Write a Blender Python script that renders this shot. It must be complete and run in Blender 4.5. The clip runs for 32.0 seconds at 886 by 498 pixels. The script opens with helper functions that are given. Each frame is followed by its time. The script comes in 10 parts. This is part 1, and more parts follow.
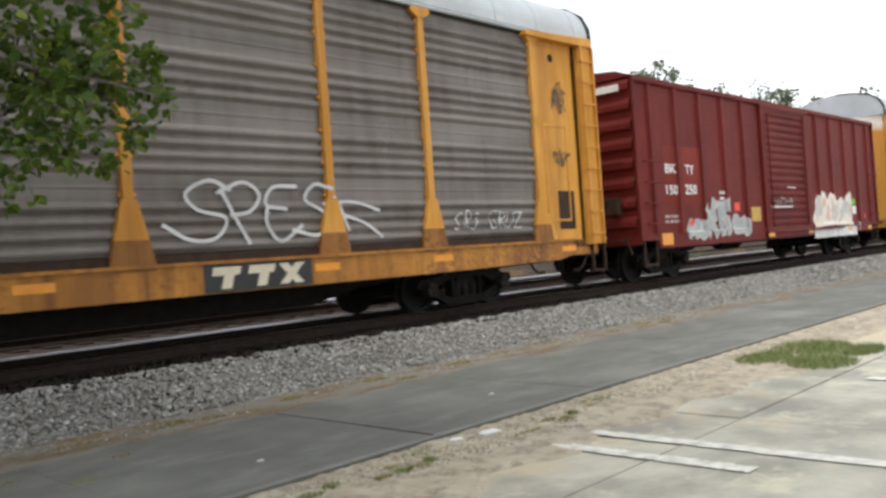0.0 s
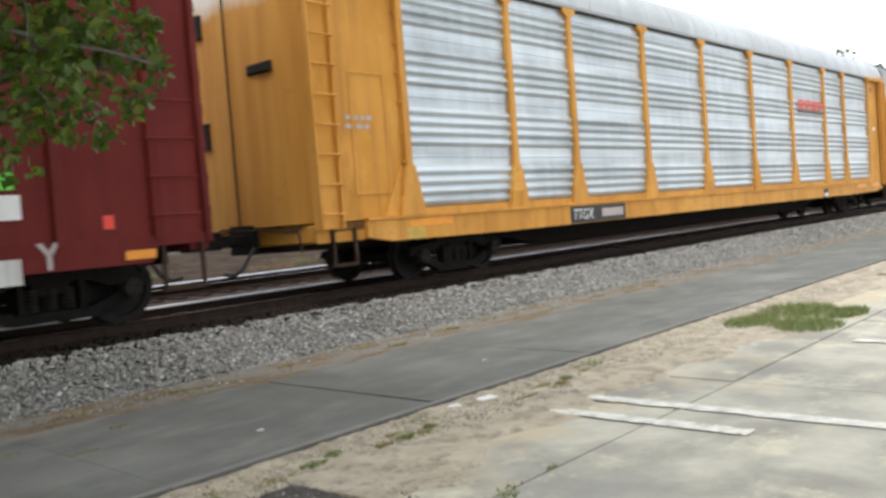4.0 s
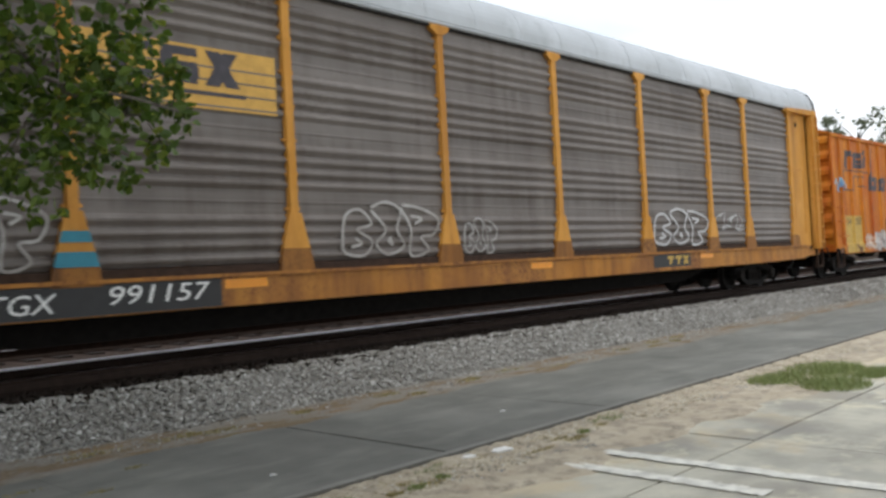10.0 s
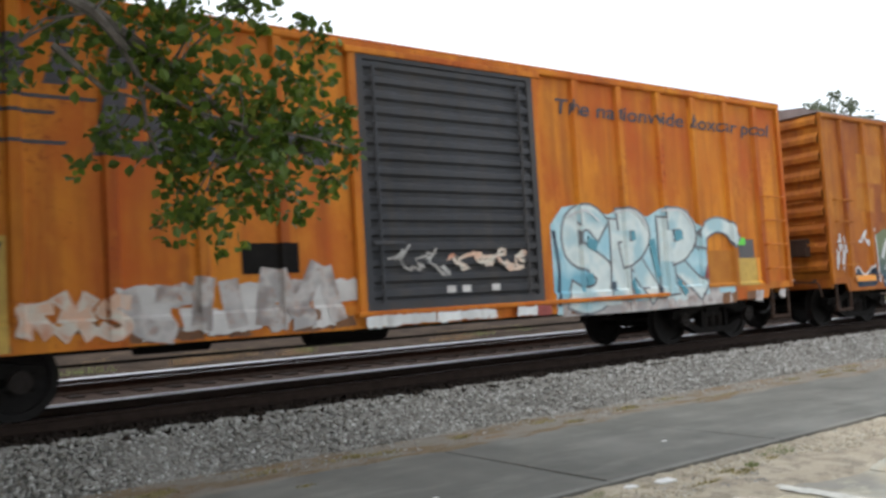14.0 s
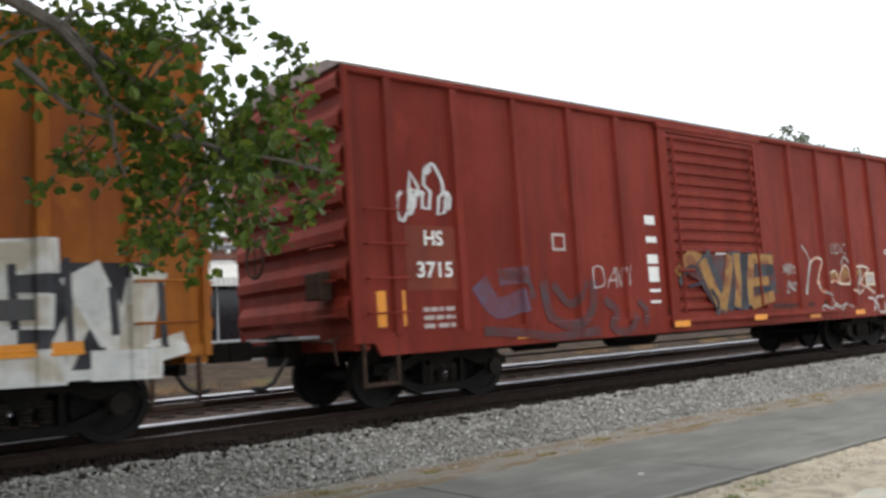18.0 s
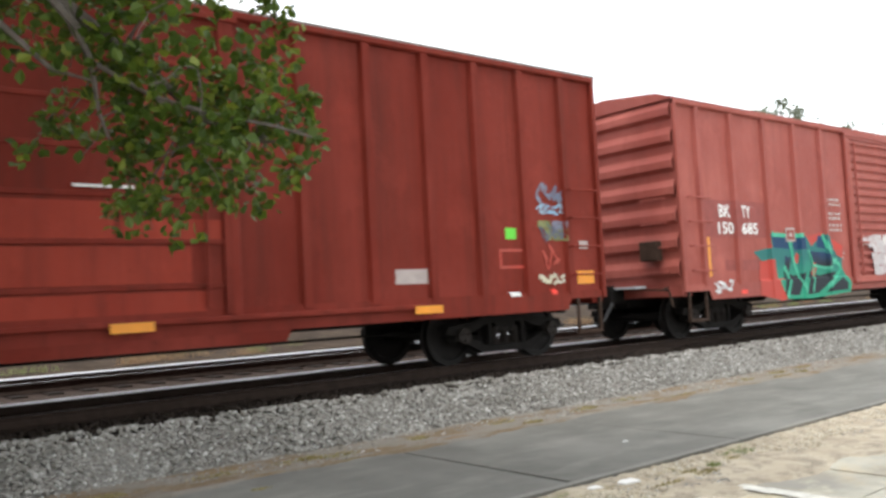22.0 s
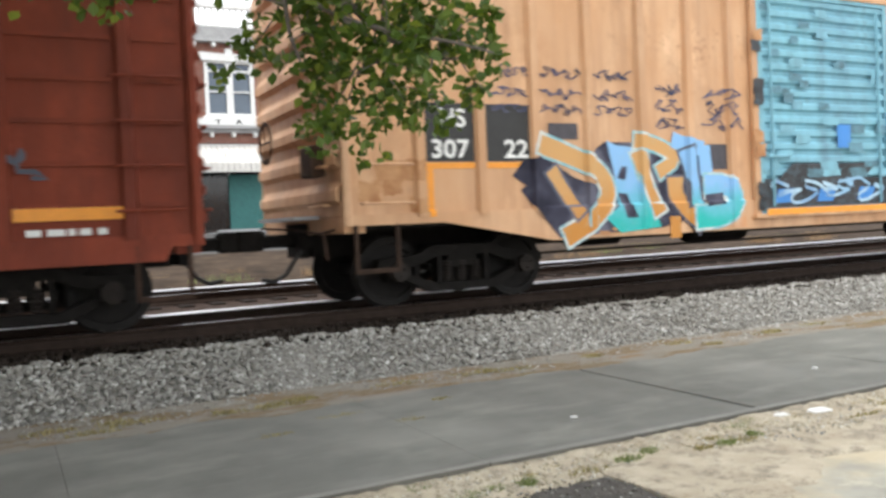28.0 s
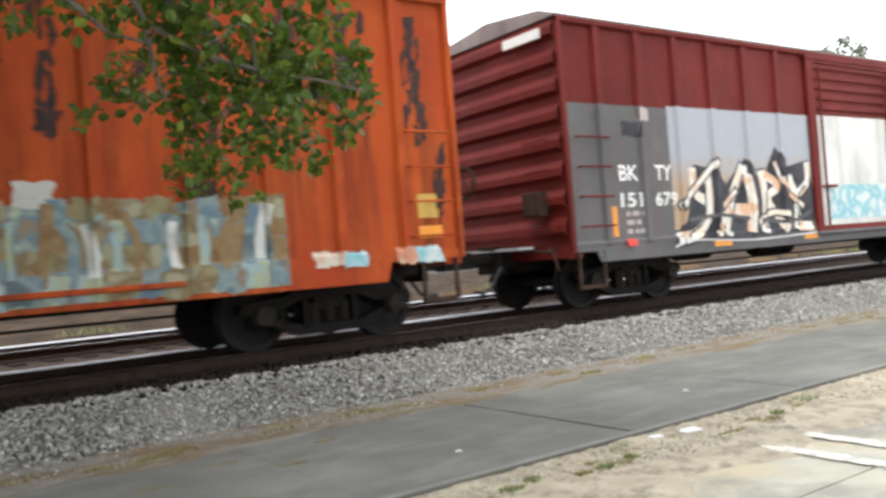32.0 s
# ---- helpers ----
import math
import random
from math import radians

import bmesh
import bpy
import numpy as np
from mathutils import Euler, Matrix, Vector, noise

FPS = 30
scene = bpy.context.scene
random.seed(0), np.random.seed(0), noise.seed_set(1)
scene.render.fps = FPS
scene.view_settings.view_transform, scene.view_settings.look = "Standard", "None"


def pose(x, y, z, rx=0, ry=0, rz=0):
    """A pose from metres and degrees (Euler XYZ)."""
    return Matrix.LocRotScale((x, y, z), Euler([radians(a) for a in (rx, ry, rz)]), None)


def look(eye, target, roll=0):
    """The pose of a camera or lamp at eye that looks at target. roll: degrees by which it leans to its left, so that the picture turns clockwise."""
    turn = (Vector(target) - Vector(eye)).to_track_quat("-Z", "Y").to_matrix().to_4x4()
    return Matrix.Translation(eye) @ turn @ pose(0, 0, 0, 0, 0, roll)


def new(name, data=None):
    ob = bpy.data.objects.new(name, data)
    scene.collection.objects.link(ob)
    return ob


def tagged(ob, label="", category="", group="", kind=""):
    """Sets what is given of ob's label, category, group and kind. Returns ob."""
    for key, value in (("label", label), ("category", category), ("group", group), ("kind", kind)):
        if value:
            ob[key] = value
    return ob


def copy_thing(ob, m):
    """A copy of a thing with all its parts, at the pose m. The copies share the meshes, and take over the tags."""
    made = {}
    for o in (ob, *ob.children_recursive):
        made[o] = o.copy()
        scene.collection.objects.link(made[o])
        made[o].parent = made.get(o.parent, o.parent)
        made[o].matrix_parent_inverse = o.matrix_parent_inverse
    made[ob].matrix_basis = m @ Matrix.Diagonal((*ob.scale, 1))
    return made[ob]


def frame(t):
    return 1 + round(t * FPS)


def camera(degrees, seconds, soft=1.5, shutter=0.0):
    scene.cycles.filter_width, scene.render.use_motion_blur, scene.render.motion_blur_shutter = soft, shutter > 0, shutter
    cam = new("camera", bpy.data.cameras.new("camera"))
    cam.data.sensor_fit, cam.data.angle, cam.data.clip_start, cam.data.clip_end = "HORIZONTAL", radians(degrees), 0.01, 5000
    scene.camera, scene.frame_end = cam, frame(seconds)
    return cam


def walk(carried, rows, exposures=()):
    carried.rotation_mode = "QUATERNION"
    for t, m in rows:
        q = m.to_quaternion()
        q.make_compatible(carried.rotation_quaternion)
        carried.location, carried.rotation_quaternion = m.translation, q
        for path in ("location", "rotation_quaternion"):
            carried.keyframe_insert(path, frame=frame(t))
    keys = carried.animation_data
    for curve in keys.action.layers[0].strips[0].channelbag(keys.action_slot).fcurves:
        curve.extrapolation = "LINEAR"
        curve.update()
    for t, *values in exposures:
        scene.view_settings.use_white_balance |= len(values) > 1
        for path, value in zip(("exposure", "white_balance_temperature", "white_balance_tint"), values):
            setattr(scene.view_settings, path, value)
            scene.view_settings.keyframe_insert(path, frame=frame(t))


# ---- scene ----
import collections
cam = camera(55.4, 32.0, soft=3.0, shutter=0.2)
PATH = [
    (0, pose(0.114, -0.163, 1.477, 90.26, 4.00, -46.51)),
    (0.5, pose(0.078, -0.167, 1.491, 89.61, 3.45, -45.62)),
    (1, pose(0.029, -0.068, 1.497, 87.48, 3.52, -44.94)),
    (1.5, pose(-0.050, 0.000, 1.501, 87.78, 1.00, -41.92)),
    (2, pose(-0.061, 0.035, 1.503, 87.32, 1.76, -39.18)),
    (2.5, pose(-0.086, 0.031, 1.500, 84.87, 1.32, -34.53)),
    (3, pose(-0.043, 0.052, 1.502, 83.52, 2.14, -41.09)),
    (3.5, pose(0.028, 0.011, 1.500, 86.20, 4.24, -46.28)),
    (4, pose(0.028, -0.053, 1.510, 87.78, 4.45, -48.00)),
    (4.5, pose(0.026, -0.141, 1.492, 91.60, 2.72, -47.87)),
    (6.5, pose(-0.021, -0.019, 1.504, 95.79, 2.32, -41.63)),
    (7, pose(0.026, 0.032, 1.518, 94.70, 1.45, -38.71)),
    (7.5, pose(0.055, 0.045, 1.503, 94.08, 2.11, -40.78)),
    (8, pose(0.064, 0.028, 1.489, 93.64, 3.24, -41.32)),
    (8.5, pose(0.063, -0.044, 1.503, 93.46, -0.23, -51.02)),
    (9, pose(0.102, -0.106, 1.504, 90.18, 3.29, -49.31)),
    (9.5, pose(0.103, -0.120, 1.499, 91.67, 3.62, -50.65)),
    (10, pose(0.064, -0.142, 1.503, 91.24, 3.15, -45.95)),
    (10.5, pose(0.073, -0.107, 1.505, 90.71, 2.71, -45.46)),
    (11, pose(0.035, -0.122, 1.501, 90.42, 1.85, -42.07)),
    (11.5, pose(0.045, -0.158, 1.487, 91.34, 1.42, -39.01)),
    (12, pose(0.081, -0.092, 1.485, 89.71, 2.50, -39.86)),
    (12.5, pose(0.091, -0.099, 1.488, 90.51, 3.74, -40.54)),
    (13, pose(0.110, -0.122, 1.484, 92.63, 4.70, -43.45)),
    (13.5, pose(0.069, -0.151, 1.493, 92.86, 3.38, -39.39)),
    (14, pose(-0.035, -0.154, 1.511, 93.61, 3.41, -35.86)),
    (14.5, pose(-0.075, -0.024, 1.512, 95.02, 2.67, -36.93)),
    (15, pose(-0.035, 0.032, 1.509, 93.86, 1.93, -39.57)),
    (15.5, pose(-0.102, 0.026, 1.503, 94.44, 2.29, -40.63)),
    (17.5, pose(-0.015, 0.037, 1.509, 94.11, 2.84, -39.08)),
    (18, pose(-0.028, 0.055, 1.514, 95.52, 3.54, -38.56)),
    (18.5, pose(-0.038, 0.049, 1.512, 94.39, 3.19, -37.73)),
    (19, pose(0.009, 0.040, 1.507, 95.51, 4.15, -38.70)),
    (19.5, pose(0.018, 0.071, 1.491, 94.31, 3.72, -36.32)),
    (20, pose(0.019, 0.063, 1.490, 92.96, 3.40, -38.51)),
    (20.5, pose(-0.020, 0.048, 1.511, 92.29, 4.01, -38.34)),
    (21, pose(-0.025, 0.018, 1.505, 92.83, 4.57, -39.97)),
    (21.5, pose(-0.018, -0.015, 1.493, 95.29, 5.05, -38.16)),
    (22, pose(-0.000, 0.020, 1.488, 93.49, 3.07, -39.06)),
    (22.5, pose(-0.013, 0.079, 1.498, 91.24, 4.82, -35.29)),
    (23, pose(0.028, 0.111, 1.479, 92.22, 3.95, -37.01)),
    (23.5, pose(0.005, 0.099, 1.494, 91.92, 3.71, -35.26)),
    (24, pose(-0.027, 0.108, 1.503, 92.56, 3.05, -34.83)),
    (24.5, pose(-0.056, 0.108, 1.491, 91.07, 4.44, -32.56)),
    (25, pose(-0.069, 0.082, 1.496, 89.16, 3.96, -30.17)),
    (25.5, pose(-0.127, -0.006, 1.521, 91.70, 4.52, -27.24)),
    (27.5, pose(-0.014, 0.064, 1.500, 89.25, 3.34, -28.34)),
    (28, pose(-0.046, 0.091, 1.509, 88.32, 2.58, -27.72)),
    (28.5, pose(-0.022, 0.102, 1.510, 87.29, 3.15, -27.97)),
    (29, pose(-0.047, 0.083, 1.501, 87.65, 2.78, -28.84)),
    (29.5, pose(-0.079, 0.098, 1.500, 87.47, 3.00, -28.73)),
    (30, pose(-0.068, 0.097, 1.506, 88.71, 3.25, -28.21)),
    (30.5, pose(-0.036, 0.077, 1.506, 88.83, 2.54, -26.80)),
    (31, pose(-0.017, 0.079, 1.501, 88.85, 2.65, -27.71)),
    (31.5, pose(-0.076, 0.051, 1.491, 91.30, 3.74, -31.56)),
    (32, pose(-0.013, 0.048, 1.481, 90.62, 4.37, -35.47)),
]
TONE = [(0, -0.05, 6350, 10), (1, 0.0, 6350, 10), (2, 0.2, 6400, 10), (3, 0.45, 6400, 10), (4, 0.05, 6300, 10), (7, -0.55, 6100, 10), (8, -0.6, 6200, 10), (9, -0.45, 6200, 10),
        (10, -0.35, 6200, 10), (12, -0.1, 6250, 10), (13, 0.05, 6200, 10), (14, -0.15, 6100, 10), (15, -0.1, 6150, 10), (18, -0.05, 6250, 10), (20, 0.3, 6350, 10),
        (23, 0.37, 6400, 10), (25, 0.4, 6450, 10), (28, 0.58, 6400, 10), (29, 0.43, 6300, 10), (30, 0.47, 6350, 10), (31, 0.47, 6350, 10), (32, 0.56, 6350, 10)]
walk(cam, PATH, TONE)

# ---- sky and sun: a bright, thinly overcast day ----
SUN_DIR = Vector((-0.38, -0.2, 0.9)).normalized()
sky_world = bpy.data.worlds.new("sky")
scene.world = sky_world
sky_world.use_nodes = True
wt = sky_world.node_tree
wt.nodes.clear()
w_out = wt.nodes.new("ShaderNodeOutputWorld")
w_bg = wt.nodes.new("ShaderNodeBackground")
w_sky = wt.nodes.new("ShaderNodeTexSky")
w_sky.sky_type = "NISHITA"
w_sky.sun_disc = False
w_sky.sun_elevation = math.asin(SUN_DIR.z)
w_sky.sun_rotation = math.atan2(SUN_DIR.x, SUN_DIR.y)
w_sky.air_density, w_sky.dust_density = 1.0, 3.0
w_co = wt.nodes.new("ShaderNodeTexCoord")
w_map = wt.nodes.new("ShaderNodeMapping")
w_map.inputs["Scale"].default_value = (1.2, 1.2, 3.5)
w_n = wt.nodes.new("ShaderNodeTexNoise")
w_n.inputs["Scale"].default_value = 1.6
w_n.inputs["Detail"].default_value = 5
w_r = wt.nodes.new("ShaderNodeValToRGB")
w_r.color_ramp.elements[0].position, w_r.color_ramp.elements[0].color = 0.33, (8.6, 9.5, 10.4, 1)
w_r.color_ramp.elements[1].position, w_r.color_ramp.elements[1].color = 0.52, (12.0, 12.0, 11.9, 1)
w_mix = wt.nodes.new("ShaderNodeMix")
w_mix.data_type = "RGBA"
w_mix.inputs[0].default_value = 0.85
wt.links.new(w_co.outputs["Generated"], w_map.inputs["Vector"])
wt.links.new(w_map.outputs["Vector"], w_n.inputs["Vector"])
wt.links.new(w_n.outputs["Fac"], w_r.inputs["Fac"])
wt.links.new(w_sky.outputs["Color"], w_mix.inputs[6])
wt.links.new(w_r.outputs["Color"], w_mix.inputs[7])
wt.links.new(w_mix.outputs[2], w_bg.inputs["Color"])
w_bg.inputs["Strength"].default_value = 0.15
wt.links.new(w_bg.outputs["Background"], w_out.inputs["Surface"])

sun = new("sun", bpy.data.lights.new("sun", "SUN"))
sun.data.energy, sun.data.angle, sun.data.color = 1.25, radians(18), (1.0, 0.95, 0.87)
sun.matrix_world = look(SUN_DIR * 60, (0, 0, 0))
scene.view_settings.exposure = 0.0


# ---- materials ----
def nodes_of(name):
    m = bpy.data.materials.new(name)
    m.use_nodes = True
    return m, m.node_tree.nodes, m.node_tree.links, m.node_tree.nodes["Principled BSDF"]


def tex_noise(n, l, vec, scale, detail=4, rough=0.55):
    t = n.new("ShaderNodeTexNoise")
    t.inputs["Scale"].default_value, t.inputs["Detail"].default_value = scale, detail
    t.inputs["Roughness"].default_value = rough
    l.new(vec, t.inputs["Vector"])
    return t.outputs["Fac"]


def ramp(n, l, fac, a, b, ca=(0, 0, 0), cb=(1, 1, 1)):
    r = n.new("ShaderNodeValToRGB")
    e = r.color_ramp.elements
    e[0].position, e[1].position = a, b
    e[0].color, e[1].color = (*ca, 1), (*cb, 1)
    l.new(fac, r.inputs["Fac"])
    return r.outputs["Color"]


def mix(n, l, fac, a, b, mode="MIX"):
    m = n.new("ShaderNodeMix")
    m.data_type, m.blend_type = "RGBA", mode
    for k, val in ((0, fac), (6, a), (7, b)):
        if isinstance(val, (int, float)):
            m.inputs[k].default_value = val
        elif isinstance(val, tuple):
            m.inputs[k].default_value = (*val, 1)
        else:
            l.new(val, m.inputs[k])
    return m.outputs[2]


def coords(n, l, scale=(1, 1, 1), shift=True):
    c = n.new("ShaderNodeTexCoord")
    mp = n.new("ShaderNodeMapping")
    mp.inputs["Scale"].default_value = scale
    l.new(c.outputs["Object"], mp.inputs["Vector"])
    if not shift:
        return mp.outputs["Vector"]
    oi = n.new("ShaderNodeObjectInfo")
    mu = n.new("ShaderNodeMath")
    mu.operation = "MULTIPLY"
    mu.inputs[1].default_value = 37.0
    l.new(oi.outputs["Random"], mu.inputs[0])
    ad = n.new("ShaderNodeVectorMath")
    ad.operation = "ADD"
    l.new(mp.outputs["Vector"], ad.inputs[0])
    l.new(mu.outputs["Value"], ad.inputs[1])
    return ad.outputs["Vector"]


def bump(n, l, b, height, strength=0.2, dist=0.01):
    bp = n.new("ShaderNodeBump")
    bp.inputs["Strength"].default_value, bp.inputs["Distance"].default_value = strength, dist
    l.new(height, bp.inputs["Height"])
    l.new(bp.outputs["Normal"], b.inputs["Normal"])


def darker(c, k):
    return tuple(min(1, v * k) for v in c)


def paint(name, colour, wear=(0.16, 0.07, 0.035), amount=0.35, rough=0.6, fade=None, streaks=0.5, bands=0.0, stain=None, spec=0.2, metal=0.0):
    """Weathered paint on steel: faded areas, streaks that run down, patches of wear."""
    m, n, l, b = nodes_of(name)
    big = tex_noise(n, l, coords(n, l, (0.5, 0.5, 0.5)), 1.1, 5)
    run = tex_noise(n, l, coords(n, l, (5.0, 5.0, 0.35)), 1.0, 4, 0.6)
    fine = tex_noise(n, l, coords(n, l, (1, 1, 1)), 14, 6, 0.7)
    fade = fade or darker(colour, 1.35)
    c = mix(n, l, ramp(n, l, big, 0.35, 0.7), darker(colour, 0.88), fade)
    c = mix(n, l, ramp(n, l, run, 0.47, 0.76, (0, 0, 0), (streaks, streaks, streaks)), c, darker(wear, 0.9))
    if stain:
        st = tex_noise(n, l, coords(n, l, (0.9, 0.9, 0.5)), 1.0, 6, 0.6)
        c = mix(n, l, ramp(n, l, st, 0.42, 0.68), c, stain)
    soot = tex_noise(n, l, coords(n, l, (2.2, 2.2, 0.16)), 1.0, 6, 0.68)
    c = mix(n, l, ramp(n, l, soot, 0.5, 0.72, (0, 0, 0), (0.65 * streaks,) * 3), c, darker(wear, 0.65))
    blot = tex_noise(n, l, coords(n, l, (1, 1, 0.7)), 2.6, 8, 0.72)
    c = mix(n, l, ramp(n, l, blot, 0.56, 0.7, (0, 0, 0), (0.5,) * 3), c, darker(colour, 0.6))
    pale = tex_noise(n, l, coords(n, l, (0.8, 0.8, 0.5)), 1.7, 6, 0.66)
    c = mix(n, l, ramp(n, l, pale, 0.56, 0.74, (0, 0, 0), (0.45,) * 3), c, darker(fade, 1.3))
    k = n.new("ShaderNodeMath")
    k.operation = "MULTIPLY"
    l.new(big, k.inputs[0])
    l.new(fine, k.inputs[1])
    lo = 0.42 - 0.22 * amount
    c = mix(n, l, ramp(n, l, k.outputs[0], lo, lo + 0.14), c, wear)
    if bands:
        lines = tex_noise(n, l, coords(n, l, (0.12, 0.12, 3.2)), 1.0, 5, 0.65)
        c = mix(n, l, ramp(n, l, lines, 0.4, 0.62, (0, 0, 0), (bands, bands, bands)), c, darker(fade, 1.35))
    l.new(c, b.inputs["Base Color"])
    l.new(ramp(n, l, fine, 0.3, 0.8, (rough - 0.1,) * 3, (rough + 0.15,) * 3), b.inputs["Roughness"])
    b.inputs["Specular IOR Level"].default_value, b.inputs["Metallic"].default_value = spec, metal
    bump(n, l, b, fine, 0.12, 0.01)
    return m


def plain(name, colour, rough=0.6, metal=0.0, vary=0.25, scale=8.0, bumpy=0.1, spec=0.5):
    m, n, l, b = nodes_of(name)
    f = tex_noise(n, l, coords(n, l), scale, 5, 0.65)
    c = mix(n, l, ramp(n, l, f, 0.3, 0.72), darker(colour, 1 - vary), darker(colour, 1 + vary))
    l.new(c, b.inputs["Base Color"])
    b.inputs["Roughness"].default_value, b.inputs["Metallic"].default_value = rough, metal
    b.inputs["Specular IOR Level"].default_value = spec
    if bumpy:
        bump(n, l, b, f, bumpy, 0.01)
    return m


def spray(name, colours, scale=2.2, worn=0.0, under=(0.3, 0.3, 0.3)):
    """Sprayed lettering whose colour drifts between three tones."""
    m, n, l, b = nodes_of(name)
    f = tex_noise(n, l, coords(n, l), scale, 2, 0.5)
    r = n.new("ShaderNodeValToRGB")
    e = r.color_ramp.elements
    e[0].position, e[0].color = 0.36, (*colours[0], 1)
    e[1].position, e[1].color = 0.62, (*colours[-1], 1)
    if len(colours) > 2:
        x = e.new(0.5)
        x.color = (*colours[1], 1)
    l.new(f, r.inputs["Fac"])
    c = r.outputs["Color"]
    g = tex_noise(n, l, coords(n, l), 9, 5, 0.7)
    c = mix(n, l, ramp(n, l, g, 0.5, 0.75, (0, 0, 0), (worn, worn, worn)), c, under)
    l.new(c, b.inputs["Base Color"])
    b.inputs["Roughness"].default_value, b.inputs["Specular IOR Level"].default_value = 0.65, 0.2
    return m


YELLOW = paint("autorack_yellow_paint", (0.6, 0.275, 0.04), (0.3, 0.11, 0.03), 0.3, fade=(0.68, 0.345, 0.075), streaks=0.5)
MAROON = paint("maroon_paint", (0.13, 0.0145, 0.012), (0.065, 0.016, 0.012), 0.25, fade=(0.165, 0.023, 0.019), streaks=0.45, spec=0.15)
BOXRED = paint("boxcar_red_paint", (0.178, 0.022, 0.0125), (0.08, 0.019, 0.012), 0.25, fade=(0.222, 0.036, 0.024), streaks=0.5, spec=0.12)
PINKRED = paint("faded_red_paint", (0.33, 0.085, 0.07), (0.18, 0.05, 0.038), 0.2, fade=(0.4, 0.115, 0.09), streaks=0.35, stain=(0.28, 0.065, 0.05))
BROWNRED = paint("brown_red_paint", (0.21, 0.042, 0.02), (0.09, 0.03, 0.02), 0.3, fade=(0.27, 0.055, 0.027), streaks=0.5, stain=(0.14, 0.03, 0.017))
ORANGE = paint("weathered_orange_paint", (0.56, 0.17, 0.014), (0.2, 0.045, 0.016), 0.45, fade=(0.66, 0.26, 0.022), streaks=0.65, stain=(0.42, 0.085, 0.012))
ORANGE_OLD = paint("dull_orange_paint", (0.42, 0.125, 0.012), (0.17, 0.05, 0.018), 0.45, fade=(0.52, 0.2, 0.02), streaks=0.65, stain=(0.25, 0.065, 0.014))
PEACH = paint("peach_paint", (0.61, 0.36, 0.205), (0.3, 0.15, 0.08), 0.25, fade=(0.69, 0.45, 0.28), streaks=0.55, stain=(0.55, 0.31, 0.165))
REDORANGE = paint("red_orange_paint", (0.44, 0.07, 0.015), (0.065, 0.023, 0.013), 0.4, fade=(0.5, 0.11, 0.022), streaks=0.9, stain=(0.35, 0.048, 0.015), spec=0.12)
BLUE_DOOR = paint("light_blue_paint", (0.2, 0.41, 0.52), (0.1, 0.12, 0.13), 0.35, fade=(0.22, 0.47, 0.56), streaks=0.4)
GREY_DOOR = paint("dark_grey_paint", (0.05, 0.052, 0.058), (0.1, 0.08, 0.06), 0.3)
DARKGREY = paint("grey_primer", (0.1, 0.1, 0.105), (0.16, 0.1, 0.08), 0.3)
PRIMER_WHITE = paint("white_paint_over", (0.6, 0.6, 0.58), (0.3, 0.27, 0.24), 0.35)
RED_DOOR = paint("red_door_paint", (0.44, 0.058, 0.026), (0.15, 0.035, 0.022), 0.3, spec=0.12)
ROOF_GREY = paint("galvanised_roof", (0.47, 0.5, 0.52), (0.42, 0.43, 0.44), 0.2, rough=0.5, fade=(0.54, 0.57, 0.6), streaks=0.2)
DULL_ROOF = paint("dusty_roof_paint", (0.22, 0.185, 0.175), (0.12, 0.07, 0.055), 0.35)
PANEL_SILVER = paint("galvanised_panel", (0.42, 0.47, 0.5), (0.3, 0.31, 0.32), 0.4, rough=0.36, fade=(0.54, 0.59, 0.62), streaks=0.6, bands=0.6, metal=0.5)
PANEL_BROWN = paint("grimy_panel", (0.124, 0.104, 0.09), (0.072, 0.05, 0.037), 0.45, rough=0.5, fade=(0.168, 0.149, 0.135), streaks=0.8, bands=0.6, spec=0.45)
STEEL_DARK = plain("grimy_steel", (0.012, 0.0105, 0.0095), 0.85, 0.0, 0.35, spec=0.15)
STEEL_BROWN = plain("rusty_steel", (0.045, 0.027, 0.019), 0.85, 0.0, 0.4, spec=0.2)
TRUCK_STEEL = plain("bogie_steel", (0.022, 0.0175, 0.015), 0.8, 0.0, 0.35, spec=0.25)
WHEEL = plain("wheel_steel", (0.014, 0.0125, 0.0115), 0.7, 0.1, 0.3, spec=0.2)
WHITE_PAINT = plain("white_lettering", (0.75, 0.75, 0.73), 0.6, vary=0.08, bumpy=0)
GREY_LETTER = plain("dusty_lettering", (0.42, 0.36, 0.34), 0.7, vary=0.15, bumpy=0)
BLACK_PAINT = plain("black_paint", (0.02, 0.02, 0.02), 0.6, vary=0.2, bumpy=0)
NAVY = plain("faded_navy_paint", (0.055, 0.05, 0.06), 0.65, vary=0.3, bumpy=0)
AMBER = plain("amber_reflector", (0.75, 0.28, 0.01), 0.35, vary=0.1, bumpy=0)
AMBER_PALE = plain("yellow_panel_paint", (0.5, 0.32, 0.06), 0.6, vary=0.2, bumpy=0)
REDLOGO = plain("red_logo_paint", (0.6, 0.06, 0.03), 0.5, vary=0.12, bumpy=0)
GREENTAG = plain("green_sticker", (0.12, 0.6, 0.04), 0.5, vary=0.05, bumpy=0)
REDTAG = plain("red_paint_spot", (0.75, 0.05, 0.03), 0.5, vary=0.05, bumpy=0)
BLUETAG = plain("blue_paint_patch", (0.03, 0.2, 0.55), 0.5, vary=0.1, bumpy=0)
CREAM_MARK = plain("cream_emblem_paint", (0.62, 0.56, 0.42), 0.6, vary=0.1, bumpy=0)
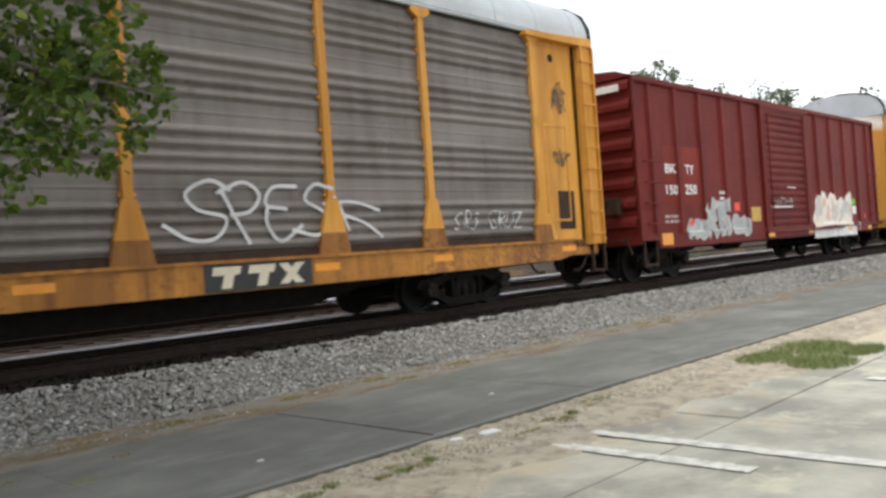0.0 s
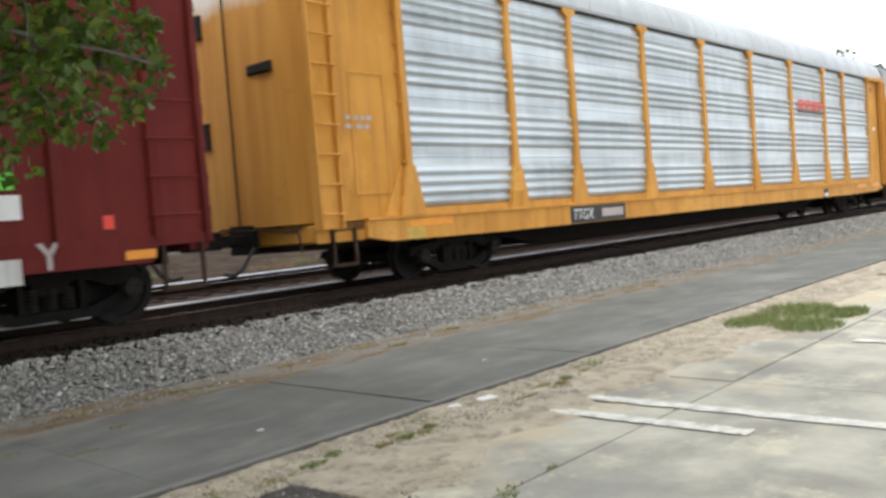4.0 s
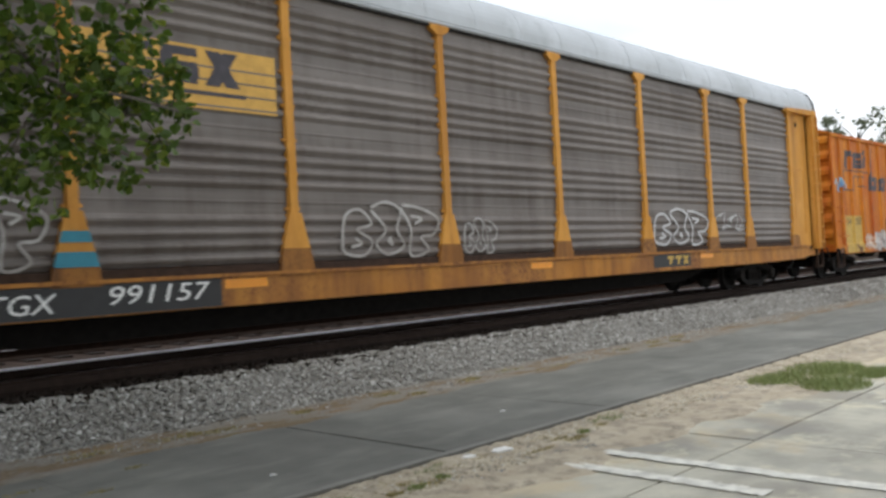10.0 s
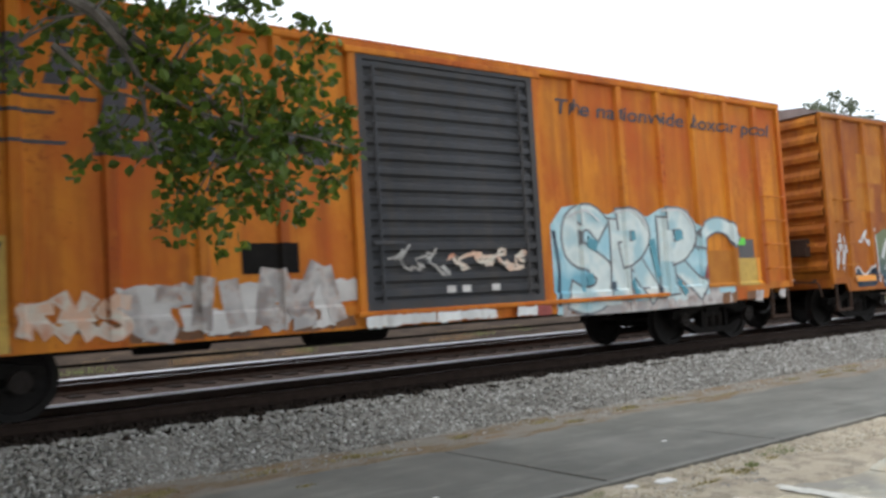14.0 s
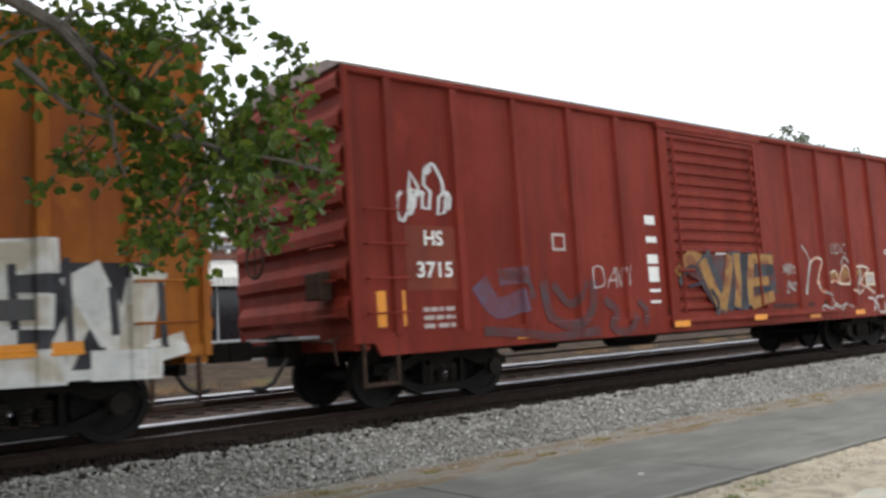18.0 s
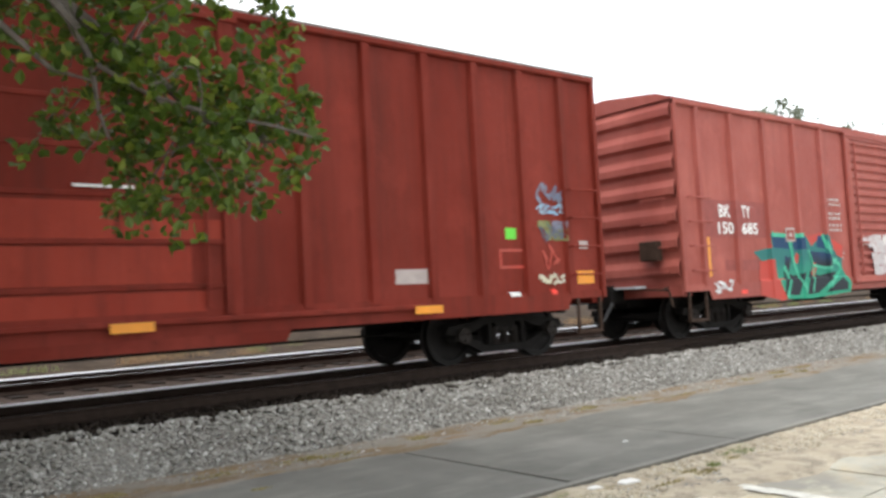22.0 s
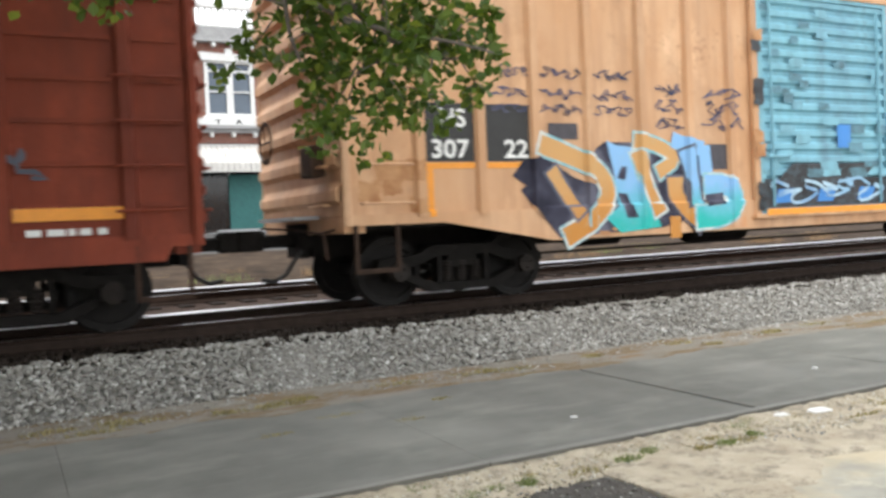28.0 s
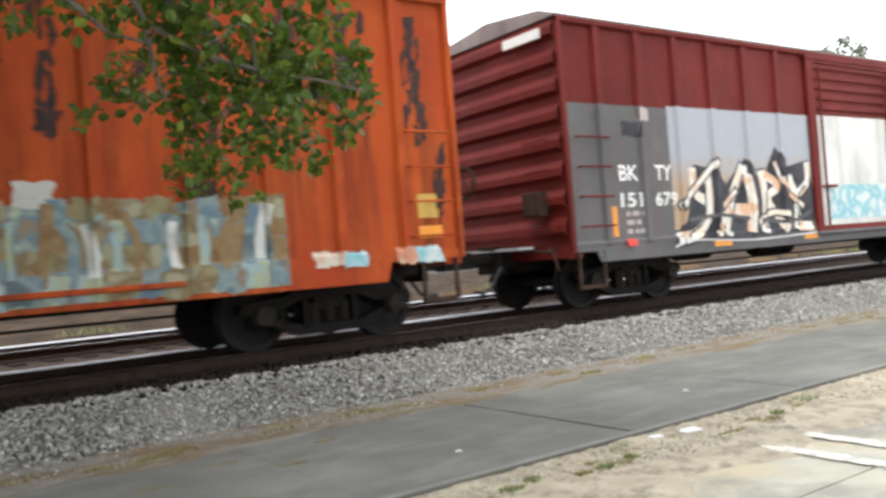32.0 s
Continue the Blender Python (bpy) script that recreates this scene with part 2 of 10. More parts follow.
TEALBAND = plain("teal_band_paint", (0.02, 0.2, 0.28), 0.5, vary=0.15, bumpy=0)
RUST_PANEL = plain("dark_red_patch", (0.25, 0.055, 0.045), 0.7, vary=0.2, bumpy=0)


# ---- mesh helpers ----
class Shape:
    """Collects simple solids into one mesh."""

    def __init__(self):
        self.v, self.f = [], []

    def add(self, verts, faces):
        k = len(self.v)
        self.v.extend(verts)
        self.f.extend([tuple(i + k for i in f) for f in faces])
        return self

    def box(self, x0, x1, y0, y1, z0, z1, b=0.0):
        """A box; b bevels the edges that run along its longest side."""
        if b <= 0:
            p = [(x, y, z) for x in (x0, x1) for y in (y0, y1) for z in (z0, z1)]
            return self.add(p, [(0, 1, 3, 2), (4, 6, 7, 5), (0, 4, 5, 1), (2, 3, 7, 6), (0, 2, 6, 4), (1, 5, 7, 3)])
        d = (x1 - x0, y1 - y0, z1 - z0)
        ax = d.index(max(d))
        lo, hi = (x0, y0, z0), (x1, y1, z1)
        u, w = [(1, 2), (2, 0), (0, 1)][ax]
        b = min(b, d[u] * 0.45, d[w] * 0.45)
        ring = [(lo[u] + b, lo[w]), (hi[u] - b, lo[w]), (hi[u], lo[w] + b), (hi[u], hi[w] - b),
                (hi[u] - b, hi[w]), (lo[u] + b, hi[w]), (lo[u], hi[w] - b), (lo[u], lo[w] + b)]
        p = []
        for end in (lo[ax], hi[ax]):
            for a, c in ring:
                q = [0, 0, 0]
                q[ax], q[u], q[w] = end, a, c
                p.append(tuple(q))
        f = [tuple(range(7, -1, -1)), tuple(range(8, 16))] + [(i, (i + 1) % 8, 8 + (i + 1) % 8, 8 + i) for i in range(8)]
        return self.add(p, f)

    def prism(self, poly, lo, hi, axis="y"):
        """A polygon of (a, b) pulled along an axis: y takes (x, z), x takes (y, z), z takes (x, y)."""
        n = len(poly)
        put = {"y": lambda a, b, s: (a, s, b), "x": lambda a, b, s: (s, a, b), "z": lambda a, b, s: (a, b, s)}[axis]
        p = [put(a, b, s) for s in (lo, hi) for a, b in poly]
        return self.add(p, [tuple(range(n)), tuple(range(2 * n - 1, n - 1, -1))] + [(i, n + i, n + (i + 1) % n, (i + 1) % n) for i in range(n)])

    def sheet(self, line, lo, hi, thick, axis="x"):
        """An open line of (depth, z), pulled along an axis, with thickness away from the viewer's side."""
        n = len(line)
        if axis == "x":
            p = [(s, d + o, z) for s in (lo, hi) for o in (0, thick) for d, z in line]
        else:
            p = [(d + o, s, z) for s in (lo, hi) for o in (0, thick) for d, z in line]
        f = []
        for i in range(n - 1):
            f += [(i, i + 1, 2 * n + i + 1, 2 * n + i), (n + i, 3 * n + i, 3 * n + i + 1, n + i + 1),
                  (i, n + i, n + i + 1, i + 1), (2 * n + i, 2 * n + i + 1, 3 * n + i + 1, 3 * n + i)]
        f += [(0, 2 * n, 3 * n, n), (n - 1, 2 * n - 1, 4 * n - 1, 3 * n - 1)]
        return self.add(p, f)

    def tube(self, a, b, r, sides=8, r2=None):
        a, b = Vector(a), Vector(b)
        q = (b - a).to_track_quat("Z", "Y").to_matrix()
        r2 = r if r2 is None else r2
        p = []
        for c, rr in ((a, r), (b, r2)):
            for i in range(sides):
                t = 2 * math.pi * i / sides
                p.append(tuple(c + q @ Vector((rr * math.cos(t), rr * math.sin(t), 0))))
        f = [tuple(range(sides - 1, -1, -1)), tuple(range(sides, 2 * sides))]
        f += [(i, (i + 1) % sides, sides + (i + 1) % sides, sides + i) for i in range(sides)]
        return self.add(p, f)

    def lathe(self, profile, sides=24, axis="y"):
        """Turns (radius, along) round an axis through the origin."""
        p, f, n = [], [], len(profile)
        for i in range(sides):
            t = 2 * math.pi * i / sides
            for r, s in profile:
                p.append((r * math.cos(t), s, r * math.sin(t)) if axis == "y" else (r * math.cos(t), r * math.sin(t), s))
        for i in range(sides):
            j = (i + 1) % sides
            for k in range(n - 1):
                f.append((i * n + k, j * n + k, j * n + k + 1, i * n + k + 1))
        return self.add(p, f)

    def mesh(self, name, fix=True):
        me = bpy.data.meshes.new(name)
        me.from_pydata(self.v, [], self.f)
        if fix:
            bm = bmesh.new()
            bm.from_mesh(me)
            bmesh.ops.recalc_face_normals(bm, faces=bm.faces)
            bm.to_mesh(me)
            bm.free()
        return me


def part(name, shape, material, parent=None, label="", at=None, smooth=False):
    """One mesh object under a thing or a part; shape is a Shape or a finished mesh."""
    me = shape.mesh(name) if isinstance(shape, Shape) else shape
    if not me.materials:
        me.materials.append(material)
    if smooth:
        me.polygons.foreach_set("use_smooth", [True] * len(me.polygons))
    ob = new(name, me)
    ob.parent = parent
    if at is not None:
        ob.matrix_basis = at
    if label:
        tagged(ob, label)
    return ob


def thing(name, label, category, group="", kind="", at=None):
    e = new(name)
    e.empty_display_size = 0.2
    if at is not None:
        e.matrix_basis = at
    return tagged(e, label, category, group, kind)


def letters(text, size, shear=0.0, fat=0.0, spacing=1.0):
    """Flat lettering as a list of vertices (x, z) and faces, from the built-in font, its lower left corner at the origin."""
    cu = bpy.data.curves.new("lettering", "FONT")
    cu.body, cu.size, cu.shear, cu.offset, cu.space_character = text, size, shear, fat, spacing
    cu.resolution_u = 3
    ob = bpy.data.objects.new("lettering", cu)
    me = bpy.data.meshes.new_from_object(ob)
    co = np.array([v.co[:2] for v in me.vertices]) if me.vertices else np.zeros((1, 2))
    co = co - co.min(axis=0)
    faces = [tuple(p.vertices) for p in me.polygons]
    bpy.data.objects.remove(ob)
    bpy.data.meshes.remove(me)
    bpy.data.curves.remove(cu)
    return co, faces


def fitted(text, x0, x1, z0, z1, **kw):
    """Lettering stretched to fill a box."""
    co, faces = letters(text, 1.0, **kw)
    span = np.maximum(co.max(axis=0), 1e-6)
    return co / span * (x1 - x0, z1 - z0) + (x0, z0), faces


# ---- the train's running ----
TRACK_Y, RAIL_Z = 10.25, 0.55


def run(t):
    """How far the train has gone at t seconds; it slowly gathers speed."""
    return 6.882 * t + 0.0218 * (t - 16) ** 2


# ---- ground, pavement, track ----
def soil_material():
    m, n, l, b = nodes_of("sandy_soil")
    v = coords(n, l, shift=False)
    big = tex_noise(n, l, v, 0.45, 6)
    mid = tex_noise(n, l, v, 3.0, 6, 0.65)
    fine = tex_noise(n, l, v, 60, 4, 0.7)
    c = mix(n, l, ramp(n, l, mid, 0.35, 0.65), (0.3, 0.24, 0.16), (0.52, 0.46, 0.35))
    c = mix(n, l, ramp(n, l, tex_noise(n, l, v, 5.0, 8, 0.72), 0.49, 0.58), c, (0.17, 0.145, 0.105))
    c = mix(n, l, ramp(n, l, fine, 0.35, 0.7), c, darker((0.45, 0.39, 0.3), 1.0), "MIX")
    l.new(c, b.inputs["Base Color"])
    b.inputs["Roughness"].default_value = 0.95
    bump(n, l, b, fine, 0.5, 0.01)
    return m


def concrete_material(name, tone, stain, sand=0.0, dark=(0.16, 0.155, 0.15), streak=0.0):
    """Concrete with broad stains, fine pitting and, where sand is over 0, sand that has washed over it."""
    m, n, l, b = nodes_of(name)
    v = coords(n, l, shift=False)
    big = tex_noise(n, l, v, 0.6, 5)
    mid = tex_noise(n, l, coords(n, l, (1, 1, 1)), 2.3, 7, 0.62)
    fine = tex_noise(n, l, v, 90, 3, 0.7)
    c = mix(n, l, ramp(n, l, mid, 0.32, 0.68), darker(tone, 0.85), darker(tone, 1.15))
    c = mix(n, l, ramp(n, l, big, 0.5, 0.72), c, stain)
    c = mix(n, l, ramp(n, l, fine, 0.62, 0.75, (0, 0, 0), (0.5, 0.5, 0.5)), c, dark)
    if streak:
        s = tex_noise(n, l, coords(n, l, (0.5, 1.6, 1), False), 1.6, 8, 0.7)
        c = mix(n, l, ramp(n, l, s, 0.5, 0.72, (0, 0, 0), (streak,) * 3), c, darker(tone, 1.9))
        c = mix(n, l, ramp(n, l, tex_noise(n, l, v, 1.1, 4), 0.55, 0.75, (0, 0, 0), (0.55,) * 3), c, darker(tone, 0.6))
    if sand:
        sep = n.new("ShaderNodeSeparateXYZ")
        l.new(v, sep.inputs[0])
        k = n.new("ShaderNodeMapRange")
        k.inputs["From Min"].default_value, k.inputs["From Max"].default_value = 2.4, 3.9
        k.inputs["To Min"].default_value, k.inputs["To Max"].default_value = 0.0, 0.3
        l.new(sep.outputs["Y"], k.inputs["Value"])
        s = n.new("ShaderNodeMath")
        s.operation = "ADD"
        l.new(tex_noise(n, l, v, 1.3, 7, 0.65), s.inputs[0])
        l.new(k.outputs["Result"], s.inputs[1])
        c = mix(n, l, ramp(n, l, s.outputs[0], 0.62, 0.74), c, (0.5, 0.43, 0.3))
        c = mix(n, l, ramp(n, l, tex_noise(n, l, v, 0.8, 8, 0.62), 0.46, 0.6, (0, 0, 0), (0.75,) * 3), c, (0.255, 0.24, 0.205))
        c = mix(n, l, ramp(n, l, tex_noise(n, l, v, 1.7, 9, 0.72), 0.54, 0.66, (0, 0, 0), (0.75,) * 3), c, (0.64, 0.6, 0.45))
        c = mix(n, l, ramp(n, l, tex_noise(n, l, v, 11, 6, 0.75), 0.66, 0.74, (0, 0, 0), (0.6,) * 3), c, (0.13, 0.11, 0.085))
    l.new(c, b.inputs["Base Color"])
    b.inputs["Roughness"].default_value = 0.85
    bump(n, l, b, fine, 0.25, 0.006)
    return m


def blotch(points, seed, jag=0.05, step=0.08):
    """A closed outline with a crumbled edge."""
    r, out = random.Random(seed), []
    for (ax, ay), (bx, by) in zip(points, points[1:] + points[:1]):
        n = max(1, int(math.hypot(bx - ax, by - ay) / step))
        out += [(ax + (bx - ax) * i / n + r.uniform(-jag, jag), ay + (by - ay) * i / n + r.uniform(-jag, jag)) for i in range(n)]
    return out


SOIL = soil_material()
WALK = concrete_material("grey_pavement", (0.138, 0.138, 0.121), (0.212, 0.21, 0.187), streak=0.6)
KERB = concrete_material("kerb_concrete", (0.1, 0.094, 0.08), (0.19, 0.175, 0.14))
NOSING = concrete_material("worn_nosing", (0.19, 0.187, 0.17), (0.26, 0.25, 0.22))
LOT = concrete_material("parking_concrete", (0.47, 0.45, 0.37), (0.27, 0.262, 0.24), 0.03)
ASPHALT = plain("dark_asphalt_patch", (0.07, 0.063, 0.055), 0.9, vary=0.5, scale=18, bumpy=0.6)
LINE = plain("white_road_paint", (0.66, 0.645, 0.58), 0.75, vary=0.3, scale=9, bumpy=0.15)


def stone_material(name, tones, dust=(0.2, 0.18, 0.16), spec=0.5):
    m, n, l, b = nodes_of(name)
    g = n.new("ShaderNodeNewGeometry")
    r = n.new("ShaderNodeValToRGB")
    e = r.color_ramp.elements
    e[0].position, e[0].color = 0.0, (*tones[0], 1)
    e[1].position, e[1].color = 1.0, (*tones[-1], 1)
    for i, t in enumerate(tones[1:-1]):
        x = e.new((i + 1) / (len(tones) - 1))
        x.color = (*t, 1)
    l.new(g.outputs["Random Per Island"], r.inputs["Fac"])
    f = tex_noise(n, l, coords(n, l, shift=False), 45, 4, 0.7)
    l.new(mix(n, l, ramp(n, l, f, 0.3, 0.75, (0, 0, 0), (0.4, 0.4, 0.4)), r.outputs["Color"], dust), b.inputs["Base Color"])
    b.inputs["Roughness"].default_value = 0.85
    b.inputs["Specular IOR Level"].default_value = spec
    return m


STONE = stone_material("grey_ballast", [(0.16, 0.152, 0.134), (0.26, 0.252, 0.23), (0.34, 0.333, 0.31), (0.2, 0.187, 0.16), (0.56, 0.555, 0.53)], (0.17, 0.155, 0.135))
DEBRIS = stone_material("brown_debris", [(0.2, 0.17, 0.12), (0.42, 0.38, 0.29), (0.28, 0.23, 0.15), (0.55, 0.52, 0.45), (0.36, 0.31, 0.22)], (0.4, 0.35, 0.25))
CRUMB = stone_material("asphalt_crumbs", [(0.05, 0.045, 0.04), (0.1, 0.09, 0.078), (0.07, 0.062, 0.054)], (0.16, 0.14, 0.11))
# oily stone and bed tones, lowered to hold the shade under the train as well
STONE_DARK = stone_material("oily_shaded_ballast", [(0.02, 0.015, 0.012), (0.034, 0.026, 0.021), (0.026, 0.019, 0.015)], (0.04, 0.03, 0.024), 0.12)
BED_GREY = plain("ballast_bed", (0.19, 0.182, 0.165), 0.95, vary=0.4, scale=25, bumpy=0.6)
BED_DARK = plain("oily_shaded_bed", (0.02, 0.015, 0.012), 0.95, vary=0.4, scale=20, bumpy=0.6, spec=0.1)
BED_RUST = plain("rusty_bed", (0.045, 0.03, 0.023), 0.95, vary=0.4, scale=14, bumpy=0.6, spec=0.1)
RAIL_SIDE = plain("rusty_rail", (0.034, 0.023, 0.018), 0.85, 0.0, 0.3, spec=0.15)
RAIL_TOP = plain("polished_rail_head", (0.85, 0.85, 0.86), 0.3, 1.0, 0.08, bumpy=0)
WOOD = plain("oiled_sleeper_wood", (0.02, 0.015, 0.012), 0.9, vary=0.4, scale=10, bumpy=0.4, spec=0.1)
GRASS = stone_material("green_grass", [(0.11, 0.17, 0.035), (0.19, 0.25, 0.06), (0.28, 0.31, 0.1)])
YELLOWED = stone_material("yellowed_grass", [(0.2, 0.18, 0.05), (0.32, 0.26, 0.08), (0.4, 0.33, 0.13)])
STRAW = stone_material("dead_grass", [(0.28, 0.15, 0.06), (0.36, 0.22, 0.1), (0.17, 0.13, 0.06)])

# one sheet of ground, lower under the lot's slabs, that rises behind the tracks to the street and reaches the horizon
gs = Shape()
MUD = plain("brown_earth", (0.05, 0.035, 0.024), 0.95, vary=0.6, scale=1.6, bumpy=0.5, spec=0.1)
STREET = plain("street_asphalt", (0.075, 0.074, 0.072), 0.95, vary=0.3, scale=3, bumpy=0.3, spec=0.2)
prof = [(-900, -0.03), (4.40, -0.03), (4.42, -0.06), (6.68, -0.06), (6.72, 0.0), (7.5, 0.02), (12.9, 0.1), (18.3, 0.2)]
xs = [-900, -40, 0, 40, 120, 900]
gs.add([(x, y, z) for x in xs for y, z in prof],
       [(i * len(prof) + j, (i + 1) * len(prof) + j, (i + 1) * len(prof) + j + 1, i * len(prof) + j + 1) for i in range(len(xs) - 1) for j in range(len(prof) - 1)])
tagged(part("ground", gs, SOIL), "sandy bare soil between the parking lot and the tracks", "ground", kind="structure")



def verge_material():
    """Trodden soil with tan straw, grey grit and a little green, in uneven patches."""
    m, n, l, b = nodes_of("brown_verge")
    v = coords(n, l, (0.55, 1.3, 1), False)
    fine = tex_noise(n, l, coords(n, l, shift=False), 38, 5, 0.75)
    c = mix(n, l, ramp(n, l, fine, 0.35, 0.65), (0.12, 0.084, 0.05), (0.26, 0.2, 0.13))
    c = mix(n, l, ramp(n, l, tex_noise(n, l, v, 1.15, 6, 0.62), 0.54, 0.66, (0, 0, 0), (0.7,) * 3), c, (0.27, 0.175, 0.09))
    c = mix(n, l, ramp(n, l, tex_noise(n, l, coords(n, l, (0.8, 1.6, 1)), 1.9, 7, 0.68), 0.44, 0.54, (0, 0, 0), (0.85,) * 3), c, (0.24, 0.228, 0.2))
    c = mix(n, l, ramp(n, l, tex_noise(n, l, coords(n, l, (0.5, 1.0, 1)), 2.3, 6, 0.65), 0.6, 0.68, (0, 0, 0), (0.6,) * 3), c, (0.13, 0.125, 0.045))
    l.new(c, b.inputs["Base Color"])
    b.inputs["Roughness"].default_value, b.inputs["Specular IOR Level"].default_value = 0.95, 0.2
    bump(n, l, b, fine, 0.6, 0.015)
    return m


VERGE = verge_material()
tagged(part("verge", Shape().box(-240, 280, 6.71, 7.9, -0.03, 0.028), VERGE), "brown trodden verge of dead grass and soil", "ground", kind="structure")
PALE = plain("pale_concrete_strip", (0.62, 0.62, 0.6), 0.85, vary=0.2, scale=2)
strip = thing("concrete_strip", "broken pale concrete strip beyond the second track", "pavement", kind="structure")
rs_ = random.Random(31)
sx_ = -30.0
while sx_ < 120:
    ln = rs_.uniform(0.5, 3.2)
    part("slab", Shape().prism(blotch([(sx_, 18.45), (sx_ + ln, 18.4), (sx_ + ln, 19.15), (sx_, 19.2)], int(sx_ * 10) + 900, 0.1, 0.3), 0.1, 0.3 + rs_.uniform(0, 0.05), "z"), PALE, strip)
    sx_ += ln + rs_.uniform(0.15, 2.2)
gs2 = Shape()
prof = [(18.3, 0.2), (20.5, 0.5), (25, 0.95)]
gs2.add([(x, y, z) for x in xs for y, z in prof],
        [(i * len(prof) + j, (i + 1) * len(prof) + j, (i + 1) * len(prof) + j + 1, i * len(prof) + j + 1) for i in range(len(xs) - 1) for j in range(len(prof) - 1)])
tagged(part("ground", gs2, MUD), "brown earth bank beyond the tracks", "ground", kind="structure")
gs3 = Shape()
prof = [(25, 0.95), (31, 1.35), (33.5, 1.5), (900, 1.5)]
gs3.add([(x, y, z) for x in xs for y, z in prof],
        [(i * len(prof) + j, (i + 1) * len(prof) + j, (i + 1) * len(prof) + j + 1, i * len(prof) + j + 1) for i in range(len(xs) - 1) for j in range(len(prof) - 1)])
tagged(part("road", gs3, STREET), "grey asphalt street in front of the brick shops", "street", kind="structure")

# raised pavement strip: slabs with open joints
pav = thing("pavement", "weathered grey concrete pavement strip beside the tracks", "pavement", kind="structure")
slab_x = [2.48 + 2.26 * i for i in range(-9, 26)]
for k, (x0, x1) in enumerate(zip(slab_x, slab_x[1:])):
    g0, g1 = (0.011 if k + i == 10 else 0.0012 for i in (0, 1))
    tilt = random.uniform(-0.006, 0.006)
    s = Shape().add([(x0 + g0, 4.464, 0), (x1 - g1, 4.464, 0), (x1 - g1, 6.7, 0), (x0 + g0, 6.7, 0),
                     (x0 + g0, 4.47, 0.075 + tilt), (x1 - g1, 4.47, 0.075 - tilt), (x1 - g1, 6.7, 0.075), (x0 + g0, 6.7, 0.075)],
                    [(3, 2, 1, 0), (4, 5, 6, 7), (0, 1, 5, 4), (1, 2, 6, 5), (2, 3, 7, 6), (3, 0, 4, 7)])
    part("slab", s, WALK, pav)
kerb = thing("kerb", "worn low concrete edge along the pavement", "kerb", kind="structure")
for x0, x1 in zip(slab_x, slab_x[1:]):
    h = random.uniform(-0.003, 0.003)
    face = part("kerb_stone", Shape().box(x0 + 0.004, x1 - 0.004, 4.425, 4.466, -0.03, 0.066 + h), KERB, kerb)
    part("nosing", Shape().prism([(4.421, 0.066 + h), (4.421, 0.073 + h), (4.428, 0.079 + h), (4.452, 0.079 + h), (4.464, 0.077), (4.464, 0.066 + h)], x0 + 0.004, x1 - 0.004, "x"), NOSING, face, "pale worn edge")

# parking lot of concrete slabs
lot = thing("parking_lot", "pale stained concrete parking lot with sandy edges", "parking lot", kind="structure")
lot_x = [3.15 - 3.4 * 3 + 3.4 * i for i in range(14)]
for x0, x1 in zip(lot_x, lot_x[1:]):
    for y0, y1 in ((-9, -6.1), (-6.1, -3.1), (-3.1, -0.1), (-0.1, 2.8), (2.8, 3.75)):
        if y0 == 2.8 and x1 < 3.3:
            y1 = 3.3
        s = Shape()
        w = [random.uniform(0.006, 0.022) for _ in range(4)]
        s.box(x0 + w[0], x1 - w[1], y0 + w[2], y1 - w[3], -0.12, random.uniform(-0.004, 0.004))
        part("slab", s, LOT, lot)


asp = blotch([(1.3, 3.5), (1.75, 3.4), (2.2, 3.36), (2.6, 3.38), (2.82, 3.22), (2.98, 3.24), (3.0, 3.5), (3.0, 3.78), (3.06, 3.98), (2.8, 4.02), (2.36, 3.94), (1.9, 3.8), (1.5, 3.68)], 3, 0.05)
tagged(part("asphalt_patch", Shape().prism(asp, -0.06, 0.002, "z"), ASPHALT), "crumbling dark asphalt patch at the lot's edge", "asphalt", kind="structure")
# sand that has drifted over the edge of the slabs and up to the kerb
r7 = random.Random(17)
drift, edge_y = Shape(), 3.55
rows_x = [-6 + 0.06 * i for i in range(390)]
co = []
for x in rows_x:
    edge_y = min(3.95, max(3.3, edge_y + r7.uniform(-0.045, 0.045)))
    e = edge_y + 0.12 * math.sin(x * 1.3) + 0.06 * math.sin(x * 4.7)
    if 1.3 < x < 3.05:
        e = max(e, 3.95)
    elif x < 3.6:
        e -= 0.18
    co += [(x, e, -0.006), (x, e + 0.07, 0.008 + r7.uniform(0, 0.004)), (x, 4.15, 0.012 + r7.uniform(0, 0.008)), (x, 4.424, 0.034 + r7.uniform(0, 0.018))]
drift.add(co, [(4 * i + j, 4 * i + 4 + j, 4 * i + 5 + j, 4 * i + 1 + j) for i in range(len(rows_x) - 1) for j in range(3)])
tagged(part("sand_drift", drift, SOIL), "pale drifted sand along the edge of the lot", "sand", kind="structure")


# soil washed over the back edge of the pavement
wash, edge_y = Shape(), 6.5
co = []
for x in rows_x:
    edge_y = min(6.68, max(6.38, edge_y + r7.uniform(-0.03, 0.03)))
    e = edge_y + 0.06 * math.sin(x * 1.7 + 1) + 0.03 * math.sin(x * 6.1)
    co += [(x, e, 0.068), (x, e + 0.04, 0.077 + r7.uniform(0, 0.003)), (x, max(e + 0.06, 6.72), 0.08 + r7.uniform(0, 0.006)), (x, 7.0, 0.03)]
wash.add(co, [(4 * i + j, 4 * i + 4 + j, 4 * i + 5 + j, 4 * i + 1 + j) for i in range(len(rows_x) - 1) for j in range(3)])
tagged(part("soil_drift", wash, VERGE), "soil and dead grass washed over the pavement's edge", "soil", kind="structure")


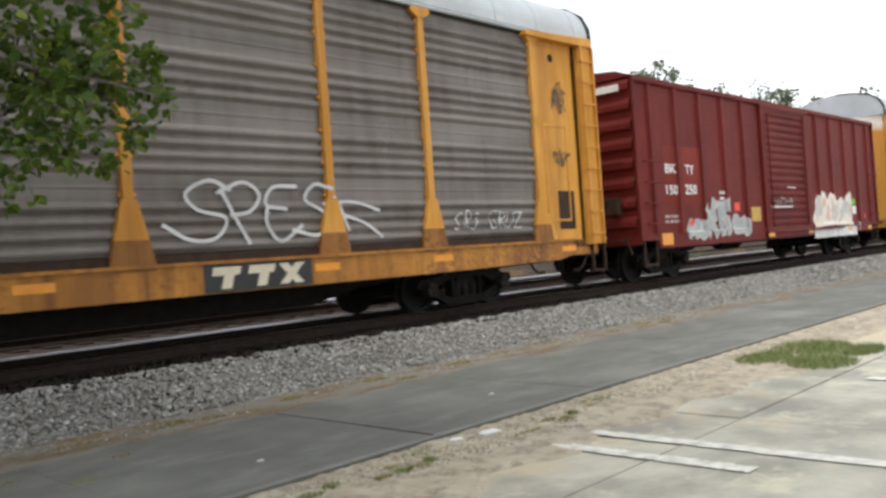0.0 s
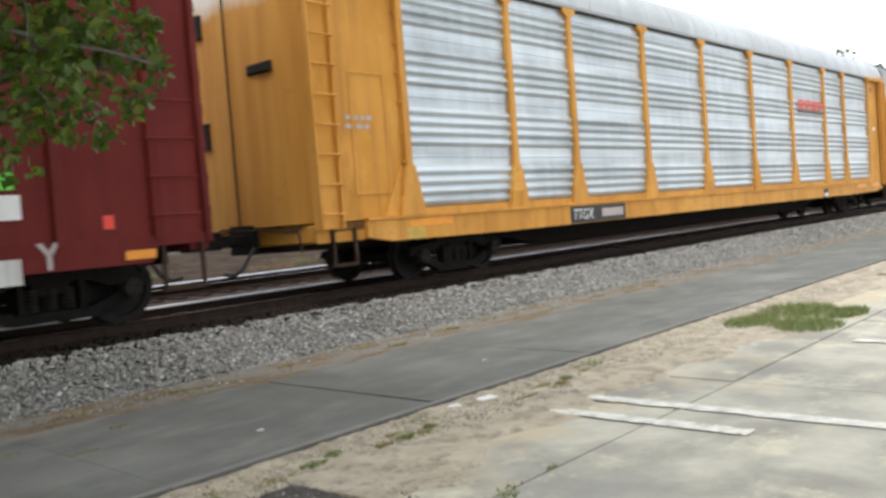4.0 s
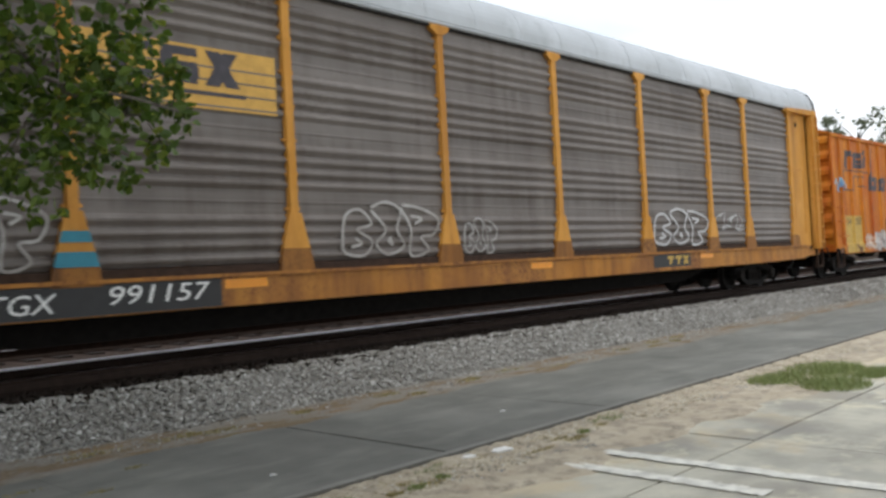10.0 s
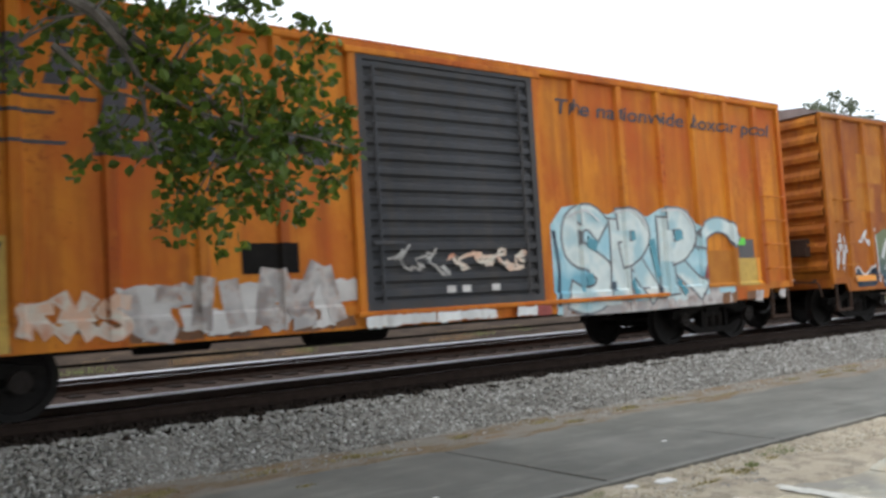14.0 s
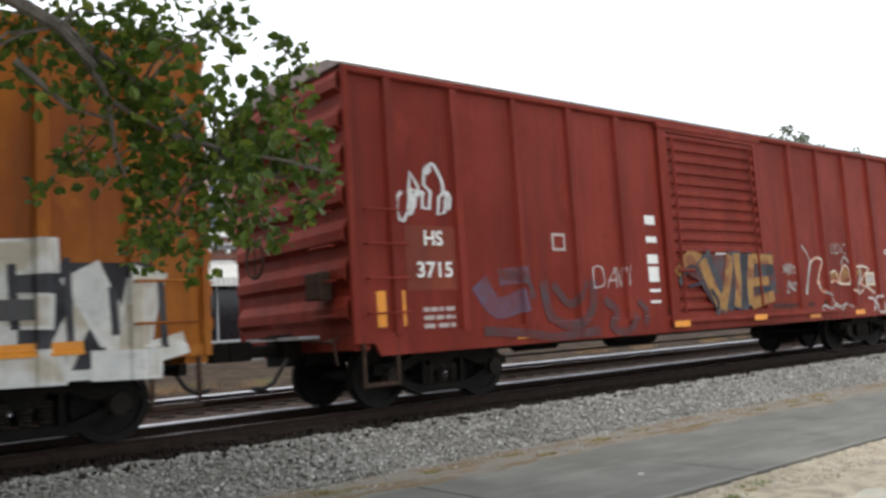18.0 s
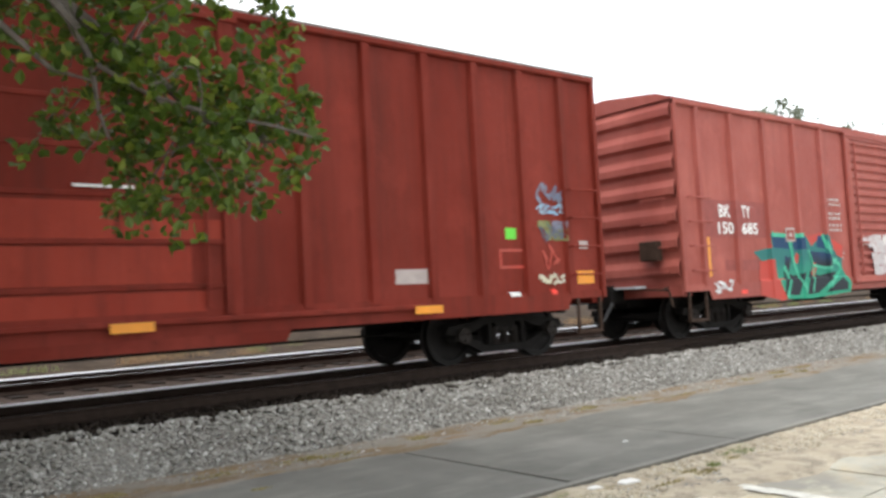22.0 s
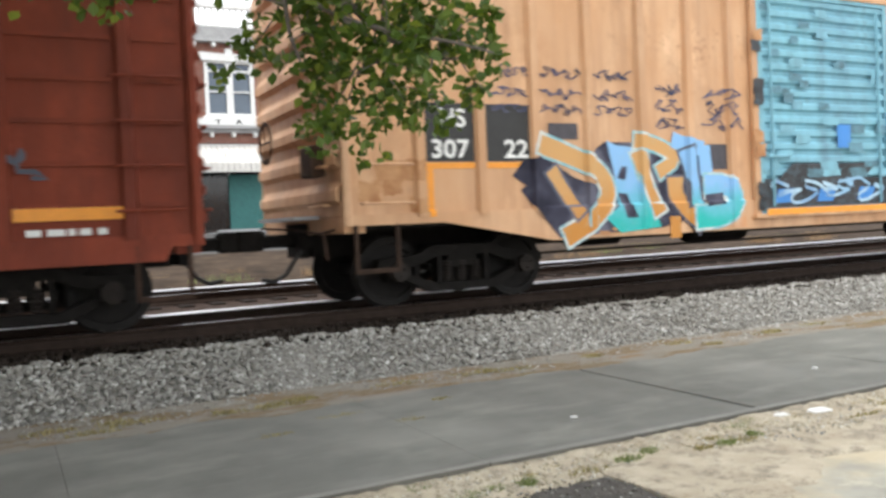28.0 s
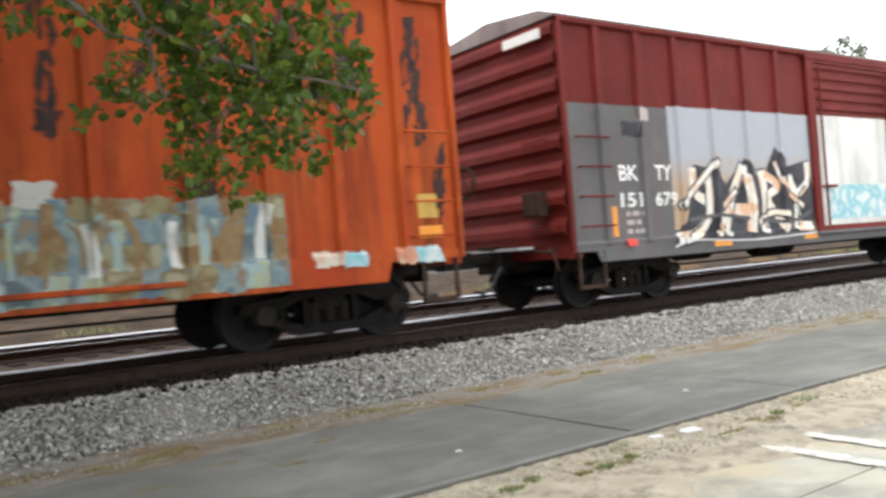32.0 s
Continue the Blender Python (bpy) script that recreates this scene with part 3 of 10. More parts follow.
def stripe(x0, x1, y0, y1, z=0.011):
    s = Shape()
    n = 50
    for i in range(n):
        a, c = y0 + (y1 - y0) * i / n, y0 + (y1 - y0) * (i + 1) / n
        u, w = random.uniform(-0.014, 0.012), random.uniform(-0.012, 0.014)
        s.add([(x0 + u, a, z), (x1 + w, a, z), (x1 + w, c, z), (x0 + u, c, z)], [(0, 1, 2, 3)])
    tagged(part("parking_line", s, LINE), "worn white painted parking line on concrete", "road marking", "parking lines", "structure")


for sx, ya, yb in ((5.61, -1.5, 3.6), (5.14, 2.1, 3.62), (2.55, -1.5, 3.38), (8.65, -1.5, 2.5), (11.6, -1.5, 2.5)):
    stripe(sx - 0.07, sx + 0.07, ya, yb)


def scatter(count, area, size, seed, heights, flat=0.75, keep=None):
    """Many small stones, one mesh: four rough pebbles repeated at chance places and turns."""
    rng = np.random.default_rng(seed)
    base = []
    for k in range(4):
        bm = bmesh.new()
        bmesh.ops.create_icosphere(bm, subdivisions=1, radius=1.0)
        v = np.array([q.co[:] for q in bm.verts])
        f = np.array([[w.index for w in q.verts] for q in bm.faces])
        bm.free()
        v = v * rng.uniform(0.65, 1.1, (len(v), 1)) * rng.uniform(0.7, 1.15, (1, 3))
        base.append((v, f))
    vs, fs, k0 = [], [], 0
    for i in range(count):
        v, f = base[i % 4]
        x, y = rng.uniform(area[0], area[1]), rng.uniform(area[2], area[3])
        if keep and not keep(x, y):
            continue
        s = rng.uniform(*size)
        a, c = rng.uniform(0, 6.28, 2)
        ca, sa, cc, sc = math.cos(a), math.sin(a), math.cos(c), math.sin(c)
        rot = np.array([[ca, -sa, 0], [sa, ca, 0], [0, 0, 1]]) @ np.array([[1, 0, 0], [0, cc, -sc], [0, sc, cc]])
        vs.append(v @ rot.T * (s, s, s * flat) + (x, y, heights(x, y) + s * 0.2))
        fs.append(f + k0)
        k0 += len(v)
    me = bpy.data.meshes.new("stones")
    me.from_pydata(np.concatenate(vs).tolist(), [], np.concatenate(fs).tolist())
    return me


def shoulder(x, y):
    """Height of the ballast across the track."""
    w = 0.03 * math.sin(x * 1.7) + 0.02 * math.sin(x * 4.1 + 1)
    yy = y + w
    if yy < 7.72:
        return 0.02
    if yy < 8.3:
        return 0.02 + 0.664 * (yy - 7.72)
    return 0.405 if yy < 11.8 else 0.405 - 0.1 * (yy - 11.8)


def bed(name, y0, y1, material, label, rows=8, x0=-240, x1=280):
    s = Shape()
    ys = [y0 + (y1 - y0) * j / rows for j in range(rows + 1)]
    gx = [x0 + (x1 - x0) * i / 520 for i in range(521)]
    s.add([(x, y, shoulder(x, y) - 0.02) for x in gx for y in ys],
          [(i * (rows + 1) + j, (i + 1) * (rows + 1) + j, (i + 1) * (rows + 1) + j + 1, i * (rows + 1) + j + 1) for i in range(520) for j in range(rows)])
    return tagged(part(name, s, material), label, "ballast", kind="structure")


bed("ballast_shoulder", 7.65, 8.3, BED_GREY, "grey crushed stone shoulder of the railway bed")
# the bed's near-black colour is part oil, part painted shade of the cars
bed("track_bed", 8.3, 12.6, BED_DARK, "oil-stained railway bed with the train's shade put into its dark colour")
s2 = Shape().box(-240, 280, 12.6, 18.2, 0.1, 0.36)
tagged(part("second_track_bed", s2, BED_RUST), "rusty brown bed of the second track", "ballast", kind="structure")

for count, area, size, seed, mat, lab in (
        (21000, (-3, 22, 7.7, 8.3), (0.013, 0.033), 1, STONE, "grey crushed ballast stones on the shoulder"),
        (7000, (22, 60, 7.7, 8.3), (0.026, 0.05), 2, STONE, "grey crushed ballast stones farther along the shoulder"),
        (7200, (-3, 30, 6.95, 7.76), (0.008, 0.026), 3, STONE, "stray ballast stones in the dead grass"),
        (8000, (-3, 40, 8.26, 9.4), (0.02, 0.04), 4, STONE_DARK, "oily ballast stones beside the rail, coloured darker for the train's shade"),
        (4000, (-3, 40, 9.6, 12.4), (0.02, 0.042), 5, STONE_DARK, "oily ballast stones between the rails, coloured darker for the train's shade")):
    stray = (lambda x, y: (y - 6.95) * 1.1 + 0.3 * math.sin(x * 1.9) + 0.22 * math.sin(x * 4.3 + 1) > 0.28) if seed == 3 else None
    tagged(part("ballast_stones", scatter(count, area, size, seed, shoulder, keep=stray), mat), lab, "gravel", kind="stuff")
tagged(part("ballast_stones", scatter(9000, (-3, 34, 8.24, 8.56), (0.014, 0.034), 9, lambda x, y: shoulder(x, y) + 0.012, keep=lambda x, y: 0.36 * max(0.0, math.cos((x + 12.26) * 6.2832 / 0.52)) + 0.12 + 0.05 * math.sin(x * 3.1) + 0.04 * math.sin(x * 9.7) > y - 8.3), STONE),
       "grey ballast heaped between the sleeper ends", "gravel", kind="stuff")
tagged(part("gravel", scatter(9000, (-2, 13, 3.8, 4.42), (0.005, 0.02), 16, lambda x, y: 0.012 + 0.08 * max(0.0, y - 4.15), keep=lambda x, y: y > 4.02 + 0.12 * math.sin(x * 2.3) + 0.08 * math.sin(x * 5.9)), DEBRIS), "brown crumbs and grit against the kerb", "gravel", kind="stuff")
tagged(part("gravel", scatter(420, (1.2, 3.3, 3.2, 4.1), (0.004, 0.012), 26, lambda x, y: 0.005), STONE), "pale crumbs on the asphalt patch", "gravel", kind="stuff")
tagged(part("gravel", scatter(900, (1.1, 3.25, 3.15, 4.12), (0.004, 0.014), 27, lambda x, y: 0.003), CRUMB), "dark crumbs broken from the asphalt patch", "gravel", kind="stuff")
tagged(part("gravel", scatter(4600, (-2, 16, 3.7, 4.42), (0.005, 0.017), 6, lambda x, y: 0.01 + 0.06 * max(0.0, y - 4.15), keep=lambda x, y: y > 3.98 + 0.2 * math.sin(x * 1.7 + 2) + 0.1 * math.sin(x * 5.3)), STONE), "small gravel and crumbs along the kerb", "gravel", kind="stuff")


def rail(y, top, track, gauge):
    """A rail whose head is worn bright on the gauge side (gauge is +1 or -1) and stays brown on the field side."""
    side = lambda pts: [(y + a * gauge, top + b) for a, b in pts]
    s = Shape().prism(side([(-0.07, -0.17), (0.07, -0.17), (0.07, -0.15), (0.012, -0.12), (0.012, -0.04), (0.034, -0.03), (0.034, -0.02), (0.004, -0.006), (-0.018, -0.001),
                            (-0.03, -0.006), (-0.036, -0.014), (-0.036, -0.03), (-0.012, -0.04), (-0.012, -0.12), (-0.07, -0.15)]), -240, 280, "x")
    r = part("rail", s, RAIL_SIDE, track)
    part("rail_head", Shape().prism(side([(0.002, -0.012), (0.037, -0.024), (0.037, -0.014), (0.03, -0.006), (0.018, -0.002), (-0.006, 0.0), (-0.01, -0.004)]), -240, 280, "x"), RAIL_TOP, r, "polished steel running surface")


def railway(y, top, ties, label):
    track = thing("railway_track", label, "railway track", kind="structure")
    for gauge in (-1, 1):
        rail(y - 0.7525 * gauge, top, track, gauge)
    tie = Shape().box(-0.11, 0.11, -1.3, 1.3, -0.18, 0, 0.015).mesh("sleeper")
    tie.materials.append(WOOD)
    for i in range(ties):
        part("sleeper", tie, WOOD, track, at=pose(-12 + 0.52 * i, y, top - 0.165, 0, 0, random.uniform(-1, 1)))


railway(TRACK_Y, RAIL_Z, 150, "railway track with polished rails on dark ballast")
railway(15.25, RAIL_Z, 90, "second railway track behind the train")


def blades(name, spots, material, seed, height, label, count):
    """Grass: thin leaning blades round a few spots."""
    rng = np.random.default_rng(seed)
    v, f = [], []
    for x0, y0, rx, ry, z in spots:
        for _ in range(count):
            a, r = rng.uniform(0, 6.28), rng.uniform(0, 1) ** 0.6
            x, y = x0 + rx * r * math.cos(a), y0 + ry * r * math.sin(a)
            h, w, t = rng.uniform(0.4, 1.0) * height, rng.uniform(0.003, 0.007), rng.uniform(0, 6.28)
            lx, ly = rng.normal(0, 0.5, 2) * h
            k = len(v)
            v += [(x - w * math.cos(t), y - w * math.sin(t), z), (x + w * math.cos(t), y + w * math.sin(t), z), (x + lx, y + ly, z + h)]
            f.append((k, k + 1, k + 2))
    me = bpy.data.meshes.new(name)
    me.from_pydata(v, [], f)
    tagged(part(name, me, material), label, "grass", kind="stuff")


rg = random.Random(5)
blades("grass", [(10.1, 3.6, 0.9, 0.5, 0.0), (9.45, 3.2, 0.45, 0.35, 0.0), (10.7, 3.75, 0.6, 0.4, 0.0), (9.6, 3.9, 0.5, 0.25, 0.0), (10.5, 3.1, 0.4, 0.2, 0.0)], GRASS, 1, 0.09, "low green grass patch growing on the lot", 1500)
blades("grass", [(rg.uniform(0, 7), rg.uniform(4.05, 4.38), rg.uniform(0.05, 0.16), 0.05, 0.01) for _ in range(16)] + [(6.2, 1.45, 0.16, 0.1, 0.0)],
       GRASS, 2, 0.05, "small green weeds in joints and along the kerb", 120)
blades("grass", [(2.16, 4.1, 0.1, 0.07, 0.0), (1.74, 3.81, 0.12, 0.08, 0.0), (2.33, 4.14, 0.07, 0.05, 0.0), (1.45, 3.55, 0.1, 0.08, 0.0), (3.5, 4.2, 0.08, 0.05, 0.01), (1.95, 4.05, 0.08, 0.05, 0.0)], GRASS, 12, 0.04, "low weeds round the asphalt patch", 170)
blades("grass", [(rg.uniform(2.6, 6.5), rg.uniform(4.0, 4.32), rg.uniform(0.06, 0.2), rg.uniform(0.03, 0.07), 0.012) for _ in range(22)], YELLOWED, 14, 0.028, "olive moss and yellowed clumps along the kerb", 130)
blades("grass", [(3.15 + rg.uniform(-0.02, 0.02), rg.uniform(1.7, 2.6), 0.02, 0.06, 0.0) for _ in range(3)] + [(3.3, 2.8, 0.08, 0.03, 0.0), (3.55, 2.8, 0.12, 0.05, 0.0), (3.48, 2.74, 0.06, 0.05, 0.0), (3.98, 2.8, 0.06, 0.02, 0.0)], GRASS, 6, 0.035, "thin weeds in the joints of the lot", 28)
blades("dead_grass", [(x * 0.9 - 4 + rg.uniform(-0.4, 0.4), 7.05 + rg.uniform(-0.22, 0.25), rg.uniform(0.15, 0.6), rg.uniform(0.06, 0.2), 0.02) for x in range(40)], STRAW, 3, 0.03, "flattened dead grass strip beside the ballast", 80)
blades("grass", [(rg.uniform(0, 14), rg.uniform(6.9, 7.4), rg.uniform(0.1, 0.35), 0.1, 0.02) for _ in range(26)], YELLOWED, 9, 0.05, "yellowed grass tufts along the ballast", 150)
bank = [(rg.uniform(-14, 45), rg.uniform(19.4, 21.5), rg.uniform(0.3, 0.9), 0.3, 0.42) for _ in range(70)]
blades("dead_grass", bank[:45], STRAW, 7, 0.28, "dry weeds on the bank beyond the tracks", 170)
blades("grass", bank[45:], GRASS, 8, 0.24, "green weeds on the bank beyond the tracks", 150)
blades("dead_grass", [(2.58, 5.74, 0.12, 0.06, 0.075), (2.2, 6.2, 0.2, 0.06, 0.075), (3.1, 6.25, 0.1, 0.05, 0.075), (1.6, 5.9, 0.15, 0.06, 0.075)], YELLOWED, 4, 0.015, "yellow clippings on the pavement", 80)
for x, y, w, z in ((5.08, 4.22, 0.16, 0.028), (4.8, 4.3, 0.09, 0.03), (3.53, 5.02, 0.022, 0.078), (6.3, 5.2, 0.025, 0.078)):
    p = Shape().prism([(x, y), (x + w, y - 0.02), (x + w * 1.1, y + w * 0.5), (x + w * 0.4, y + w * 0.62), (x - 0.02, y + w * 0.35)], z, z + 0.012, "z")
    tagged(part("paper_scrap", p, WHITE_PAINT), "crumpled white paper scrap lying by the kerb", "litter", "paper scraps")


# ---- freight cars: shared pieces ----
WHEELS = []
LOW = {}
PATCHES = []
CARS = []


def decal(name, co, faces, material, car, depth=-1.52, lift=0.005, posts=(), label="", rise=0.0):
    """Paint on a car's near side: flat, 5 mm proud of the sheet, carried over the posts' faces that it crosses."""
    bm = bmesh.new()
    vs = [bm.verts.new((x, depth - lift, z)) for x, z in co]
    for f in faces:
        try:
            bm.faces.new([vs[i] for i in f])
        except ValueError:
            pass
    lo, hi = float(co[:, 0].min()), float(co[:, 0].max())
    for a, c, d in posts:
        if c + 0.03 < lo or a - 0.03 > hi:
            continue
        for x in (a - 0.03, a, c, c + 0.03):
            bmesh.ops.bisect_plane(bm, geom=list(bm.verts) + list(bm.edges) + list(bm.faces), plane_co=(x, 0, 0), plane_no=(1, 0, 0))
        for v in bm.verts:
            if a - 1e-4 <= v.co.x <= c + 1e-4:
                v.co.y = d - lift
    if rise:
        bm.verts.ensure_lookup_table()
        for i in range(len(co)):
            bm.verts[i].co.y -= rise * (i // 2)
    low = LOW.get(car.name)
    if low and depth in (-1.52, -1.55) and float(co[:, 1].min()) < low:
        for z in (low, low + 0.03):
            bmesh.ops.bisect_plane(bm, geom=list(bm.verts) + list(bm.edges) + list(bm.faces), plane_co=(0, 0, z), plane_no=(0, 0, 1))
        for v in bm.verts:
            if v.co.z <= low + 1e-4:
                v.co.y = min(v.co.y, -1.562 - lift)
    me = bpy.data.meshes.new(name)
    bm.to_mesh(me)
    bm.free()
    return part(name, me, material, car, label)


def patch(name, x0, x1, z0, z1, material, car, depth=-1.52, lift=0.004, label="", slant=0.0, posts=()):
    co = np.array([(x0, z0), (x1, z0), (x1 + slant, z1), (x0 + slant, z1)])
    PATCHES.append(name)
    lift += 0.0004 * (len(PATCHES) % 6)
    return decal(name, co, [(0, 1, 2, 3)], material, car, depth, lift, posts, label)


def words(name, text, x0, x1, z0, z1, material, car, depth=-1.52, lift=0.013, posts=(), label="", **kw):
    co, faces = fitted(text, x0, x1, z0, z1, **kw)
    group = list(range(len(co)))

    def root(i):
        while group[i] != i:
            i = group[i]
        return i
    for f in faces:
        for i in f[1:]:
            group[root(i)] = root(f[0])
    glyphs = collections.defaultdict(list)
    for f in faces:
        glyphs[root(f[0])].append(f)
    for fs in glyphs.values():
        used = sorted({i for f in fs for i in f})
        at = {i: k for k, i in enumerate(used)}
        decal(name, co[used], [tuple(at[i] for i in f) for f in fs], material, car, depth, lift, posts, label)


def warped(co, x0, x1, z0, z1, seed, strength=0.12):
    """Gives stiff letters a hand-sprayed swing."""
    r = random.Random(seed)
    a, b, c, d = (r.uniform(0, 6.28) for _ in range(4))
    w, h = x1 - x0, z1 - z0
    u, q = (co[:, 0] - x0) / w, (co[:, 1] - z0) / h
    out = co.copy()
    out[:, 1] += h * strength * (np.sin(u * 7 + a) * 0.5 + np.sin(u * 17 + b) * 0.4) * np.clip(q, 0.15, 1) + h * strength * 0.5 * np.sin(q * 6 + u * 9 + c) * np.clip(q, 0.15, 1)
    out[:, 0] += w * 0.02 * np.sin(q * 8 + u * 12 + d) + w * 0.015 * (q - 0.5) * np.sin(u * 11 + b)
    return out


def graffiti(car, text, x0, x1, z0, z1, fill, edge=None, glow=None, posts=(), seed=1, fat=0.05, shear=0.2, depth=-1.52, strength=0.1, label="sprayed graffiti lettering", spacing=0.82):
    """Sprayed lettering, letter by letter, in up to three coats: a wide glow, an outline and the fill."""
    r = random.Random(seed)
    n = len(text)
    step = (x1 - x0) / n
    fills = fill if isinstance(fill, (list, tuple)) else [fill]
    boxes = []
    for i in range(n):
        up, grow = r.uniform(-0.07, 0.09) * (z1 - z0), r.uniform(0.95, 1.14)
        boxes.append((x0 + step * i - 0.02 * step, x0 + step * (i + grow), z0 + max(0, up), z1 + up, r.uniform(-0.25, 0.3) + shear))
    for coat, mats, f, lift in ((0, [glow], fat + 0.13, 0.006), (1, [edge], fat + 0.05, 0.009), (2, fills, fat, 0.012)):
        for k, mat in enumerate(mats):
            if mat is None:
                continue
            for i, (a, c, b, d, sh) in enumerate(boxes):
                if text[i] == " " or (coat == 2 and i % len(mats) != k):
                    continue
                co, _ = letters(text[i], 1.0, sh, 0.0)
                span = np.maximum(co.max(axis=0), 0.45)
                wide, faces = letters(text[i], 1.0, sh, f)
                wide = wide - (wide.max(axis=0) - co.max(axis=0)) / 2
                wide = wide / span * (c - a, d - b) + (a, b)
                decal("graffiti", warped(wide, x0, x1, z0, z1, seed, strength), faces, mat, car, depth, lift + 0.001 * (i % 4), posts, label)


def scrawl(car, x0, x1, z0, z1, material, seed, loops=7, width=0.03, posts=(), depth=-1.52, label="thin sprayed graffiti tag"):
    """A looping sprayed line."""
    r = random.Random(seed)
    n = loops * 14
    pts = []
    ph = [r.uniform(0, 6.28) for _ in range(4)]
    for i in range(n):
        u = i / (n - 1)
        t = u * loops * 6.28 + 2.2 * math.sin(u * 23 + ph[3]) + 1.3 * math.sin(u * 41 + ph[1])
        x = x0 + (x1 - x0) * (0.06 + 0.88 * u) + (x1 - x0) / loops * 0.42 * math.sin(t + ph[0])
        z = (z0 + z1) / 2 + (z1 - z0) * 0.45 * math.cos(t * 0.5 + ph[1]) * (0.7 + 0.3 * math.sin(u * 9 + ph[2])) + (z1 - z0) * 0.1 * math.sin(t * 1.5 + ph[3])
        pts.append((x, z))
    V, F = [], []
    for i, (x, z) in enumerate(pts):
        a, c = pts[max(0, i - 1)], pts[min(n - 1, i + 1)]
        dx, dz = c[0] - a[0], c[1] - a[1]
        k = width / 2 / max(1e-6, math.hypot(dx, dz))
        V += [(x - dz * k, z + dx * k), (x + dz * k, z - dx * k)]
        if i:
            F.append((2 * i - 2, 2 * i - 1, 2 * i + 1, 2 * i))
    decal("graffiti", np.array(V), F, material, car, depth, 0.011, posts, label, rise=0.0001)


def smooth_line(pts, steps=5):
    """A curve through the points."""
    p = [np.array(q, float) for q in pts]
    p = [2 * p[0] - p[1]] + p + [2 * p[-1] - p[-2]]
    out = []
    for i in range(1, len(p) - 2):
        for k in range(steps):
            t = k / steps
            out.append(0.5 * (2 * p[i] + (p[i + 1] - p[i - 1]) * t + (2 * p[i - 1] - 5 * p[i] + 4 * p[i + 1] - p[i + 2]) * t * t + (3 * p[i] - p[i - 1] - 3 * p[i + 1] + p[i + 2]) * t ** 3))
    return out + [p[-2]]


def ribbon(line, width, flare, grow):
    """A brush stroke along a line; it widens towards its ends by flare and all round by grow."""
    n = len(line)
    V, F = [], []
    for i, q in enumerate(line):
        a, c = line[max(0, i - 1)], line[min(n - 1, i + 1)]
        d = c - a
        d = d / max(1e-6, float(np.hypot(*d)))
        u = abs(2 * i / (n - 1) - 1)
        w = width / 2 * (1 + flare * u ** 3) + grow
        e = q + d * grow * (-1 if i == 0 else 1 if i == n - 1 else 0)
        V += [(e[0] - d[1] * w, e[1] + d[0] * w), (e[0] + d[1] * w, e[1] - d[0] * w)]
        if i:
            F.append((2 * i - 2, 2 * i - 1, 2 * i + 1, 2 * i))
    return np.array(V), F


LETTERS = {
    "V": [[(-0.05, 0.55), (0.12, 0.8), (0.35, 0.85)], [(0.33, 0.85), (0.45, 0.4), (0.62, 0.0)], [(0.62, 0.0), (0.85, 0.5), (1.0, 1.0)]],
    "I": [[(0.62, 1.0), (0.55, 0.5), (0.42, 0.0)], [(0.3, 0.95), (0.6, 0.97), (0.8, 0.95)]],
    "E": [[(0.3, 1.0), (0.2, 0.5), (0.18, 0.05)], [(0.25, 0.95), (0.6, 0.97), (0.92, 0.95)], [(0.25, 0.55), (0.6, 0.53), (0.9, 0.62)], [(0.18, 0.05), (0.55, 0.03), (0.95, 0.25)]],
    "D": [[(0.3, 0.72), (0.4, 0.45), (0.5, 0.16)], [(0.0, 1.0), (0.5, 0.85), (0.95, 0.5), (0.75, 0.18), (0.25, 0.0)]],
    "A": [[(0.1, 0.02), (0.38, 0.5), (0.45, 1.0)], [(0.45, 1.0), (0.62, 0.5), (0.95, 0.0)], [(0.25, 0.2), (0.55, 0.17), (0.85, 0.2)]],
    "R": [[(0.3, 0.92), (0.35, 0.5), (0.5, 0.03)], [(0.1, 1.0), (0.6, 1.0), (0.88, 0.75), (0.5, 0.5)], [(0.5, 0.48), (0.72, 0.3), (1.0, 0.0)]],
    "B": [[(0.25, 1.0), (0.3, 0.5), (0.25, 0.12)], [(0.15, 1.0), (0.6, 0.95), (0.8, 0.72)], [(0.35, 0.48), (0.75, 0.52), (1.0, 0.28), (0.7, 0.05), (0.2, 0.05)]]}


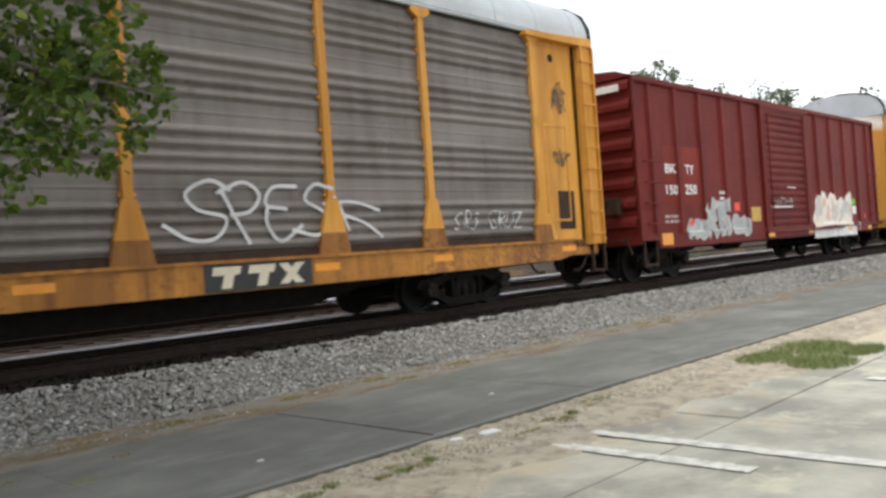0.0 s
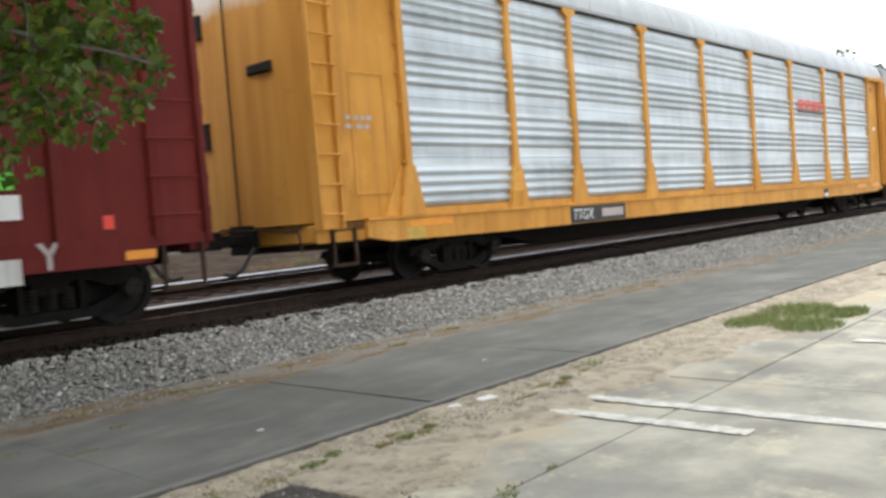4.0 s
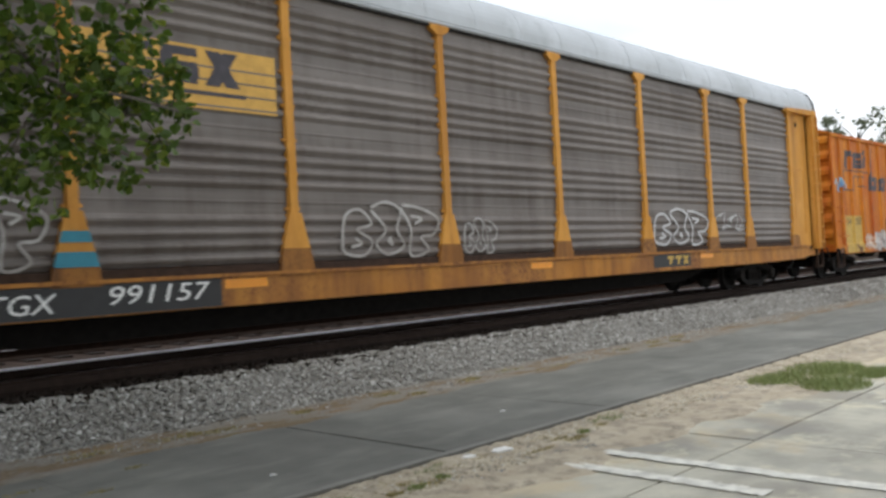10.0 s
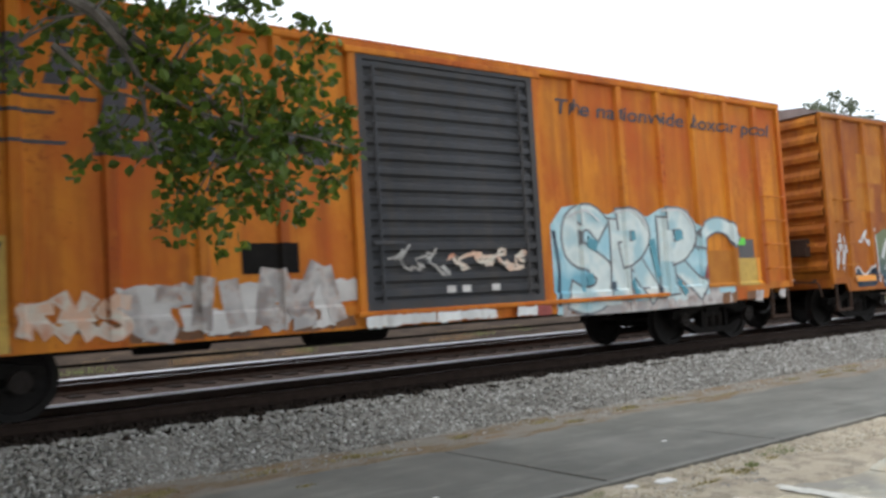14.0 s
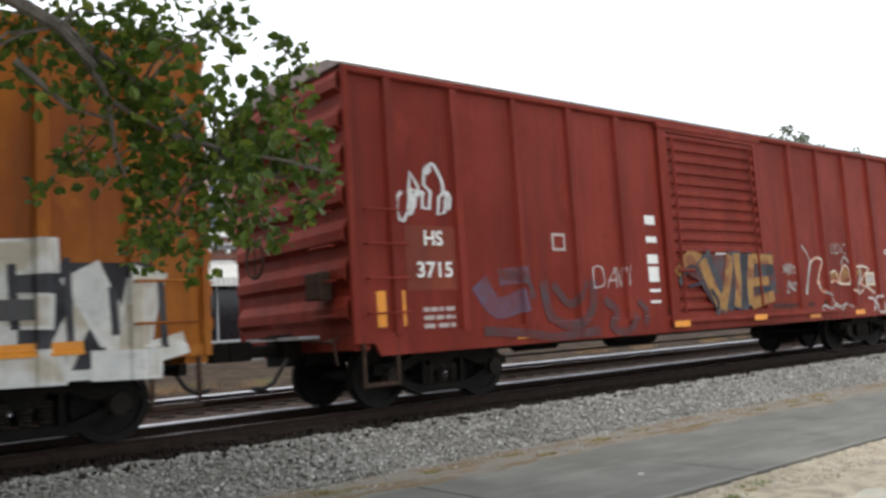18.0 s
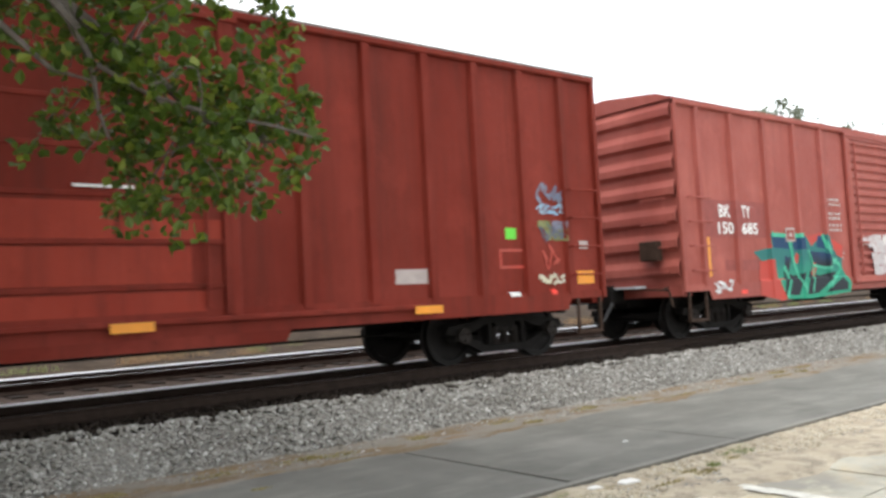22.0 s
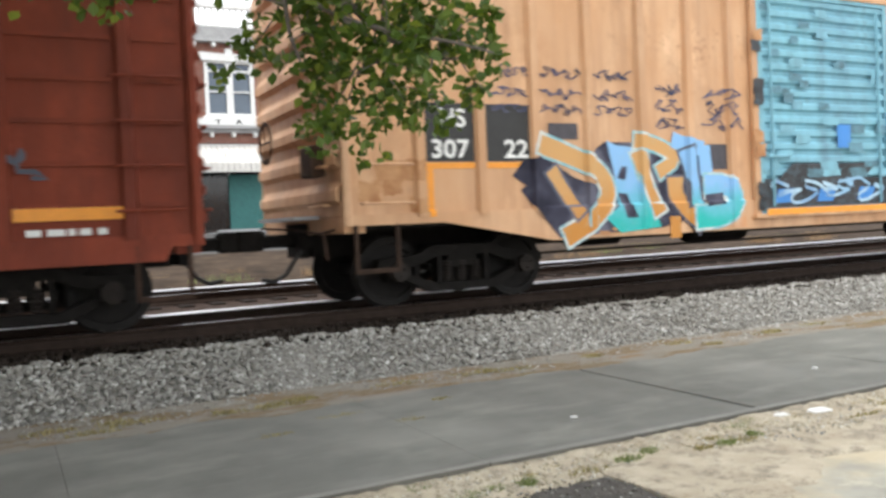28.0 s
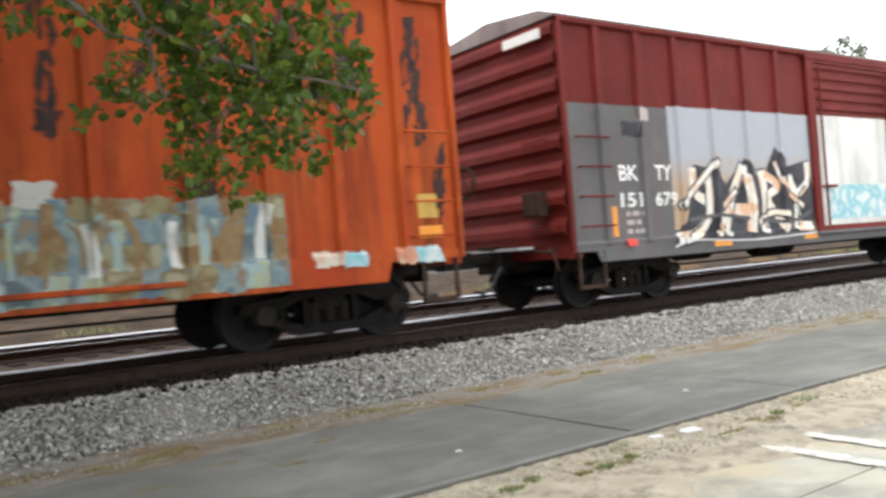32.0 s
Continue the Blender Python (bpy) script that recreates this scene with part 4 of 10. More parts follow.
def strokes(r, style):
    """The strokes of one wild letter in a unit box."""
    if style in LETTERS:
        return LETTERS[style]
    j = lambda k=0.1: r.uniform(-k, k)
    kind = r.choice("stem bow ess arch bowl cross".split()) if style != "bubble" else r.choice("bow arch ess bowl".split())
    if kind == "stem":
        return [[(0.25 + j(), 0), (0.3 + j(), 0.5), (0.2 + j(), 1)], [(0.1, 0.9 + j()), (0.5, 0.85 + j()), (0.95, 1.0 + j())], [(0.5 + j(), 0.8), (0.65, 0.4 + j()), (0.9, 0.05)]]
    if kind == "bow":
        return [[(0.2 + j(), 0.0), (0.15 + j(), 0.5), (0.25 + j(), 1)], [(0.1, 0.95), (0.6, 0.95 + j()), (0.92, 0.6 + j()), (0.7, 0.2 + j()), (0.1, 0.02)]]
    if kind == "ess":
        return [[(0.95, 0.85 + j()), (0.5, 1.0), (0.12, 0.75 + j()), (0.5, 0.5 + j()), (0.9, 0.25 + j()), (0.5, 0.0), (0.05, 0.15 + j())]]
    if kind == "arch":
        return [[(0.1 + j(), 0.0), (0.15, 0.6 + j()), (0.5, 1.0), (0.85, 0.6 + j()), (0.9 + j(), 0.0)], [(0.2, 0.4 + j()), (0.55, 0.35), (0.85, 0.42 + j())]]
    if kind == "bowl":
        return [[(0.08, 1.0), (0.15 + j(), 0.4), (0.45, 0.04), (0.8, 0.3 + j()), (0.95, 1.0 + j())], [(0.5, 0.9 + j()), (0.5 + j(), 0.5), (0.45, 0.15)]]
    return [[(0.05, 1.0 + j()), (0.45, 0.55), (0.95, 0.0)], [(0.95, 1.0 + j()), (0.5, 0.5 + j()), (0.05, 0.02)], [(0.1, 0.5 + j()), (0.5, 0.45), (0.95, 0.55 + j())]]


def piece(car, count, x0, x1, z0, z1, fills, edge, glow=None, posts=(), seed=1, width=0.2, flare=0.5, halo=0.035, style="wild", depth=-1.52, label="sprayed graffiti letter", lift=0.006, shine=None):
    """A graffiti piece: interlocking letters of broad sprayed strokes, each with its outline, over a common ground."""
    r = random.Random(seed)
    step = (x1 - x0) / count
    coats = []
    for i in range(count):
        a, c = x0 + step * (i - 0.12), x0 + step * (i + 1.12)
        b, d = z0 + r.uniform(0, 0.12) * (z1 - z0), z1 - r.uniform(0, 0.16) * (z1 - z0)
        m = width / 2 + halo
        for k, st in enumerate(strokes(r, style[i] if style.isupper() else style)):
            line = [np.array((a + m + (c - a - 2 * m) * u, b + m + (d - b - 2 * m) * v)) for u, v in smooth_line(st)]
            w = width * r.uniform(0.85, 1.15)
            if glow:
                coats.append((line, w, 3.2 * halo, glow, lift))
            coats.append((line, w, halo, edge, lift + 0.003 + 0.002 * i))
            coats.append((line, w, 0.0, fills[(i + (k > 0) * (len(fills) > 2)) % len(fills)], lift + 0.0045 + 0.002 * i))
            if shine:
                coats.append(([q + (-w * 0.22, w * 0.2) for q in line[1:-2]], 0.03, 0.0, shine, lift + 0.0075 + 0.002 * i))
    for line, w, grow, mat, up in coats:
        if mat is None:
            continue
        co, F = ribbon(line, w, flare, grow)
        co[:, 0], co[:, 1] = np.clip(co[:, 0], x0, x1), np.clip(co[:, 1], z0, z1)
        decal("graffiti", co, F, mat, car, depth, up, posts, label, rise=0.0002)


def blend_spray(name, top, bottom, z0, z1, worn=0.2, under=(0.3, 0.25, 0.2)):
    """Sprayed paint that runs from one tone at the foot to another at the head, between two heights on the car."""
    m, n, l, b = nodes_of(name)
    v = coords(n, l, shift=False)
    sep = n.new("ShaderNodeSeparateXYZ")
    l.new(v, sep.inputs[0])
    k = n.new("ShaderNodeMapRange")
    k.inputs["From Min"].default_value, k.inputs["From Max"].default_value = z0, z1
    l.new(sep.outputs["Z"], k.inputs["Value"])
    a = n.new("ShaderNodeMath")
    a.operation = "MULTIPLY_ADD"
    a.inputs[1].default_value = 0.7
    l.new(tex_noise(n, l, v, 2.4, 4, 0.6), a.inputs[0])
    l.new(k.outputs["Result"], a.inputs[2])
    c = mix(n, l, ramp(n, l, a.outputs[0], 0.45, 1.2), bottom, top)
    c = mix(n, l, ramp(n, l, tex_noise(n, l, v, 8, 6, 0.72), 0.54, 0.72, (0, 0, 0), (worn,) * 3), c, under)
    l.new(c, b.inputs["Base Color"])
    b.inputs["Roughness"].default_value, b.inputs["Specular IOR Level"].default_value = 0.65, 0.2
    return m


def art(car, x0, x1, z0, z1, items, posts=(), depth=-1.52, lift=0.006, label="sprayed graffiti", smooth=True):
    """A graffiti piece drawn shape by shape in its box: (material, 0, outline) is filled, a width below 0 draws the outline alone, (material, width, line) is a
    stroke, and a fourth entry gives the stroke an outline of that material."""
    put = lambda q: (x0 + (x1 - x0) * q[0], z0 + (z1 - z0) * q[1])
    up = lift
    for item in items:
        mat, width, pts = item[:3]
        pts = [put(q) for q in pts]
        if width < 0:
            co, F = ribbon([np.array(q) for q in pts + pts[:1]], -width, 0.0, 0.0)
            decal("graffiti", co, F, mat, car, depth, up, posts, label, rise=0.00004)
        elif width == 0:
            co = np.array(pts)
            decal("graffiti", co, [tuple(range(len(co)))], mat, car, depth, up, posts, label)
        else:
            line = [np.array(q) for q in smooth_line(pts, 4)] if smooth and len(pts) > 2 else [np.array(q) for q in pts]
            if len(item) > 3:
                co, F = ribbon(line, width, 0.15, 0.035)
                decal("graffiti", co, F, item[3], car, depth, up, posts, label, rise=0.0001)
                up += 0.0006
            co, F = ribbon(line, width, 0.15, 0.0)
            decal("graffiti", co, F, mat, car, depth, up, posts, label, rise=0.0001)
        up += 0.0009


def patched(car, x0, x1, z0, z1, mats, cols, rows, seed, posts=(), depth=-1.52, fill=0.8, lift=0.005, label="blurred patchwork of sprayed colours"):
    """Uneven blocks of colour, side by side, as old overpainted lettering shows."""
    r = random.Random(seed)
    w, h = (x1 - x0) / cols, (z1 - z0) / rows
    for i in range(cols):
        for j in range(rows):
            if r.random() > fill:
                continue
            a, c = x0 + w * (i + r.uniform(-0.1, 0.2)), x0 + w * (i + 1 + r.uniform(-0.1, 0.3))
            b, d = z0 + h * (j + r.uniform(-0.1, 0.25)), z0 + h * (j + 1 + r.uniform(-0.1, 0.3))
            a, c, b, d = max(a, x0), min(c, x1), max(b, z0), min(d, z1)
            e, q = r.uniform(-0.15, 0.15) * w, min(w, h)
            co = np.array(blotch([(a, b), (c, b), (c + e, d), (a + e, d)], seed * 97 + i * 13 + j, 0.1 * q, 0.22 * q))
            decal("graffiti", co, [tuple(range(len(co)))], r.choice(mats), car, depth, lift + 0.0012 * ((i * 3 + j * 2) % 5), posts, label)


def tiny_text(car, x0, x1, z0, z1, rows, material, seed=0, depth=-1.52):
    """Lines of small stencilling that cannot be read: short bars."""
    r = random.Random(seed)
    h = (z1 - z0) / rows
    for i in range(rows):
        x = x0
        while x < x1 - 0.03:
            e = min(x1, x + r.uniform(0.06, 0.2))
            y, zc = depth - 0.006, z1 - (i + 0.5) * h
            part("stencilled_bar", Shape().add([(x, y, zc - h * 0.26), (e, y, zc - h * 0.26), (e, y, zc + h * 0.26), (x, y, zc + h * 0.26)], [(0, 1, 2, 3)]), material, car)
            x = e + r.uniform(0.02, 0.07)


def wheel_mesh(r):
    s = Shape()
    for side in (-1, 1):
        y = side * 0.7525
        prof = [(0.09, y - 0.07), (r * 0.42, y - 0.05), (r * 0.78, y - 0.03), (r * 0.8, y - 0.065), (r, y - 0.068), (r + 0.0, y + 0.03),
                (r + 0.026, y + 0.045), (r + 0.024, y + 0.066), (r * 0.82, y + 0.066), (r * 0.78, y + 0.03), (r * 0.42, y + 0.03), (0.09, y + 0.05)]
        if side > 0:
            prof = [(q, 2 * y - t) for q, t in prof]
        s.lathe(prof, 28)
    s.tube((0, -1.05, 0), (0, 1.05, 0), 0.075, 10)
    for side in (-1, 1):
        for k in range(3):
            a = k * 2.094
            s.box(0.05 + 0 * a, 0.09, side * 1.05 - 0.012, side * 1.05 + 0.012, -0.02 + 0.02 * k, 0.0 + 0.02 * k)
    me = s.mesh("wheelset")
    me.materials.append(WHEEL)
    return me


WHEEL_BIG, WHEEL_SMALL = wheel_mesh(0.42), wheel_mesh(0.36)


def truck_meshes(r):
    h = 0.885
    a = Shape()
    a.prism([(-1.16, r + 0.04), (-1.12, r + 0.15), (-0.6, r + 0.2), (-0.42, r + 0.29), (0.42, r + 0.29), (0.6, r + 0.2), (1.12, r + 0.15), (1.16, r + 0.04),
             (1.1, r + 0.02), (0.62, r + 0.06), (0.36, r + 0.16), (-0.36, r + 0.16), (-0.62, r + 0.06), (-1.1, r + 0.02)], -0.09, 0.09)
    a.prism([(-1.1, r + 0.04), (-0.95, r + 0.04), (-0.4, r - 0.16), (0.4, r - 0.16), (0.95, r + 0.04), (1.1, r + 0.04), (0.46, r - 0.27), (-0.46, r - 0.27)], -0.08, 0.08)
    for x in (-0.36, 0.3):
        a.box(x, x + 0.06, -0.08, 0.08, r - 0.18, r + 0.2)
    for x in (-h, h):
        a.box(x - 0.14, x + 0.14, -0.1, 0.1, r - 0.11, r + 0.1, 0.03)
    side = a.mesh("side_frame")
    side.materials.append(STEEL_DARK)
    coil = [(0.0, -0.16)]
    for k in range(6):
        coil += [(0.05, -0.15 + 0.04 * k), (0.075, -0.135 + 0.04 * k), (0.075, -0.12 + 0.04 * k)]
    spring = Shape().lathe(coil + [(0.0, 0.1)], 10, "z").mesh("spring")
    spring.materials.append(TRUCK_STEEL)
    c = Shape().prism([(-1.05, r + 0.02), (1.05, r + 0.02), (1.05, r + 0.2), (0.4, r + 0.3), (-0.4, r + 0.3), (-1.05, r + 0.2)], -0.2, 0.2, "x")
    for x in (-0.4, 0.34):
        c.box(x, x + 0.06, -0.9, 0.9, r - 0.02, r + 0.06)
    bolster = c.mesh("bolster")
    bolster.materials.append(STEEL_DARK)
    cap = Shape().tube((0, -0.06, 0), (0, 0.06, 0), 0.115, 12)
    for k in range(3):
        t = k * 2.094 + 0.5
        cap.tube((0.06 * math.cos(t), -0.085, 0.06 * math.sin(t)), (0.06 * math.cos(t), -0.06, 0.06 * math.sin(t)), 0.018, 6)
    cp = cap.mesh("bearing_cap")
    cp.materials.append(TRUCK_STEEL)
    return side, spring, bolster, cp


TRUCK_BIG, TRUCK_SMALL = truck_meshes(0.42), truck_meshes(0.36)


def truck(car, x, small=False):
    r = 0.36 if small else 0.42
    side, spring, bolster, cap = TRUCK_SMALL if small else TRUCK_BIG
    t = part("truck", bolster, STEEL_DARK, car, "grimy cast steel bogie", at=pose(x, 0, 0))
    for y, turn in ((-1.0, 0), (1.0, 180)):
        part("side_frame", side, STEEL_DARK, t, at=pose(0, y, 0, 0, 0, turn))
        for x in (-0.2, 0.0, 0.2):
            part("spring", spring, TRUCK_STEEL, t, at=pose(x, y, r))
        for d in (-0.885, 0.885):
            part("bearing_cap", cap, TRUCK_STEEL, t, at=pose(d, y * 1.11, r, 0, 0, turn))
    for d in (-0.885, 0.885):
        w = part("wheelset", WHEEL_SMALL if small else WHEEL_BIG, WHEEL, t, "dark steel wheels on an axle", at=pose(d, 0, r), smooth=False)
        WHEELS.append((w, d, r))


COUPLER = Shape()
COUPLER.box(-0.55, 0.0, -0.08, 0.08, 0.76, 0.92, 0.03).box(-0.62, -0.5, -0.14, 0.13, 0.73, 0.98, 0.04)
COUPLER.prism([(-0.62, -0.14), (-0.8, -0.12), (-0.84, -0.02), (-0.74, 0.0), (-0.72, 0.1), (-0.62, 0.13)], 0.73, 0.98, "z")
COUPLER.box(0.0, 0.5, -0.22, 0.22, 0.7, 1.0, 0.04).box(-0.1, 0.0, -0.28, 0.28, 0.62, 1.04)
COUPLER = COUPLER.mesh("coupler")
COUPLER.materials.append(STEEL_DARK)
HOSE = Shape()
hp = [(0, 0, 0), (-0.1, 0, -0.12), (-0.2, 0.02, -0.28), (-0.34, 0.04, -0.36), (-0.5, 0.04, -0.33)]
for p, q in zip(hp, hp[1:]):
    HOSE.tube(p, q, 0.028, 8)
HOSE = HOSE.mesh("air_hose")
HOSE.materials.append(BLACK_PAINT)
RUNG = Shape()
RUNG.tube((0, 0, 0), (0.46, 0, 0), 0.014, 6).tube((0, 0, 0), (0, 0.07, 0), 0.014, 6).tube((0.46, 0, 0), (0.46, 0.07, 0), 0.014, 6)
RUNG_MESH = {}


def rung(car, x, y, z, material, w=0.46, turn=0):
    key = (material.name, round(w, 2))
    if key not in RUNG_MESH:
        s = Shape().tube((0, 0, 0), (w, 0, 0), 0.016, 6).tube((0, 0, 0), (0, 0.07, 0), 0.016, 6).tube((w, 0, 0), (w, 0.07, 0), 0.016, 6)
        RUNG_MESH[key] = s.mesh("rung")
        RUNG_MESH[key].materials.append(material)
    part("rung", RUNG_MESH[key], material, car, at=pose(x, y, z, 0, 0, turn))


LEVER = Shape().tube((-0.16, -1.42, 0.62), (-0.16, -1.34, 0.9), 0.016, 6).tube((-0.16, -1.34, 0.9), (-0.16, -0.3, 0.97), 0.016, 6).tube((-0.16, -0.3, 0.97), (-0.5, -0.05, 1.0), 0.016, 6)
LEVER = LEVER.tube((-0.16, -1.2, 0.91), (0.02, -1.2, 0.95), 0.02, 6).mesh("uncoupling_lever")
LEVER.materials.append(STEEL_BROWN)
GAPS = [1.6, 1.5, 1.6, 1.8, 1.2, 1.4, 1.8, 2.05, 2.2, 1.5, 1.5, 1.8, 1.9, 1.6]
GEARED = []


def ends_gear(car, length):
    k = len(GEARED)
    GEARED.append(car)
    for x, turn in ((0.77 - GAPS[k] / 2, 0), (length - 0.77 + GAPS[k + 1] / 2, 180)):
        c = part("coupler", COUPLER, STEEL_DARK, car, "dark steel coupler", at=pose(x, 0, 0, 0, 0, turn))
        part("uncoupling_lever", LEVER, STEEL_BROWN, car, "thin rusty uncoupling rod", at=pose(0 if turn == 0 else length, 0, 0, 0, 0, turn))
        part("air_hose", HOSE, BLACK_PAINT, car, at=pose(x + (-0.1 if turn == 0 else 0.1), -0.3 if turn == 0 else 0.3, 0.72, 0, 0, turn))


P5 = (0.68, 1.78, 2.92, 4.08, 5.2)
P6 = (0.78, 1.66, 2.54, 3.42, 4.36, 5.32)
P7 = (0.96, 1.77, 2.55, 3.37, 4.24, 5.07, 5.85)


def boxcar(label, left, length, body, posts=P5, end_ribs=8, door="ribs", door_mat=None, door_x=(6.3, 9.3), sill_step=0.75, sill_z=0.7,
           eave=4.25, post_mat=None, roof_mat=None, waffle=False, end_mat=None, low_z=0.98, low_mat=None, plate=False, slope=0.08):
    car = thing("boxcar", label, "boxcar", "freight cars of the train")
    CARS.append((car, left))
    LOW[car.name] = low_z
    post_mat, end_mat = post_mat or body, end_mat or body
    # sides
    for y in (-1.52, 1.49):
        for x0, x1 in ((0.04, door_x[0]), (door_x[1], length - 0.04)):
            part("side_sheet", Shape().box(x0, x1, y, y + 0.03, low_z - 0.06, eave - 0.05), body, car)
    # side sill with its step over the trucks
    e = sill_step
    for y in (-1.56, 1.53):
        part("side_sill", Shape().prism([(0.02, low_z), (0.02, low_z - 0.12), (e, low_z - 0.12), (e + slope, sill_z), (length - e - slope, sill_z), (length - e, low_z - 0.12),
                                         (length - 0.02, low_z - 0.12), (length - 0.02, low_z)], y, y + 0.03), low_mat or body, car)
        part("eave_rail", Shape().box(0, length, y - 0.03, y + 0.05, eave - 0.09, eave, 0.02), body, car)
    # hat-section posts
    spans = []
    width = 0.052
    pm = Shape().prism([(-width - 0.03, 0.0), (-width, -0.065), (width, -0.065), (width + 0.03, 0.0)], low_z - 0.04, eave - 0.09, "z").mesh("side_post")
    pm.materials.append(post_mat)
    xs = list(posts) + [length - x for x in reversed(posts)]
    for x in xs:
        part("side_post", pm, post_mat, car, at=pose(x, -1.518, 0))
        part("side_post", pm, post_mat, car, at=pose(x, 1.518, 0, 0, 0, 180))
        spans.append((x - width, x + width, -1.583))
    for x in (0.0, length - 0.09):
        for y in (-1.585, 1.505):
            part("corner_post", Shape().box(x, x + 0.09, y, y + 0.08, low_z - 0.12, eave - 0.02, 0.015), body, car)
    if waffle:
        for z in [low_z + 0.28 + 0.4 * i for i in range(8)]:
            for a, c in zip([0.09] + xs, xs + [length - 0.09]):
                if c - a < 1.6:
                    part("side_rib", Shape().box(a + 0.1, c - 0.1, -1.545, -1.515, z, z + 0.045), body, car)
    # corrugated ends
    for x, sgn in ((0.02, -1), (length - 0.02, 1)):
        line, n = [], end_ribs
        z0, z1 = low_z, eave - 0.02
        for i in range(n):
            b = z0 + (z1 - z0) * i / n
            h = (z1 - z0) / n
            line += [(x, b), (x, b + h * 0.3), (x + sgn * 0.075, b + h * 0.45), (x + sgn * 0.075, b + h * 0.72), (x + sgn * 0.01, b + h * 0.95)]
        line.append((x, z1))
        part("end_wall", Shape().sheet(line, -1.5, 1.5, -sgn * 0.03, "y"), end_mat, car)
        part("end_sill", Shape().box(min(x, x - sgn * 0.25), max(x, x - sgn * 0.25), -1.5, 1.5, low_z - 0.2, low_z, 0.02), body, car)
    # roof with cross ribs
    rs = Shape().prism([(-1.58, eave), (-1.58, eave + 0.03), (-1.2, eave + 0.14), (0, eave + 0.27), (1.2, eave + 0.14), (1.58, eave + 0.03), (1.58, eave)], -0.03, length + 0.03, "x")
    roof = part("roof", rs, roof_mat or body, car)
    seam = Shape().prism([(-1.55, eave + 0.03), (-1.2, eave + 0.17), (0, eave + 0.3), (1.2, eave + 0.17), (1.55, eave + 0.03), (1.2, eave + 0.12), (0, eave + 0.25), (-1.2, eave + 0.12)], 0, 0.06, "x").mesh("roof_rib")
    seam.materials.append(roof_mat or body)
    for i in range(15):
        part("roof_rib", seam, roof_mat or body, roof, at=pose(0.03 + (length - 0.12) * i / 14, 0, 0))
    # doors
    dm = door_mat or body
    for y, turn in ((-1.0, 1), (1.0, -1)):
        d = Shape()
        a, c = door_x[0] + 0.05, door_x[1] - 0.05
        if door == "ribs":
            line = []
            n = 16
            for i in range(n):
                z = 0.98 + (eave - 0.2 - 0.98) * i / n
                h = (eave - 0.2 - 0.98) / n
                line += [(y * 1.54, z), (y * 1.54, z + h * 0.3), (y * 1.585, z + h * 0.45), (y * 1.585, z + h * 0.8)]
            line.append((y * 1.54, eave - 0.2))
            d.sheet(line, a + 0.1, c - 0.1, -y * 0.03)
            bits = [("door_edge", Shape().box(x, x + 0.1, min(y * 1.53, y * 1.6), max(y * 1.53, y * 1.6), 1.0, eave - 0.22)) for x in (a, c - 0.1)]
            bits += [("door_rail", Shape().box(a, c, min(y * 1.53, y * 1.6), max(y * 1.53, y * 1.6), z, z + 0.1)) for z in (0.9, eave - 0.22)]
        else:
            d.box(a, c, min(y * 1.53, y * 1.555), max(y * 1.53, y * 1.555), 0.92, eave - 0.15)
            bits = [("door_rib", Shape().box(a + 0.08, c - 0.08, min(y * 1.55, y * 1.572), max(y * 1.55, y * 1.572), 1.2 + 0.48 * i, 1.26 + 0.48 * i, 0.01)) for i in range(6)]
            bits += [("door_edge", Shape().box(x, x + 0.08, min(y * 1.53, y * 1.6), max(y * 1.53, y * 1.6), 0.92, eave - 0.15)) for x in (a, c - 0.08)]
        dr = part("door", d, dm, car)
        for bit, shape in bits:
            part(bit, shape, dm, dr)
        if y < 0:
            for x in (a + 0.22, c - 0.3):
                part("lock_bar", Shape().tube((x, -1.63, 1.0), (x, -1.63, eave - 0.3), 0.02, 8), dm, dr)
            part("lock_handle", Shape().box(a + 0.1, a + 0.55, -1.66, -1.62, 1.7, 1.75, 0.01), dm, dr)
    for y in (-1.64, 1.54):
        part("door_track", Shape().box(door_x[0] - 0.1, door_x[1] + 2.6, y, y + 0.1, 0.84, 0.9, 0.01), low_mat or body, car)
        part("door_hood", Shape().box(door_x[0] - 0.1, door_x[1] + 0.1, y + 0.02, y + 0.1, eave - 0.16, eave - 0.08, 0.01), body, car)
        for x in door_x:
            part("door_post", Shape().box(x - 0.06, x + 0.06, y + 0.04, y + 0.11, 0.9, eave - 0.1, 0.015), post_mat, car)
    # underframe
    part("center_sill", Shape().box(0.1, length - 0.1, -0.22, 0.22, 0.62, 0.98), STEEL_DARK, car)
    uf = Shape()
    for i in range(9):
        x = 2.6 + (length - 5.2) * i / 8
        uf.box(x, x + 0.12, -1.45, 1.45, 0.74, 0.94)
    part("cross_bearers", uf, STEEL_DARK, car)
    part("floor_boards", Shape().box(0.1, length - 0.1, -1.48, 1.48, 0.94, 1.0), STEEL_DARK, car)
    part("brake_cylinder", Shape().tube((4.0, -0.1, 0.7), (4.9, -0.1, 0.7), 0.15, 12), STEEL_DARK, car)
    part("air_reservoir", Shape().tube((6.2, -0.2, 0.68), (7.4, -0.2, 0.68), 0.17, 12), STEEL_DARK, car)
    part("brake_rod", Shape().tube((2.2, -0.35, 0.5), (length - 2.2, -0.35, 0.5), 0.02, 6), STEEL_DARK, car)
    # ladders, grab irons, steps
    for i in range(4):
        z = 1.22 + 0.43 * i
        rung(car, 0.2, -1.66, z, post_mat, 0.62)
        rung(car, length - 0.8, -1.66, z, post_mat, 0.62)
        rung(car, -0.14, -0.82, z, post_mat, 0.5, -90)
        rung(car, length + 0.14, -1.3, z, post_mat, 0.5, 90)
